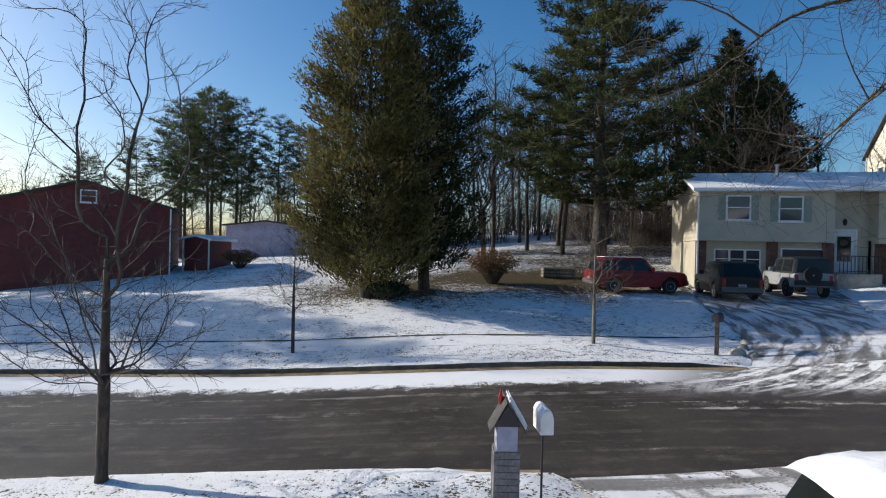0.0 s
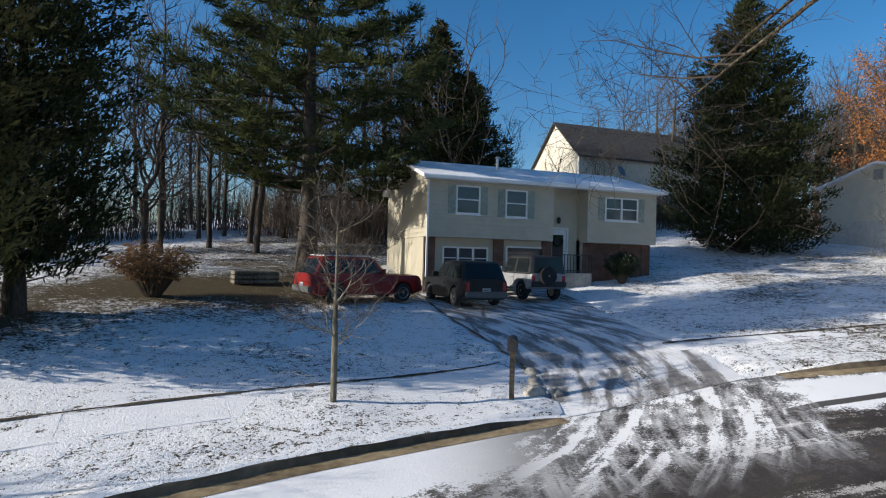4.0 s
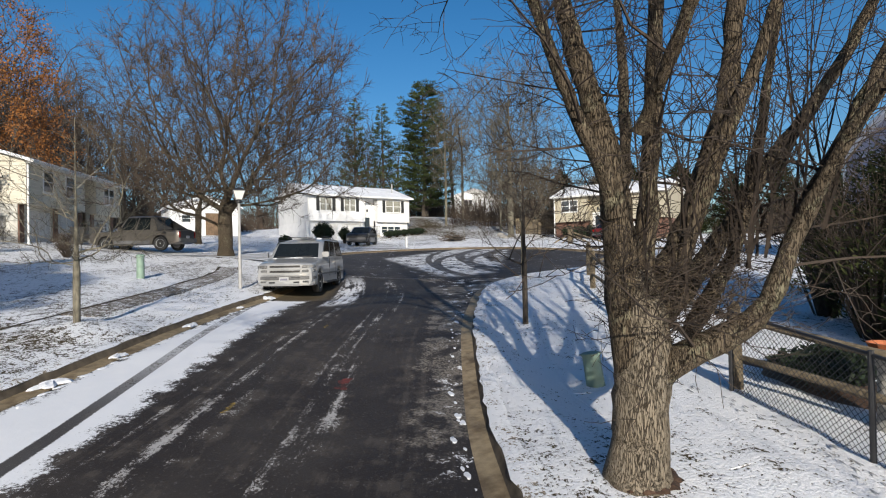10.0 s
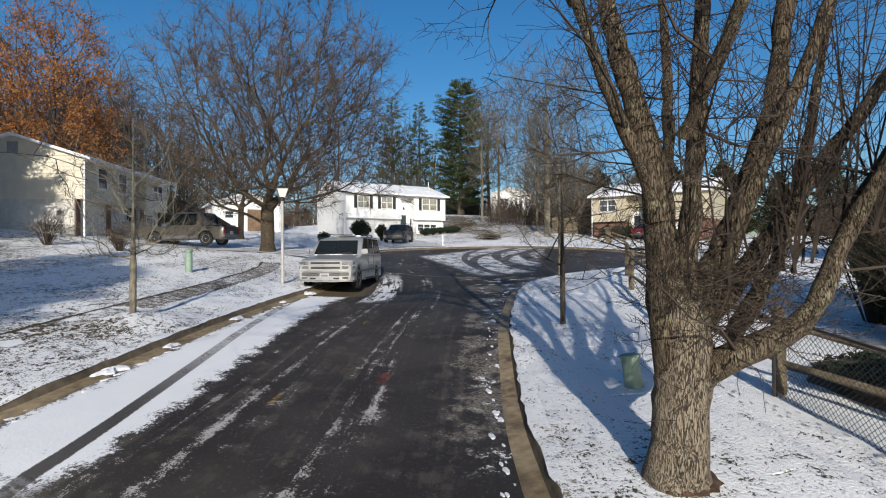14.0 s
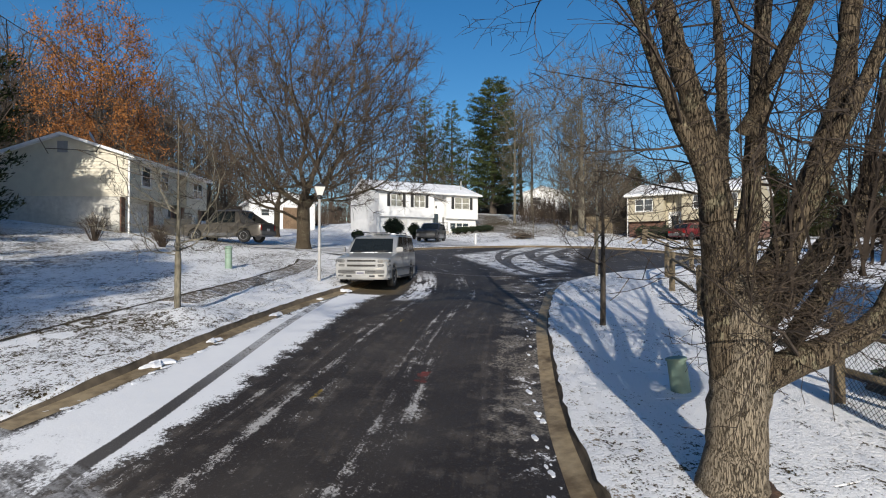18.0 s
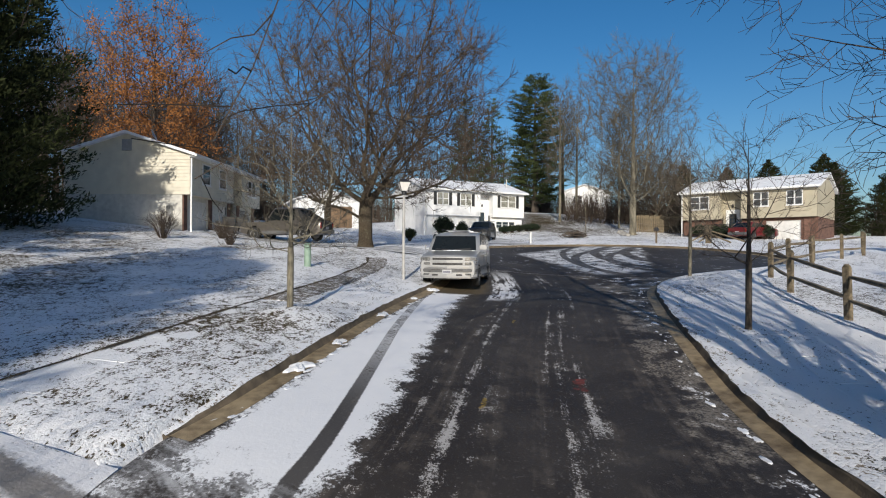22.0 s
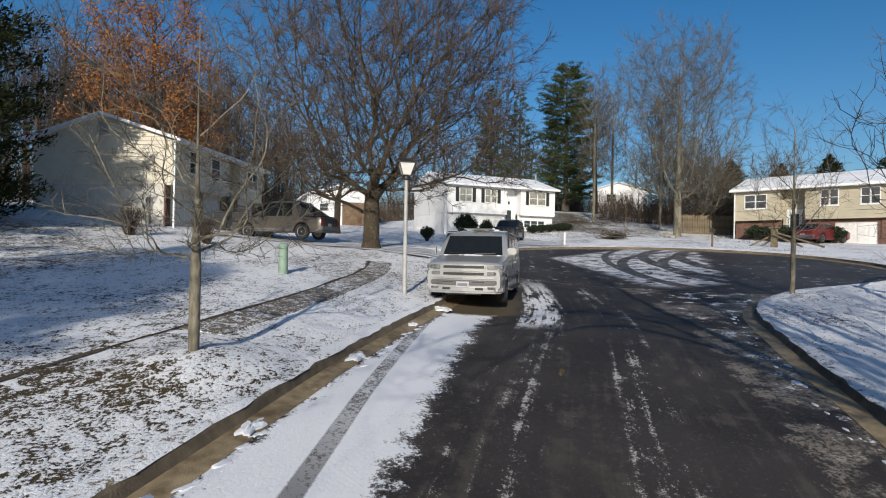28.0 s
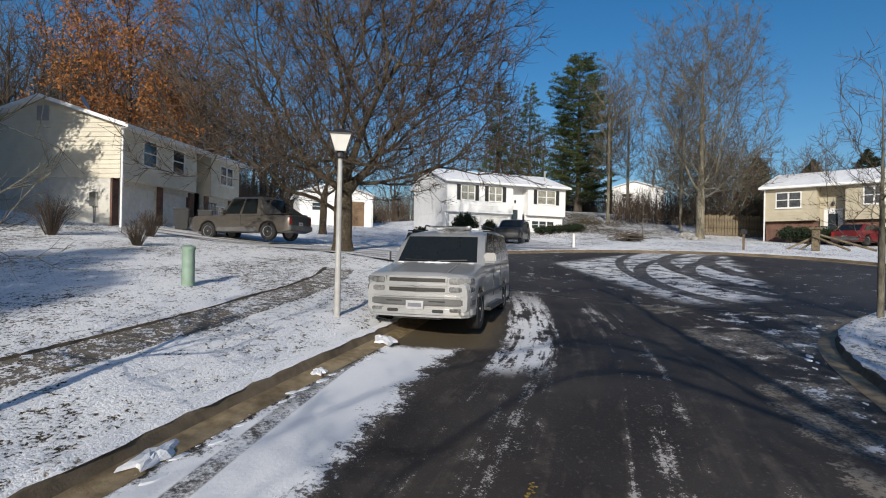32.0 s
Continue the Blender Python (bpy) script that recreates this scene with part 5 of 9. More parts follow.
def road_material(name, plain=False):
    """Wet asphalt with slush streaks along the way, a snow-covered parking lane on one side and sandy gutters."""
    m = bpy.data.materials.new(name)
    m.use_nodes = True
    n, l = m.node_tree.nodes, m.node_tree.links
    b = n["Principled BSDF"]
    tc = n.new("ShaderNodeTexCoord")
    ob = tc.outputs["Object"]
    sep = n.new("ShaderNodeSeparateXYZ")
    l.new(tc.outputs["UV"], sep.inputs[0])
    u, v = sep.outputs["X"], sep.outputs["Y"]
    stretch = n.new("ShaderNodeMapping")
    stretch.inputs["Scale"].default_value = (0.35, 3.2, 1)
    l.new(tc.outputs["UV"], stretch.inputs["Vector"])
    st = stretch.outputs[0]
    fine, big, patch, streak = noise_node(n, l, ob, 22, 8, 0.7), noise_node(n, l, ob, 0.5, 4), noise_node(n, l, ob, 2.2, 6, 0.65), noise_node(n, l, st, 1.6, 6, 0.6)
    asphalt = mixc(n, l, step(n, l, big, 0.35, 0.65), (0.03, 0.024, 0.02), (0.05, 0.042, 0.035))
    asphalt = mixc(n, l, step(n, l, fine, 0.55, 0.68), asphalt, (0.11, 0.1, 0.09))
    snow = mixc(n, l, patch, (0.76, 0.77, 0.79), (0.86, 0.86, 0.86))
    edge = op(n, l, "ADD", op(n, l, "MULTIPLY", op(n, l, "SUBTRACT", patch, 0.5), 1.6), op(n, l, "MULTIPLY", op(n, l, "SUBTRACT", fine, 0.5), 1.5))
    if plain:
        sx = n.new("ShaderNodeSeparateXYZ")
        l.new(ob, sx.inputs[0])
        X, Y = sx.outputs["X"], op(n, l, "ADD", sx.outputs["Y"], op(n, l, "MULTIPLY", edge, 0.7))
        far = op(n, l, "MULTIPLY", step(n, l, X, 26.0, 27.5), op(n, l, "SUBTRACT", 1.0, step(n, l, op(n, l, "ADD", Y, op(n, l, "MULTIPLY", X, 1.3)), 46.6, 47.6)))
        dx, dy = op(n, l, "SUBTRACT", sx.outputs["X"], 29.0), op(n, l, "SUBTRACT", sx.outputs["Y"], -17.0)
        rad = op(n, l, "SQRT", op(n, l, "ADD", op(n, l, "MULTIPLY", dx, dx), op(n, l, "MULTIPLY", dy, dy)))
        def track(cx, cy, r0, w):
            ax, ay = op(n, l, "SUBTRACT", sx.outputs["X"], cx), op(n, l, "SUBTRACT", sx.outputs["Y"], cy)
            q = op(n, l, "SQRT", op(n, l, "ADD", op(n, l, "MULTIPLY", ax, ax), op(n, l, "MULTIPLY", ay, ay)))
            return step(n, l, op(n, l, "ADD", op(n, l, "ABSOLUTE", op(n, l, "SUBTRACT", q, r0)), op(n, l, "MULTIPLY", op(n, l, "SUBTRACT", fine, 0.5), 0.12)), w, w + 0.06)
        # dark arcs are tyre tracks, widened to paint in the shadows on the snow
        arcs = track(29.0, -17.0, 12.6, 0.3)
        for cx, cy, r0, w in ((29.0, -17.0, 14.3, 0.26), (27.5, -12.5, 10.4, 0.22), (27.5, -12.5, 12.1, 0.2), (43.5, -10.0, 8.4, 0.2), (45.0, -8.0, 10.6, 0.16), (27.0, -20.0, 19.7, 0.15)):
            arcs = op(n, l, "MULTIPLY", arcs, track(cx, cy, r0, w))
        arcs = op(n, l, "ADD", 0.12, op(n, l, "MULTIPLY", arcs, 0.8))
        hub = op(n, l, "SUBTRACT", 1.0, step(n, l, Y, 0.2, 0.7))
        low = step(n, l, op(n, l, "ADD", Y, op(n, l, "MULTIPLY", X, 0.62)), 14.3, 14.9)
        s = op(n, l, "MULTIPLY", op(n, l, "MULTIPLY", op(n, l, "MULTIPLY", far, arcs), op(n, l, "MULTIPLY", hub, low)), step(n, l, op(n, l, "ADD", patch, op(n, l, "MULTIPLY", fine, 0.7)), 0.74, 0.88))
        s = op(n, l, "MAXIMUM", s, op(n, l, "MULTIPLY", step(n, l, op(n, l, "ADD", patch, op(n, l, "MULTIPLY", fine, 0.6)), 0.93, 0.98), 0.7))
        col = mixc(n, l, op(n, l, "MULTIPLY", s, 0.9), asphalt, snow)
    else:
        # lane width changes along the way: soft before the driveway, bare at its mouth, firm after it
        s1 = op(n, l, "SUBTRACT", 1.0, step(n, l, op(n, l, "ADD", op(n, l, "ADD", v, op(n, l, "MULTIPLY", edge, 0.75)), op(n, l, "MULTIPLY", step(n, l, u, U_DRIVE + 6, U_DRIVE + 17), 0.6)), 1.9, 2.1))
        g = step(n, l, op(n, l, "ADD", v, op(n, l, "MULTIPLY", edge, 0.5)), 0.26, 0.42)
        late = step(n, l, op(n, l, "ADD", u, op(n, l, "MULTIPLY", edge, 1.6)), U_DRIVE + 4.0, U_DRIVE + 4.5)
        early = op(n, l, "SUBTRACT", 1.0, step(n, l, u, U_DRIVE - 3.0, U_DRIVE + 0.5))
        so = n.new("ShaderNodeSeparateXYZ")
        l.new(ob, so.inputs[0])
        # the lane's snow ends where the parked SUV kept the asphalt bare
        end = op(n, l, "SUBTRACT", 1.0, step(n, l, op(n, l, "ADD", so.outputs["X"], op(n, l, "MULTIPLY", edge, 0.35)), 23.4, 23.65))
        fresh = op(n, l, "SUBTRACT", 1.0, step(n, l, u, U_DRIVE + 6.0, U_DRIVE + 13.0))
        track = op(n, l, "SUBTRACT", 1.0, step(n, l, op(n, l, "ADD", op(n, l, "ABSOLUTE", op(n, l, "SUBTRACT", v, op(n, l, "SUBTRACT", 1.68, op(n, l, "MULTIPLY", op(n, l, "SUBTRACT", u, U_DRIVE + 5.0), 0.14)))), op(n, l, "MULTIPLY", op(n, l, "SUBTRACT", fine, 0.5), 0.06)), 0.1, 0.13))
        keep = op(n, l, "SUBTRACT", 1.0, op(n, l, "MULTIPLY", track, op(n, l, "MAXIMUM", op(n, l, "MULTIPLY", fresh, 0.95), step(n, l, op(n, l, "ADD", op(n, l, "MULTIPLY", patch, 0.5), fine), 0.58, 0.9))))
        snow_a = op(n, l, "MULTIPLY", op(n, l, "MULTIPLY", op(n, l, "MULTIPLY", s1, g), op(n, l, "MULTIPLY", late, end)), keep)
        snow_b = op(n, l, "MULTIPLY", early, op(n, l, "SUBTRACT", 1.0, step(n, l, op(n, l, "ADD", v, op(n, l, "MULTIPLY", edge, 1.3)), 1.75, 2.2)))
        mouth = op(n, l, "SUBTRACT", op(n, l, "SUBTRACT", 1.0, late), early, True)
        # smeared slush at the mouth: streaks that swing out of the driveway and streaks along the street
        swing, along = arc_streaks(n, l, so, fine, 3.9, 21.8, 3.4), arc_streaks(n, l, so, fine, 15.2, 7.4, 4.2)
        rim = op(n, l, "SUBTRACT", 1.0, step(n, l, op(n, l, "ADD", v, op(n, l, "MULTIPLY", edge, 1.6)), 2.4, 4.0))
        smear = op(n, l, "ADD", op(n, l, "MULTIPLY", op(n, l, "MAXIMUM", swing, along), 0.7), op(n, l, "ADD", op(n, l, "MULTIPLY", fine, 0.45), op(n, l, "MULTIPLY", patch, 0.3)))
        film = op(n, l, "MULTIPLY", step(n, l, smear, 0.62, 0.86), 0.62)
        shard = op(n, l, "MULTIPLY", step(n, l, op(n, l, "ADD", swing, op(n, l, "MULTIPLY", op(n, l, "ADD", patch, fine), 0.6)), 1.1, 1.16), 0.95)
        snow_m = op(n, l, "MULTIPLY", mouth, op(n, l, "MULTIPLY", op(n, l, "MAXIMUM", film, shard), rim))
        # long broken streaks of slush between the wheel paths, grey-brown where thin
        lm = n.new("ShaderNodeMapping")
        lm.inputs["Scale"].default_value = (0.09, 2.6, 1)
        l.new(tc.outputs["UV"], lm.inputs["Vector"])
        long_ = noise_node(n, l, lm.outputs[0], 1.5, 5, 0.6)
        rag = op(n, l, "MULTIPLY", op(n, l, "SUBTRACT", op(n, l, "MULTIPLY", op(n, l, "ADD", fine, noise_node(n, l, ob, 55, 4, 0.7)), 0.5), 0.5), 1.3)
        blot = op(n, l, "MULTIPLY", op(n, l, "SUBTRACT", patch, 0.5), 0.75)
        def line(at, half, soft, weight):
            off = op(n, l, "ABSOLUTE", op(n, l, "SUBTRACT", op(n, l, "ADD", v, op(n, l, "MULTIPLY", op(n, l, "SUBTRACT", big, 0.5), 0.5)), at))
            return op(n, l, "MULTIPLY", op(n, l, "SUBTRACT", 1.0, step(n, l, off, half, half + soft)), weight)
        band = op(n, l, "ADD", op(n, l, "ADD", line(3.05, 0.12, 0.35, 1.0), line(4.6, 0.18, 0.4, 0.9)), line(2.35, 0.03, 0.1, 0.8))
        thin = op(n, l, "ADD", op(n, l, "ADD", long_, rag), op(n, l, "ADD", blot, op(n, l, "SUBTRACT", op(n, l, "MULTIPLY", band, 0.2), 0.06)))
        slush = op(n, l, "MULTIPLY", step(n, l, thin, 0.72, 0.78), op(n, l, "SUBTRACT", 0.75, op(n, l, "MULTIPLY", early, 0.5)))
        stain = op(n, l, "MULTIPLY", step(n, l, op(n, l, "ADD", long_, op(n, l, "MULTIPLY", blot, 1.3)), 0.50, 0.68), 0.5)
        clumps = op(n, l, "MULTIPLY", step(n, l, op(n, l, "ADD", patch, op(n, l, "MULTIPLY", fine, 0.6)), 0.90, 0.95), op(n, l, "MULTIPLY", late, step(n, l, v, 6.2, 6.8)))
        asphalt = mixc(n, l, stain, asphalt, (0.105, 0.088, 0.07))
        grit = op(n, l, "MULTIPLY", op(n, l, "MULTIPLY", late, step(n, l, op(n, l, "ADD", v, op(n, l, "MULTIPLY", edge, 0.55)), 6.05, 6.2)), op(n, l, "MULTIPLY", step(n, l, op(n, l, "ADD", big, op(n, l, "MULTIPLY", op(n, l, "SUBTRACT", patch, 0.5), 0.5)), 0.42, 0.5), 0.85))
        asphalt = mixc(n, l, op(n, l, "MULTIPLY", grit, step(n, l, op(n, l, "ADD", fine, op(n, l, "MULTIPLY", patch, 0.4)), 0.6, 0.76)), asphalt, (0.24, 0.21, 0.17))
        asphalt = mixc(n, l, slush, asphalt, (0.58, 0.56, 0.53))
        beside = op(n, l, "MULTIPLY", step(n, l, so.outputs["X"], 21.6, 22.6), op(n, l, "SUBTRACT", 1.0, step(n, l, so.outputs["X"], 26.5, 30.0)))
        beside = op(n, l, "MULTIPLY", beside, op(n, l, "SUBTRACT", 1.0, step(n, l, op(n, l, "ADD", op(n, l, "ABSOLUTE", op(n, l, "SUBTRACT", v, 2.72)), op(n, l, "MULTIPLY", edge, 0.75)), 0.42, 0.56)))
        beside = op(n, l, "MULTIPLY", beside, op(n, l, "MULTIPLY", step(n, l, op(n, l, "ADD", op(n, l, "MULTIPLY", streak, 0.7), op(n, l, "MULTIPLY", op(n, l, "ADD", fine, patch), 0.4)), 0.7, 0.76), 0.9))
        bare_lane = op(n, l, "MULTIPLY", op(n, l, "SUBTRACT", 1.0, end), op(n, l, "MULTIPLY", op(n, l, "SUBTRACT", 1.0, step(n, l, so.outputs["X"], 25.5, 28.0)), op(n, l, "SUBTRACT", 1.0, step(n, l, v, 1.7, 2.3))))
        asphalt = mixc(n, l, op(n, l, "MULTIPLY", bare_lane, 0.8), asphalt, (0.12, 0.095, 0.06))
        tot = op(n, l, "MAXIMUM", op(n, l, "MAXIMUM", op(n, l, "MAXIMUM", snow_a, beside), snow_b), op(n, l, "MAXIMUM", snow_m, clumps))
        col = mixc(n, l, tot, asphalt, snow)
        rough = op(n, l, "ADD", 0.52, op(n, l, "MULTIPLY", tot, 0.35))
        l.new(op(n, l, "ADD", rough, op(n, l, "MULTIPLY", fine, 0.25)), b.inputs["Roughness"])
    if plain:
        b.inputs["Roughness"].default_value = 0.6
    l.new(col, b.inputs["Base Color"])
    b.inputs["Specular IOR Level"].default_value = 0.3
    bp = n.new("ShaderNodeBump")
    bp.inputs["Strength"].default_value, bp.inputs["Distance"].default_value = 0.5, 0.012
    l.new(fine, bp.inputs["Height"])
    l.new(bp.outputs["Normal"], b.inputs["Normal"])
    return m


NR = 220
lr, rr = resample(LEFT, NR), resample(RIGHT, NR)
acc, U_DRIVE = 0.0, 0.0
for i in range(1, NR):
    acc += 0.5 * (math.dist(lr[i], lr[i - 1]) + math.dist(rr[i], rr[i - 1]))
    if lr[i][0] < 8.4:
        U_DRIVE = acc
road = strip("road", lr, rr, 0.0, road_material("street_asphalt"), "dark wet asphalt street with slush streaks and a snowy parking lane", "road", 16)
# the turning circle, as a fan of rings
ring = LEFT[-1:] + BULB[1:-1] + RIGHT[-1:]
cb = (32.6, -3.0)
last_row = [(lr[-1][0] + (rr[-1][0] - lr[-1][0]) * k / 16, lr[-1][1] + (rr[-1][1] - lr[-1][1]) * k / 16) for k in range(17)]
ring = last_row[::-1] + ring[1:]
fan_in = [(cb[0], cb[1])] * len(ring)
strip("road_turning_circle", ring[::-1], fan_in, 0.004, road_material("circle_asphalt", True), "asphalt turning circle with snow between tyre tracks, their dark arcs widened for shadows", "road", 10)


def kerb_run(line, name, label, flip=1, ramps=(False, False), pan=0.3):
    """A concrete kerb and its gutter pan, in lengths."""
    holder = tagged(new(name), label, "kerb", "", "structure")
    line = resample(line, max(2, int(sum(math.dist(a, b) for a, b in zip(line, line[1:])) / 0.25)))
    n = 12
    rk = random.Random(len(line))
    last = len(line) - 1
    # the kerb runs down to the road where a driveway crosses it
    def dip(i):
        f = 1.0
        if ramps[0]:
            f = min(f, 0.12 + 0.88 * min(1.0, i * 0.25 / 1.4))
        if ramps[1]:
            f = min(f, 0.12 + 0.88 * min(1.0, (last - i) * 0.25 / 1.4))
        return f
    for s in range(0, len(line) - 1, n):
        seg = line[max(0, s):s + n + 1]
        if len(seg) < 2:
            continue
        vs, fs = [], []
        for i, (x, y) in enumerate(seg):
            a, b = seg[max(i - 1, 0)], seg[min(i + 1, len(seg) - 1)]
            d = Vector((b[0] - a[0], b[1] - a[1], 0)).normalized()
            nrm = Vector((-d.y, d.x, 0)) * flip
            z = H(x, y)
            g = 0.006 if i in (0, len(seg) - 1) else 0.0
            for o, h in ((-0.02, -0.2), (-0.02, 0.02), (0.0, 0.06), (0.02, KERB_H - 0.02), (0.04, KERB_H + 0.004 - g), (0.15, KERB_H + 0.012 - g), (0.15, -0.2)):
                vs.append((x + nrm.x * o, y + nrm.y * o, z + (h * dip(s + i) if h > 0.02 else h)))
        k = 7
        fs = [(i * k + j, i * k + j + 1, (i + 1) * k + j + 1, (i + 1) * k + j) for i in range(len(seg) - 1) for j in range(k - 1)]
        fs += [tuple(range(k)), tuple(range((len(seg) - 1) * k, len(seg) * k))]
        part("kerb_stone", Build().add(vs, fs), M["kerb"], holder)
        sv = [(vs[i * k + 4][0] * (1 - w) + vs[i * k + 5][0] * w, vs[i * k + 4][1] * (1 - w) + vs[i * k + 5][1] * w, vs[i * k + 5][2] + up) for i in range(len(seg)) for w, up in ((-0.12 + 0.16 * math.sin(1.3 * (s + i)) + 0.12 * math.sin(3.1 * (s + i)) + rk.gauss(0, 0.12), -0.004), (0.35, 0.02), (1.9, 0.022), (3.6, -0.01))]
        part("snow_edge", Build().add(sv, [(i * 4 + j, i * 4 + j + 1, i * 4 + j + 5, i * 4 + j + 4) for i in range(len(seg) - 1) for j in range(3)]), M["kerb_snow"], holder, smooth=True)
        gv2, gf2 = [], []
        for i, (x, y) in enumerate(seg):
            a, b = seg[max(i - 1, 0)], seg[min(i + 1, len(seg) - 1)]
            d = Vector((b[0] - a[0], b[1] - a[1], 0)).normalized()
            nrm = Vector((-d.y, d.x, 0)) * flip
            for o, h in ((-pan, 0.007), (-0.02, 0.02)):
                px, py = x + nrm.x * o, y + nrm.y * o
                gv2.append((px, py, H(px, py) + h))
        gf2 = [(i * 2, i * 2 + 1, i * 2 + 3, i * 2 + 2) for i in range(len(seg) - 1)]
        part("gutter", Build().add(gv2, gf2), M["gutter"], holder)


M["kerb_snow"] = snow_ground("snow_over_kerb", 0.75, (0.3, 0.25, 0.18), (0.2, 0.16, 0.11))
M["gutter"] = mat("sandy_gutter", (0.28, 0.215, 0.125), 0.6, var=0.3, scale=7, bump=0.3, bscale=50, col2=(0.13, 0.09, 0.045))
cut = lambda line, a, b: [p for p in line if a <= p[0] <= b]
kerb_run(cut(LEFT, -70, 8.4), "kerb_north_west", "worn sandy concrete kerb with gutter", 1, (False, True))
kerb_run(cut(LEFT, 12.3, 31.6) + BULB[1:8], "kerb_north", "worn sandy concrete kerb with gutter beside the snowy lane", 1, (True, False))
kerb_run(cut(RIGHT, -70, 1.6), "kerb_south_west", "concrete kerb before the snowy lawn", -1, (False, True))
kerb_run(RIGHT[[i for i, p in enumerate(RIGHT) if p[0] > 7.6][0]:] , "kerb_south", "concrete kerb curving round the lawn", -1, (True, False), 0.26)
kerb_run(BULB[8:], "kerb_circle", "concrete kerb round the turning circle")

# ---- driveways and walks ----
rise = lambda a: 0.012 + KERB_H * min(1.0, a / 1.6)


def drive_material(name, cover):
    """Slush and packed snow in streaks along the drive, over wet asphalt."""
    m = bpy.data.materials.new(name)
    m.use_nodes = True
    n, l = m.node_tree.nodes, m.node_tree.links
    b = n["Principled BSDF"]
    tc = n.new("ShaderNodeTexCoord")
    mp = n.new("ShaderNodeMapping")
    mp.inputs["Scale"].default_value = (0.1, 2.0, 1)
    l.new(tc.outputs["UV"], mp.inputs["Vector"])
    st, fine, big = noise_node(n, l, mp.outputs[0], 1.3, 5, 0.6), noise_node(n, l, tc.outputs["Object"], 20, 8, 0.75), noise_node(n, l, tc.outputs["Object"], 0.7, 3)
    v = op(n, l, "ADD", op(n, l, "MULTIPLY", st, 1.0), op(n, l, "ADD", op(n, l, "MULTIPLY", fine, 0.75), op(n, l, "MULTIPLY", big, 0.3)))
    s = step(n, l, v, 1.30 - 0.4 * cover, 1.37 - 0.4 * cover)
    sx = n.new("ShaderNodeSeparateXYZ")
    l.new(tc.outputs["Object"], sx.inputs[0])
    swing, other = arc_streaks(n, l, sx, fine, 3.9, 21.8, 2.6), arc_streaks(n, l, sx, fine, 30.6, 11.8, 2.2)
    ruts = op(n, l, "MINIMUM", swing, op(n, l, "ADD", other, 0.1))
    s = op(n, l, "MULTIPLY", s, op(n, l, "ADD", 0.16, op(n, l, "MULTIPLY", step(n, l, op(n, l, "ADD", ruts, op(n, l, "MULTIPLY", op(n, l, "SUBTRACT", fine, 0.5), 0.25)), 0.4, 0.56), 0.84)))
    wet = mixc(n, l, fine, (0.05, 0.042, 0.034), (0.16, 0.14, 0.12))
    l.new(mixc(n, l, s, wet, (0.78, 0.78, 0.79)), b.inputs["Base Color"])
    b.inputs["Roughness"].default_value = 0.65
    bp = n.new("ShaderNodeBump")
    bp.inputs["Strength"].default_value, bp.inputs["Distance"].default_value = 0.6, 0.03
    l.new(v, bp.inputs["Height"])
    l.new(bp.outputs["Normal"], b.inputs["Normal"])
    return m


M["drive"] = drive_material("slushy_drive", 1.05)
M["walk_bare"] = snow_ground("damp_walk", 0.24, (0.22, 0.19, 0.15), (0.12, 0.1, 0.08))
strip("driveway_corner_house", resample(DRIVES["corner"][0], 48), resample(DRIVES["corner"][1], 48), rise, M["drive"], "slushy driveway crossed by tyre tracks", "driveway", 10)
strip("driveway_pale_house", resample(DRIVES["pale"][0], 20), resample(DRIVES["pale"][1], 20), rise, M["drive"], "snowy driveway before the pale house", "driveway", 8)
strip("driveway_white_house", resample(DRIVES["white"][0], 20), resample(DRIVES["white"][1], 20), rise, M["drive"], "snowy driveway before the white house", "driveway", 8)
strip("driveway_near", resample(DRIVES["near"][0], 40), resample(DRIVES["near"][1], 40), rise, M["drive"], "snow-edged driveway on the near side", "driveway", 8)


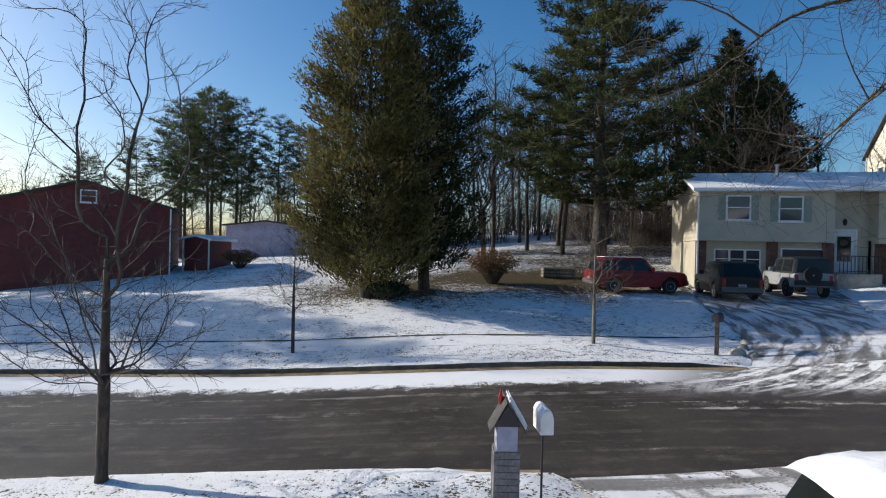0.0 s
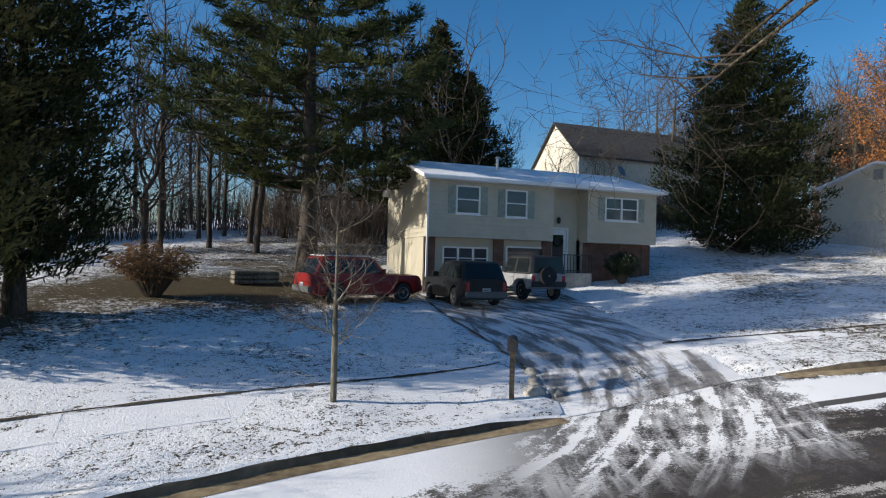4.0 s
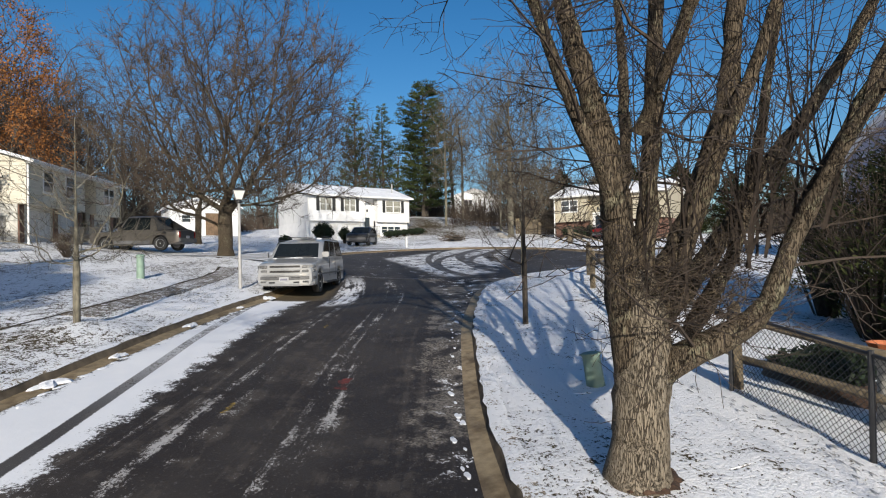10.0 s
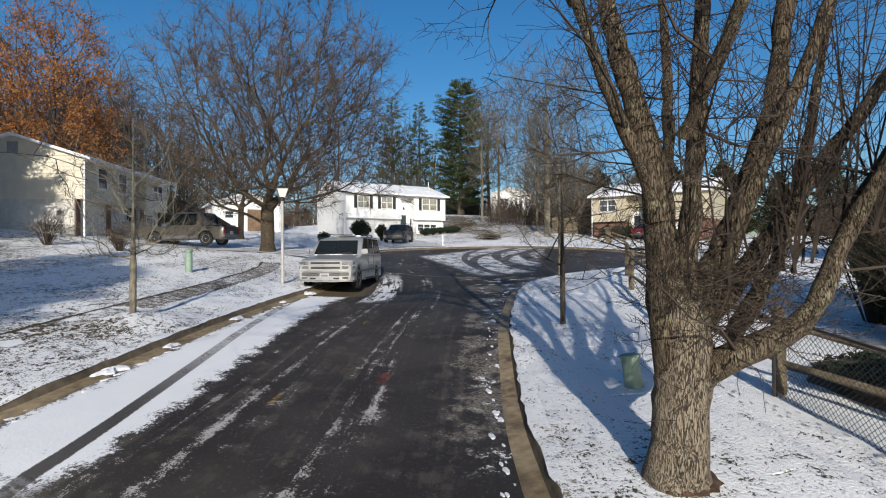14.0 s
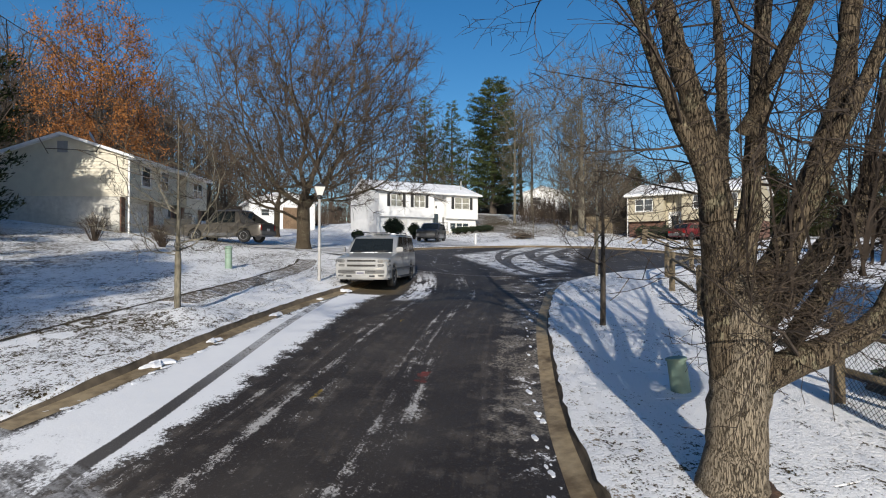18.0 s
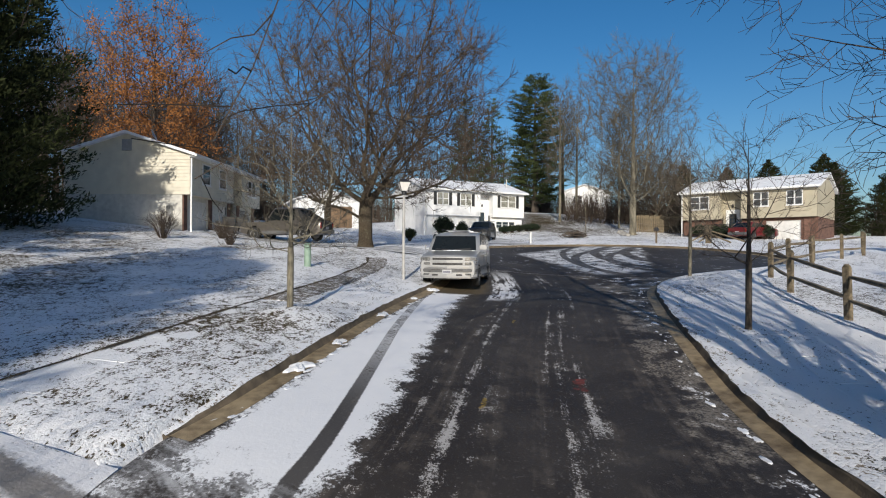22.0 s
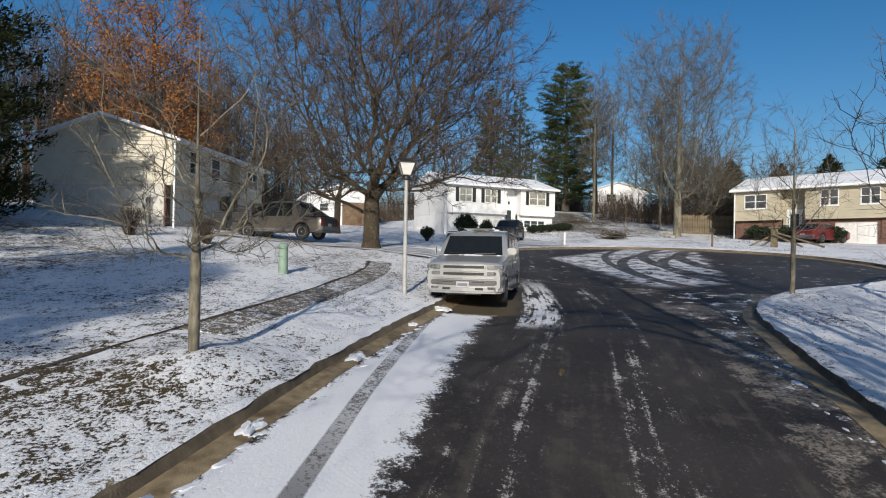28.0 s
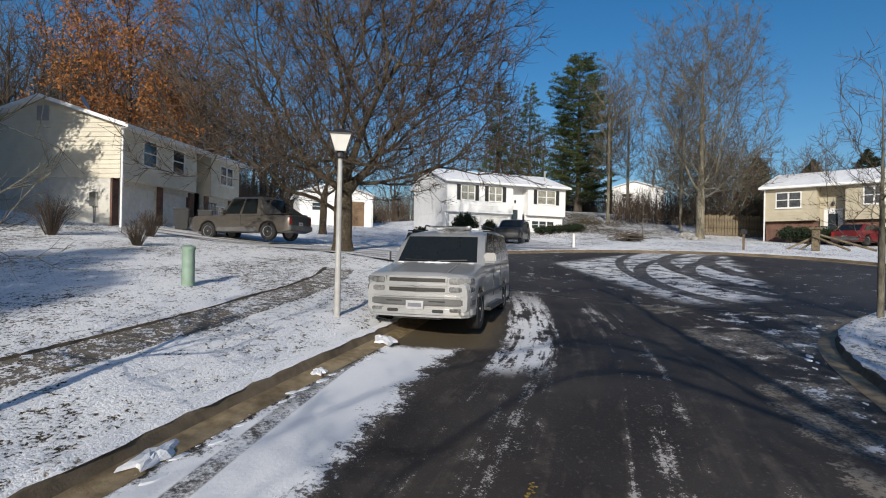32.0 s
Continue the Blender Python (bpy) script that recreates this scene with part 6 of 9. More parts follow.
def walkway(name, line, width, label, bare, soil=()):
    """Concrete slabs in a row along a line. soil: the sides on which a strip of dark turf shows at the slabs' edge."""
    holder = tagged(new(name), label, "pavement", "", "structure")
    pts = resample(line, int(sum(math.dist(a, b) for a, b in zip(line, line[1:])) / 1.25) + 1)
    for a, b in zip(pts, pts[1:]):
        d = Vector((b[0] - a[0], b[1] - a[1], 0))
        L = d.length - 0.015
        d.normalize()
        nr = Vector((-d.y, d.x, 0)) * width / 2
        vs = []
        for z in (-0.06, 0.032 if bare(a) else 0.016):
            for p, s in ((a, 1), ((a[0] + d.x * L, a[1] + d.y * L), 1), ((a[0] + d.x * L, a[1] + d.y * L), -1), (a, -1)):
                x, y = p[0] + nr.x * s, p[1] + nr.y * s
                vs.append((x, y, H(x, y) + KERB_H + z))
        part("slab", Build().add(vs, [(3, 2, 1, 0), (4, 5, 6, 7), (0, 1, 5, 4), (1, 2, 6, 5), (2, 3, 7, 6), (3, 0, 4, 7)]), M["walk_bare"] if bare(a) else M["walk_snow"], holder)
    r2 = random.Random(len(line))
    for side_ in soil:
        fine_l = resample(line, int(sum(math.dist(a, b) for a, b in zip(line, line[1:])) / 0.16) + 1)
        run = []
        for i in range(len(fine_l)):
            a, b = fine_l[max(i - 1, 0)], fine_l[min(i + 1, len(fine_l) - 1)]
            d = Vector((b[0] - a[0], b[1] - a[1], 0)).normalized()
            nr = Vector((-d.y, d.x, 0)) * side_
            w = max(0.0, 0.035 + 0.05 * math.sin(i * 0.31) * math.sin(i * 0.083 + 1) + r2.gauss(0, 0.022)) * (1.3 if side_ > 0 else 0.8)
            for o, z in ((width / 2 - 0.01 - w * 0.3, 0.034), (width / 2 + 0.02 + w * 0.5, 0.046), (width / 2 + 0.02 + w, 0.02)):
                x, y = fine_l[i][0] + nr.x * o, fine_l[i][1] + nr.y * o
                run.append((x, y, H(x, y) + KERB_H + z))
        k = len(fine_l)
        part("turf_edge", Build().add(run, [(i * 3 + j, i * 3 + j + 1, i * 3 + j + 4, i * 3 + j + 3) for i in range(k - 1) for j in range(2)]), M["soil"], holder, "dark strip of bare turf")


M["soil"] = mat("wet_turf", (0.07, 0.052, 0.03), 0.95, var=0.4, scale=14, bump=0.8, bscale=30, col2=(0.025, 0.02, 0.012))
M["walk_snow"] = snow_ground("snowy_walk", 0.95, (0.2, 0.17, 0.13), (0.12, 0.1, 0.08))
walkway("pavement_west", smooth_line([(-60, 16.9), (-20, 18.0), (-8.3, 18.3), (-1.2, 18.35), (3.7, 18.0), (9.4, 17.7)]), 1.2, "snow-covered concrete pavement along the street", lambda p: False, (1,))
walkway("pavement_north", smooth_line([(13.2, 16.3), (14.4, 15.6), (15.7, 14.85), (17.2, 14.1), (18.8, 13.35), (19.9, 12.8), (21.4, 12.05), (22.9, 11.3), (24.4, 10.65), (26.0, 10.1), (27.1, 9.75), (29.4, 9.2), (31.0, 9.0)]), 0.8, "concrete pavement, partly cleared of snow, with bare soil along its edges", lambda p: p[0] > 19.0, (1,))
walkway("pavement_south", smooth_line([(7.6, 4.9), (10.4, 5.0), (13, 4.0), (16, 2.3), (19, 0.4), (21.3, -1.6), (22.6, -4.4), (24.0, -8.0)]), 1.1, "snow-covered pavement curving past the maple", lambda p: False)

# ---- houses ----
a1 = -14
hm = pose(13.21, 28.84, 1.82, 0, 0, a1)
# the second low window's dark glass stands in for a brown door with reflections
house_1 = split_house("house", hm, "cream split-level house with grey-green shutters and a snowy roof", 12.0, 7.6, M["cream"], M["cream"], M["roof_snow"],
    [(1.9, 3.45, 1.15, 1.28, 1), (4.27, 3.4, 1.1, 1.28, 1), (9.95, 3.5, 1.9, 1.15, 2)], 7.0, [], 2.4, 2.65, 0.45, 0.3, recess=(6.2, 8.05), low_wins=[(2.0, 0.95, 2.2, 1.05, 3), (5.0, 0.1, 2.0, 2.0, 1)])
for x in (0.02, 3.35, 5.85, 8.1, 11.45):
    part("brick_pier", Build().box(x, -0.1, -0.6, x + 0.5, -0.005, 2.39), M["brick"], house_1)
part("lower_facing", Build().box(8.62, -0.07, -0.6, 11.44, -0.006, 2.38), M["brick"], house_1, "dark brick facing of the lower storey")
part("chimney_pipe", Build().lathe([(0.09, 0), (0.09, 0.5), (0.14, 0.52), (0.14, 0.6)], 10, pose(4.5, 2.4, 6.1)), M["metal"], house_1)
part("wreath", Build().tube([(7.0 + 0.24 * math.cos(k * 0.524), 0.44, 2.45 + 0.24 * math.sin(k * 0.524)) for k in range(13)], 0.06, 6), M["hedge"], house_1, "evergreen door wreath")
house_2 = split_house("house", pose(40.42, 19.03, 4.05, 0, 0, -15.5), "pale cream split-level house with a snowy roof above its driveway", 10.9, 6.9, M["cream2"], M["block"], M["roof_snow"],
    [(2.0, 3.0, 1.1, 1.25, 1), (4.3, 3.0, 1.1, 1.25, 1), (9.3, 3.0, 1.6, 1.15, 2)], 6.7, [(0.75, 3.2, 2.0), (3.7, 6.0, 2.0)], 2.25, 2.3, 0.45, 0.32, recess=(6.0, 7.5), low_wins=[(9.2, 1.2, 1.5, 0.6, 2)], shutters=False)
for x in (0.02, 3.25, 6.05, 7.6, 10.4):
    part("brick_pier", Build().box(x, -0.08, -0.6, x + 0.42, -0.005, 2.24), M["brick"], house_2)
part("vent", Build().box(-0.06, 2.93, 4.75, -0.02, 3.5, 5.4), M["paint_silver"], house_2)
part("meter_box", Build().box(-0.16, 0.55, 1.0, -0.005, 0.85, 1.6).box(-0.1, 0.65, -0.2, -0.03, 0.7, 1.0), M["metal"], house_2)
part("satellite_dish", Build().lathe([(0.02, 0), (0.2, 0.03), (0.36, 0.1), (0.35, 0.11)], 14, pose(1.5, 2.6, 5.95, 65, 0, 20)), M["metal"], house_2)
house_3 = split_house("house", pose(59.5, 0.95, 4.5, 0, 0, -77.5), "white split-level house with black shutters on the turning circle", 11.6, 7.8, M["white_siding"], M["white_siding"], M["roof_snow"],
    [(1.9, 3.25, 1.3, 1.3, 2), (4.5, 3.25, 1.3, 1.3, 2), (9.6, 3.25, 1.9, 1.3, 2)], 6.9, [(0.9, 3.3, 2.0), (3.8, 6.0, 2.0)], 2.25, 2.6, 0.4, 0.33, recess=(6.2, 7.7), low_wins=[(9.5, 1.1, 2.4, 0.75, 3)], shut_mat=M["shutter_black"], pane_mat=M["glass_pale"])
part("vent_pipe", Build().lathe([(0.07, 0), (0.07, 1.2)], 8, pose(10.6, 1.5, 5.4)), M["metal"], house_3)
house_4 = split_house("house", pose(52.0, -22.9, 3.95, 0, 0, -147.6), "yellow split-level house with a snowy roof and a hedge", 10.8, 7.4, M["yellow"], M["brick"], M["roof_snow"],
    [(1.6, 3.2, 1.7, 1.2, 2), (6.7, 3.25, 1.2, 1.25, 2), (9.2, 3.25, 1.2, 1.25, 2)], 4.2, [(7.0, 9.6, 2.0)], 2.25, 2.55, 0.4, 0.33, recess=(3.4, 5.1), shutters=False, pane_mat=M["glass_grey"])
part("brick_pier", Build().box(9.8, -0.08, -0.5, 10.7, -0.005, 2.2), M["brick"], house_4)


def gable_house(name, m, label, L, D, hgt, slope, wall, roof, category="house", door=None, wins=(), group="houses beyond"):
    """A plain gabled building: the gable faces -y, its left corner at the origin."""
    t = thing(name, m, label, category, group)
    b = Build()
    holes = [(w[0] - w[2] / 2, w[0] + w[2] / 2, w[1], w[1] + w[3]) for w in wins if w[1] + w[3] < hgt]
    if door:
        holes.append((door[0], door[1], 0, door[2]))
    wall_holes(b, 0, L, -1.2, hgt, 0, 0.2, holes)
    b.box(0, 0.2, -1.2, 0.2, D, hgt).box(L - 0.2, 0.2, -1.2, L, D, hgt).box(0.2, D - 0.2, -1.2, L - 0.2, D, hgt)
    for y in (0.0, D - 0.2):
        b.prism([(0, hgt), (L, hgt), (L / 2, hgt + L / 2 * slope)], 1, y, y + 0.2)
    part("wall", b, wall, t)
    sd = Build()
    siding(sd, 0, L, -0.2, hgt, 0, holes)
    z = hgt
    while z < hgt + L / 2 * slope - 0.1:
        i = (z - hgt) / slope
        i2 = (z + 0.2 - hgt) / slope
        sd.add([(i, -0.018, z), (L - i, -0.018, z), (L - i2, -0.003, z + 0.2), (i2, -0.003, z + 0.2)], [(0, 1, 2, 3)])
        z += 0.2
    part("siding", sd, wall, t)
    rf = Build()
    o = 0.35
    for s in (0, 1):
        xe, xm = (-o, L / 2) if s == 0 else (L + o, L / 2)
        p = [(xe, -o, hgt - o * slope), (xe, D + o, hgt - o * slope), (xm, D + o, hgt + L / 2 * slope), (xm, -o, hgt + L / 2 * slope)]
        q = [(x, y, zz + 0.15) for x, y, zz in p]
        rf.add(p + q, [(0, 1, 2, 3), (4, 7, 6, 5), (0, 4, 5, 1), (1, 5, 6, 2), (2, 6, 7, 3), (3, 7, 4, 0)])
    part("roof", rf, roof, t)
    for s in (-0.1, L + 0.02):
        part("downspout", Build().box(s, -0.12, 0, s + 0.08, -0.03, hgt), M["white_trim"], t)
    if door:
        d = part("garage_door", Build().box(door[0], 0.08, 0, door[1], 0.14, door[2]), M["barn_door"], t)
        k = door[0]
        while k < door[1] - 0.1:
            part("board", Build().box(k + 0.01, 0.05, 0.03, k + 0.2, 0.078, door[2] - 0.03), M["barn_door"], d)
            k += 0.22
    for w in wins:
        window(t, w[0], w[1], w[2], w[3], pose(0, 0, 0), False, w[4])
    return t


def on_ground(x, y, rz=0, up=0.0):
    return pose(x, y, H(x, y) + KERB_H + up, 0, 0, rz)


gable_house("house", pose(-26.4, 32.0, 1.0, 0, 0, 22), "red clapboard house with its gable to the street, in shade", 9.4, 9, 4.6, 0.3, M["red_siding"], M["roof_dark"], wins=[(4.9, 4.75, 0.9, 0.8, 1)])
gable_house("shed", pose(-17.6, 37.5, 1.1, 0, 0, 2), "low red lean-to beside the red house", 1.6, 4.5, 2.6, 0.25, M["red_siding"], M["roof_snow"], "shed", group="")
gable_house("shed", pose(-20.5, 52, 1.6, 0, 0, 2), "lavender-grey shed with a low roof behind the red house", 7.5, 6, 3.6, 0.12, M["lavender"], M["roof_dark"], "shed", group="")
gable_house("garage", pose(65.5, 13.2, 5.6, 0, 0, -80), "small white detached garage with a brown wooden door", 6.6, 7, 2.9, 0.32, M["white_siding"], M["roof_snow"], "garage", (3.3, 5.9, 2.3), [(1.5, 1.3, 0.9, 0.8, 1)], group="")
gable_house("house", pose(41.0, 53.4, 7.2, 0, 0, -104), "tall pale house on the hill behind the trees", 9, 15, 6.2, 0.85, M["cream2"], M["roof_dark"], wins=[(2.5, 3.6, 1.0, 1.3, 1), (6.5, 3.6, 1.0, 1.3, 1)])
gable_house("house", pose(89.2, -27.8, 9.8, 0, 0, -118), "pale house far behind bare trees", 8, 9, 3.0, 0.3, M["white_siding"], M["roof_snow"], wins=[(3, 1.3, 1.4, 1.2, 2)])
# a pale house; the darker lavender wall colour holds the shade it stands in
gable_house("house", pose(22.0, -19.0, 1.5, 0, 0, 150), "pale two-storey house behind the evergreens, its shade in the wall colour", 9, 10, 6.0, 0.45, M["lavender"], M["roof_snow"], wins=[(2.5, 3.8, 1.1, 1.3, 1), (5.0, 3.8, 1.1, 1.3, 1)])

# ---- vehicles ----
suv_at = on_ground(26.36, 6.5, 156.5, -KERB_H - 0.03)
suv = vehicle("suv", suv_at, "large silver-white SUV parked at the kerb, snow on its roof", M["paint_white"], 5.5, 1.92, 0.28, 1.2, 1.94, 1.04, 1.42, 0.7, -2.3, -2.58, 0.38, (1.74, -1.6), brow=0.14, panes=((0.03, 0.28), (0.32, 0.57), (0.61, 0.97)), rack=True, front="own", narrow=0.07, tumble=0.97)
part("hood_crease", Build().tube([(1.5, -0.5, 1.222), (2.2, -0.52, 1.145), (2.62, -0.5, 1.06)], 0.007, 5).tube([(1.5, 0.5, 1.222), (2.2, 0.52, 1.145), (2.62, 0.5, 1.06)], 0.007, 5), M["paint_white"], suv, smooth=True)
part("grille_surround", Build().prism([(2.5, -0.56), (2.74, -0.56), (2.77, 0), (2.74, 0.56), (2.5, 0.56)], 2, 0.7, 1.0), M["paint_white"], suv, bevel=0.03)
for z0, z1 in ((0.9, 0.965), (0.735, 0.8)):
    sl = part("grille_slot", Build().prism([(2.6, -0.5), (2.753, -0.5), (2.783, 0), (2.753, 0.5), (2.6, 0.5)], 2, z0, z1), M["black_plastic"], suv)
    for k in range(1):
        zz = z0 + 0.028
        part("slat", Build().prism([(2.7, -0.49), (2.757, -0.49), (2.788, 0), (2.757, 0.49), (2.7, 0.49)], 2, zz, zz + 0.008), M["grille_mesh"], sl)
part("grille_bar", Build().prism([(2.6, -0.55), (2.768, -0.55), (2.8, 0), (2.768, 0.55), (2.6, 0.55)], 2, 0.812, 0.888), M["paint_white"], suv, bevel=0.02)
part("badge", Build().box(2.795, -0.11, 0.835, 2.812, 0.11, 0.862).box(2.795, -0.05, 0.82, 2.81, 0.05, 0.877), M["alloy"], suv, "plain metal badge", bevel=0.006)
CURVE = [(2.35, -0.965), (2.62, -0.945), (2.76, -0.8), (2.82, -0.5), (2.85, 0), (2.82, 0.5), (2.76, 0.8), (2.62, 0.945), (2.35, 0.965)]
out_by = lambda o: [(x + o, y * (1 + o * 0.3)) for x, y in CURVE]
part("bumper_top", Build().prism(out_by(0.0), 2, 0.62, 0.7), M["paint_white"], suv, bevel=0.03)
# chrome band; the dark ground it mirrors is put into its grey
part("bumper_band", Build().prism(out_by(0.002), 2, 0.5, 0.618), M["bumper_grey"], suv, "grey middle band of the bumper", bevel=0.015)
part("lower_bumper", Build().prism(out_by(0.01), 2, 0.3, 0.498), M["paint_white"], suv, bevel=0.05)
part("air_intake", Build().box(2.5, -0.42, 0.262, 2.72, 0.42, 0.3), M["black_plastic"], suv)
pl = part("number_plate", Build().box(2.862, -0.155, 0.44, 2.876, 0.155, 0.585), M["plate"], suv)
part("plate_bar", Build().box(2.877, -0.12, 0.48, 2.88, 0.12, 0.545), M["plate_bar"], pl)
for s in (-1, 1):
    part("lamp_housing", Build().prism([(2.45, s * 0.56), (2.768, s * 0.56), (2.752, s * 0.75), (2.66, s * 0.915), (2.45, s * 0.94)][::s], 2, 0.725, 0.985), M["paint_white"], suv)
    part("headlight", Build().prism([(2.45, s * 0.575), (2.785, s * 0.575), (2.77, s * 0.755), (2.68, s * 0.925), (2.45, s * 0.958)][::s], 2, 0.868, 0.98), M["lamp_lens"], suv, bevel=0.015)
    part("turn_signal", Build().prism([(2.45, s * 0.575), (2.785, s * 0.575), (2.77, s * 0.755), (2.68, s * 0.93), (2.45, s * 0.962)][::s], 2, 0.735, 0.825), M["lamp_lens"], suv, bevel=0.012)
    part("bumper_slot", Build().box(2.78, s * 0.36 - 0.16, 0.565, 2.838, s * 0.36 + 0.16, 0.585), M["black_plastic"], suv)
    part("fog_lamp", Build().box(2.7, s * 0.69 - 0.1, 0.4, 2.818, s * 0.69 + 0.1, 0.46), M["lamp_lens"], suv, bevel=0.01)
    part("tow_hook", Build().box(2.7, s * 0.4 - 0.1, 0.385, 2.858, s * 0.4 + 0.1, 0.44), M["black_plastic"], suv, bevel=0.01)
    part("running_board", Build().box(-0.95, s * 0.98 - 0.08, 0.3, 1.2, s * 0.98 + 0.08, 0.36), M["black_plastic"], suv, bevel=0.015)
    part("wiper", Build().tube([(1.52, s * 0.05, 1.25), (1.47, s * 0.62, 1.27)], 0.012, 5), M["black_plastic"], suv)
    part("side_trim", Build().box(-2.3, s * 0.965 - 0.012, 0.62, 2.1, s * 0.965 + 0.012, 0.68), M["bumper_grey"], suv, "grey rubbing strip")
    part("roof_gutter", Build().tube([(0.75, s * 0.8, 1.86), (-0.6, s * 0.83, 1.9), (-2.2, s * 0.82, 1.88)], 0.014, 5), M["black_plastic"], suv)
part("sunroof", Build().box(-0.1, -0.4, 1.965, 0.45, 0.4, 1.978), M["car_glass"], suv, bevel=0.01)
for k, (y, r) in enumerate(((-0.72, 0.018), (-0.3, 0.02), (-0.12, 0.035), (0.05, 0.04), (0.2, 0.03), (0.7, 0.015))):
    part("screen_snow", Build().lathe([(r * 0.1, -r), (r * 1.5, -r), (r * 1.2, r * 0.4), (r * 0.3, r)], 7, pose(1.53 - 0.12 * abs(y), y, 1.215, 0, 0, 0) @ Matrix.Diagonal((0.7, 2.6, 0.5, 1))), M["snow"], suv, smooth=True)
rs = Build()
for k in range(9):
    rs.box(-2.0 + 0.27 * k, -0.5 + 0.07 * ((k * 7) % 5), 1.94, -1.8 + 0.27 * k, 0.45 - 0.05 * ((k * 3) % 4), 1.98)
part("roof_snow", rs, M["snow"], suv, bevel=0.015)

vehicle("suv", on_ground(13.25, 25.75, 80, 0.02), "dark grey compact SUV parked on the driveway", M["paint_dark"], 4.4, 1.78, 0.25, 1.0, 1.66, 0.98, 0.75, 0.1, -1.75, -2.1, 0.34, (1.35, -1.28))
jeep = vehicle("jeep", on_ground(16.5, 25.75, 78, 0.02), "silver off-roader with a black soft top and a spare wheel", M["paint_silver"], 3.9, 1.66, 0.45, 1.08, 1.78, 1.08, 0.6, 0.35, -1.85, -1.92, 0.38, (1.25, -1.15), two_tone=M["black_plastic"], panes=((0.05, 0.42), (0.5, 0.95)))
sp = Build().lathe([(0.22, -0.1), (0.34, -0.1), (0.37, -0.05), (0.37, 0.05), (0.34, 0.1), (0.22, 0.1)], 22, pose(-2.07, 0.1, 1.0, 0, 90, 0))
part("spare_wheel", sp, M["rubber"], jeep, smooth=True)
part("spare_rim", Build().lathe([(0.22, 0.06), (0.2, 0.09), (0.06, 0.07), (0.03, 0.11), (0.01, 0.11)], 16, pose(-2.07, 0.1, 1.0, 0, -90, 0)), M["alloy"], jeep)
vehicle("suv", on_ground(9.4, 26.9, 3, 0.02), "red SUV parked beside the driveway, snow on its roof", M["paint_red"], 4.5, 1.78, 0.28, 1.02, 1.65, 1.0, 0.75, 0.2, -1.85, -2.15, 0.35, (1.4, -1.3), snow=0.03)
pick = vehicle("pickup_truck", on_ground(41.3, 13.3, 62, 0.02), "pewter crew-cab pickup truck with an open bed", M["paint_tan"], 5.35, 1.9, 0.36, 1.14, 1.97, 1.1, 1.0, 0.42, -1.3, -1.42, 0.4, (1.65, -1.6), deck=1.14, panes=((0.03, 0.42), (0.48, 0.86)))
for s in (-1, 1):
    part("sail_panel", Build().prism([(-1.45, 1.14), (-1.2, 1.86), (-2.35, 1.18)], 1, s * 0.84 - 0.05, s * 0.84 + 0.05), M["black_plastic"], pick)
part("bed_cover", Build().box(-2.55, -0.8, 1.165, -1.5, 0.8, 1.22), M["black_plastic"], pick, "black ribbed bed cover", bevel=0.02)
part("tailgate", Build().box(-2.7, -0.68, 0.66, -2.655, 0.68, 1.1), M["paint_grey"], pick, "dark tailgate", bevel=0.01)
for s in (-1, 1):
    part("cladding", Build().box(-1.0, s * 0.955 - 0.015, 0.4, 1.1, s * 0.955 + 0.015, 0.58), M["bumper_grey"], pick, bevel=0.01)
vehicle("car", on_ground(50.5, -2.2, 152, 0.02), "dark compact SUV parked before the white house", M["paint_grey"], 4.4, 1.78, 0.25, 0.98, 1.58, 0.96, 0.85, 0.1, -1.7, -2.05, 0.34, (1.35, -1.28))
vehicle("car", on_ground(45.4, -24.7, -75, 0.02), "red car parked before the yellow house", M["paint_maroon"], 4.5, 1.75, 0.22, 0.92, 1.42, 0.9, 0.75, -0.1, -1.3, -2.0, 0.32, (1.35, -1.3))
vehicle("car", on_ground(31, -32, -150, 0.02), "white SUV parked far off beside the hedge", M["paint_white"], 4.7, 1.85, 0.28, 1.05, 1.7, 1.02, 0.85, 0.3, -1.9, -2.2, 0.36, (1.45, -1.4))
blue = vehicle("car", on_ground(4.82, 3.6, -6, -0.06), "blue car with a thick cap of snow on its roof", M["paint_blue"], 4.3, 1.76, 0.22, 0.92, 1.46, 0.9, 0.75, 0.1, -1.85, -2.1, 0.32, (1.35, -1.3))


def snow_dome(x0, x1, w, z, thick):
    """A soft cap of snow over a roof: thick in the middle, rounded off towards its rim."""
    r2, b, nx_, ny_ = random.Random(12), Build(), 26, 18
    vs = []
    for i in range(nx_ + 1):
        for j in range(ny_ + 1):
            u, v = 2 * i / nx_ - 1, 2 * j / ny_ - 1
            k = max(0.0, 1 - abs(u) ** 3.5) ** 0.5 * max(0.0, 1 - abs(v) ** 3.0) ** 0.5
            y = v * w * (1 - 0.12 * max(0, u) ** 2)
            vs.append(((x0 + x1) / 2 + u * (x1 - x0) / 2, y, z - 0.11 * abs(v) ** 4 - 0.1 * abs(u) ** 5 + thick * k + r2.gauss(0, 0.004) + 0.012 * math.sin(9 * v + 2 * u) * k))
    fs = [(i * (ny_ + 1) + j, (i + 1) * (ny_ + 1) + j, (i + 1) * (ny_ + 1) + j + 1, i * (ny_ + 1) + j + 1) for i in range(nx_) for j in range(ny_)]
    return b.add(vs, fs)


part("roof_snow", snow_dome(-2.05, 0.42, 0.82, 1.44, 0.13), M["snow"], blue, "thick rounded cap of snow", smooth=True)
part("hood_snow", snow_dome(0.85, 2.05, 0.7, 0.95, 0.07), M["snow"], blue, "snow on the bonnet", smooth=True)

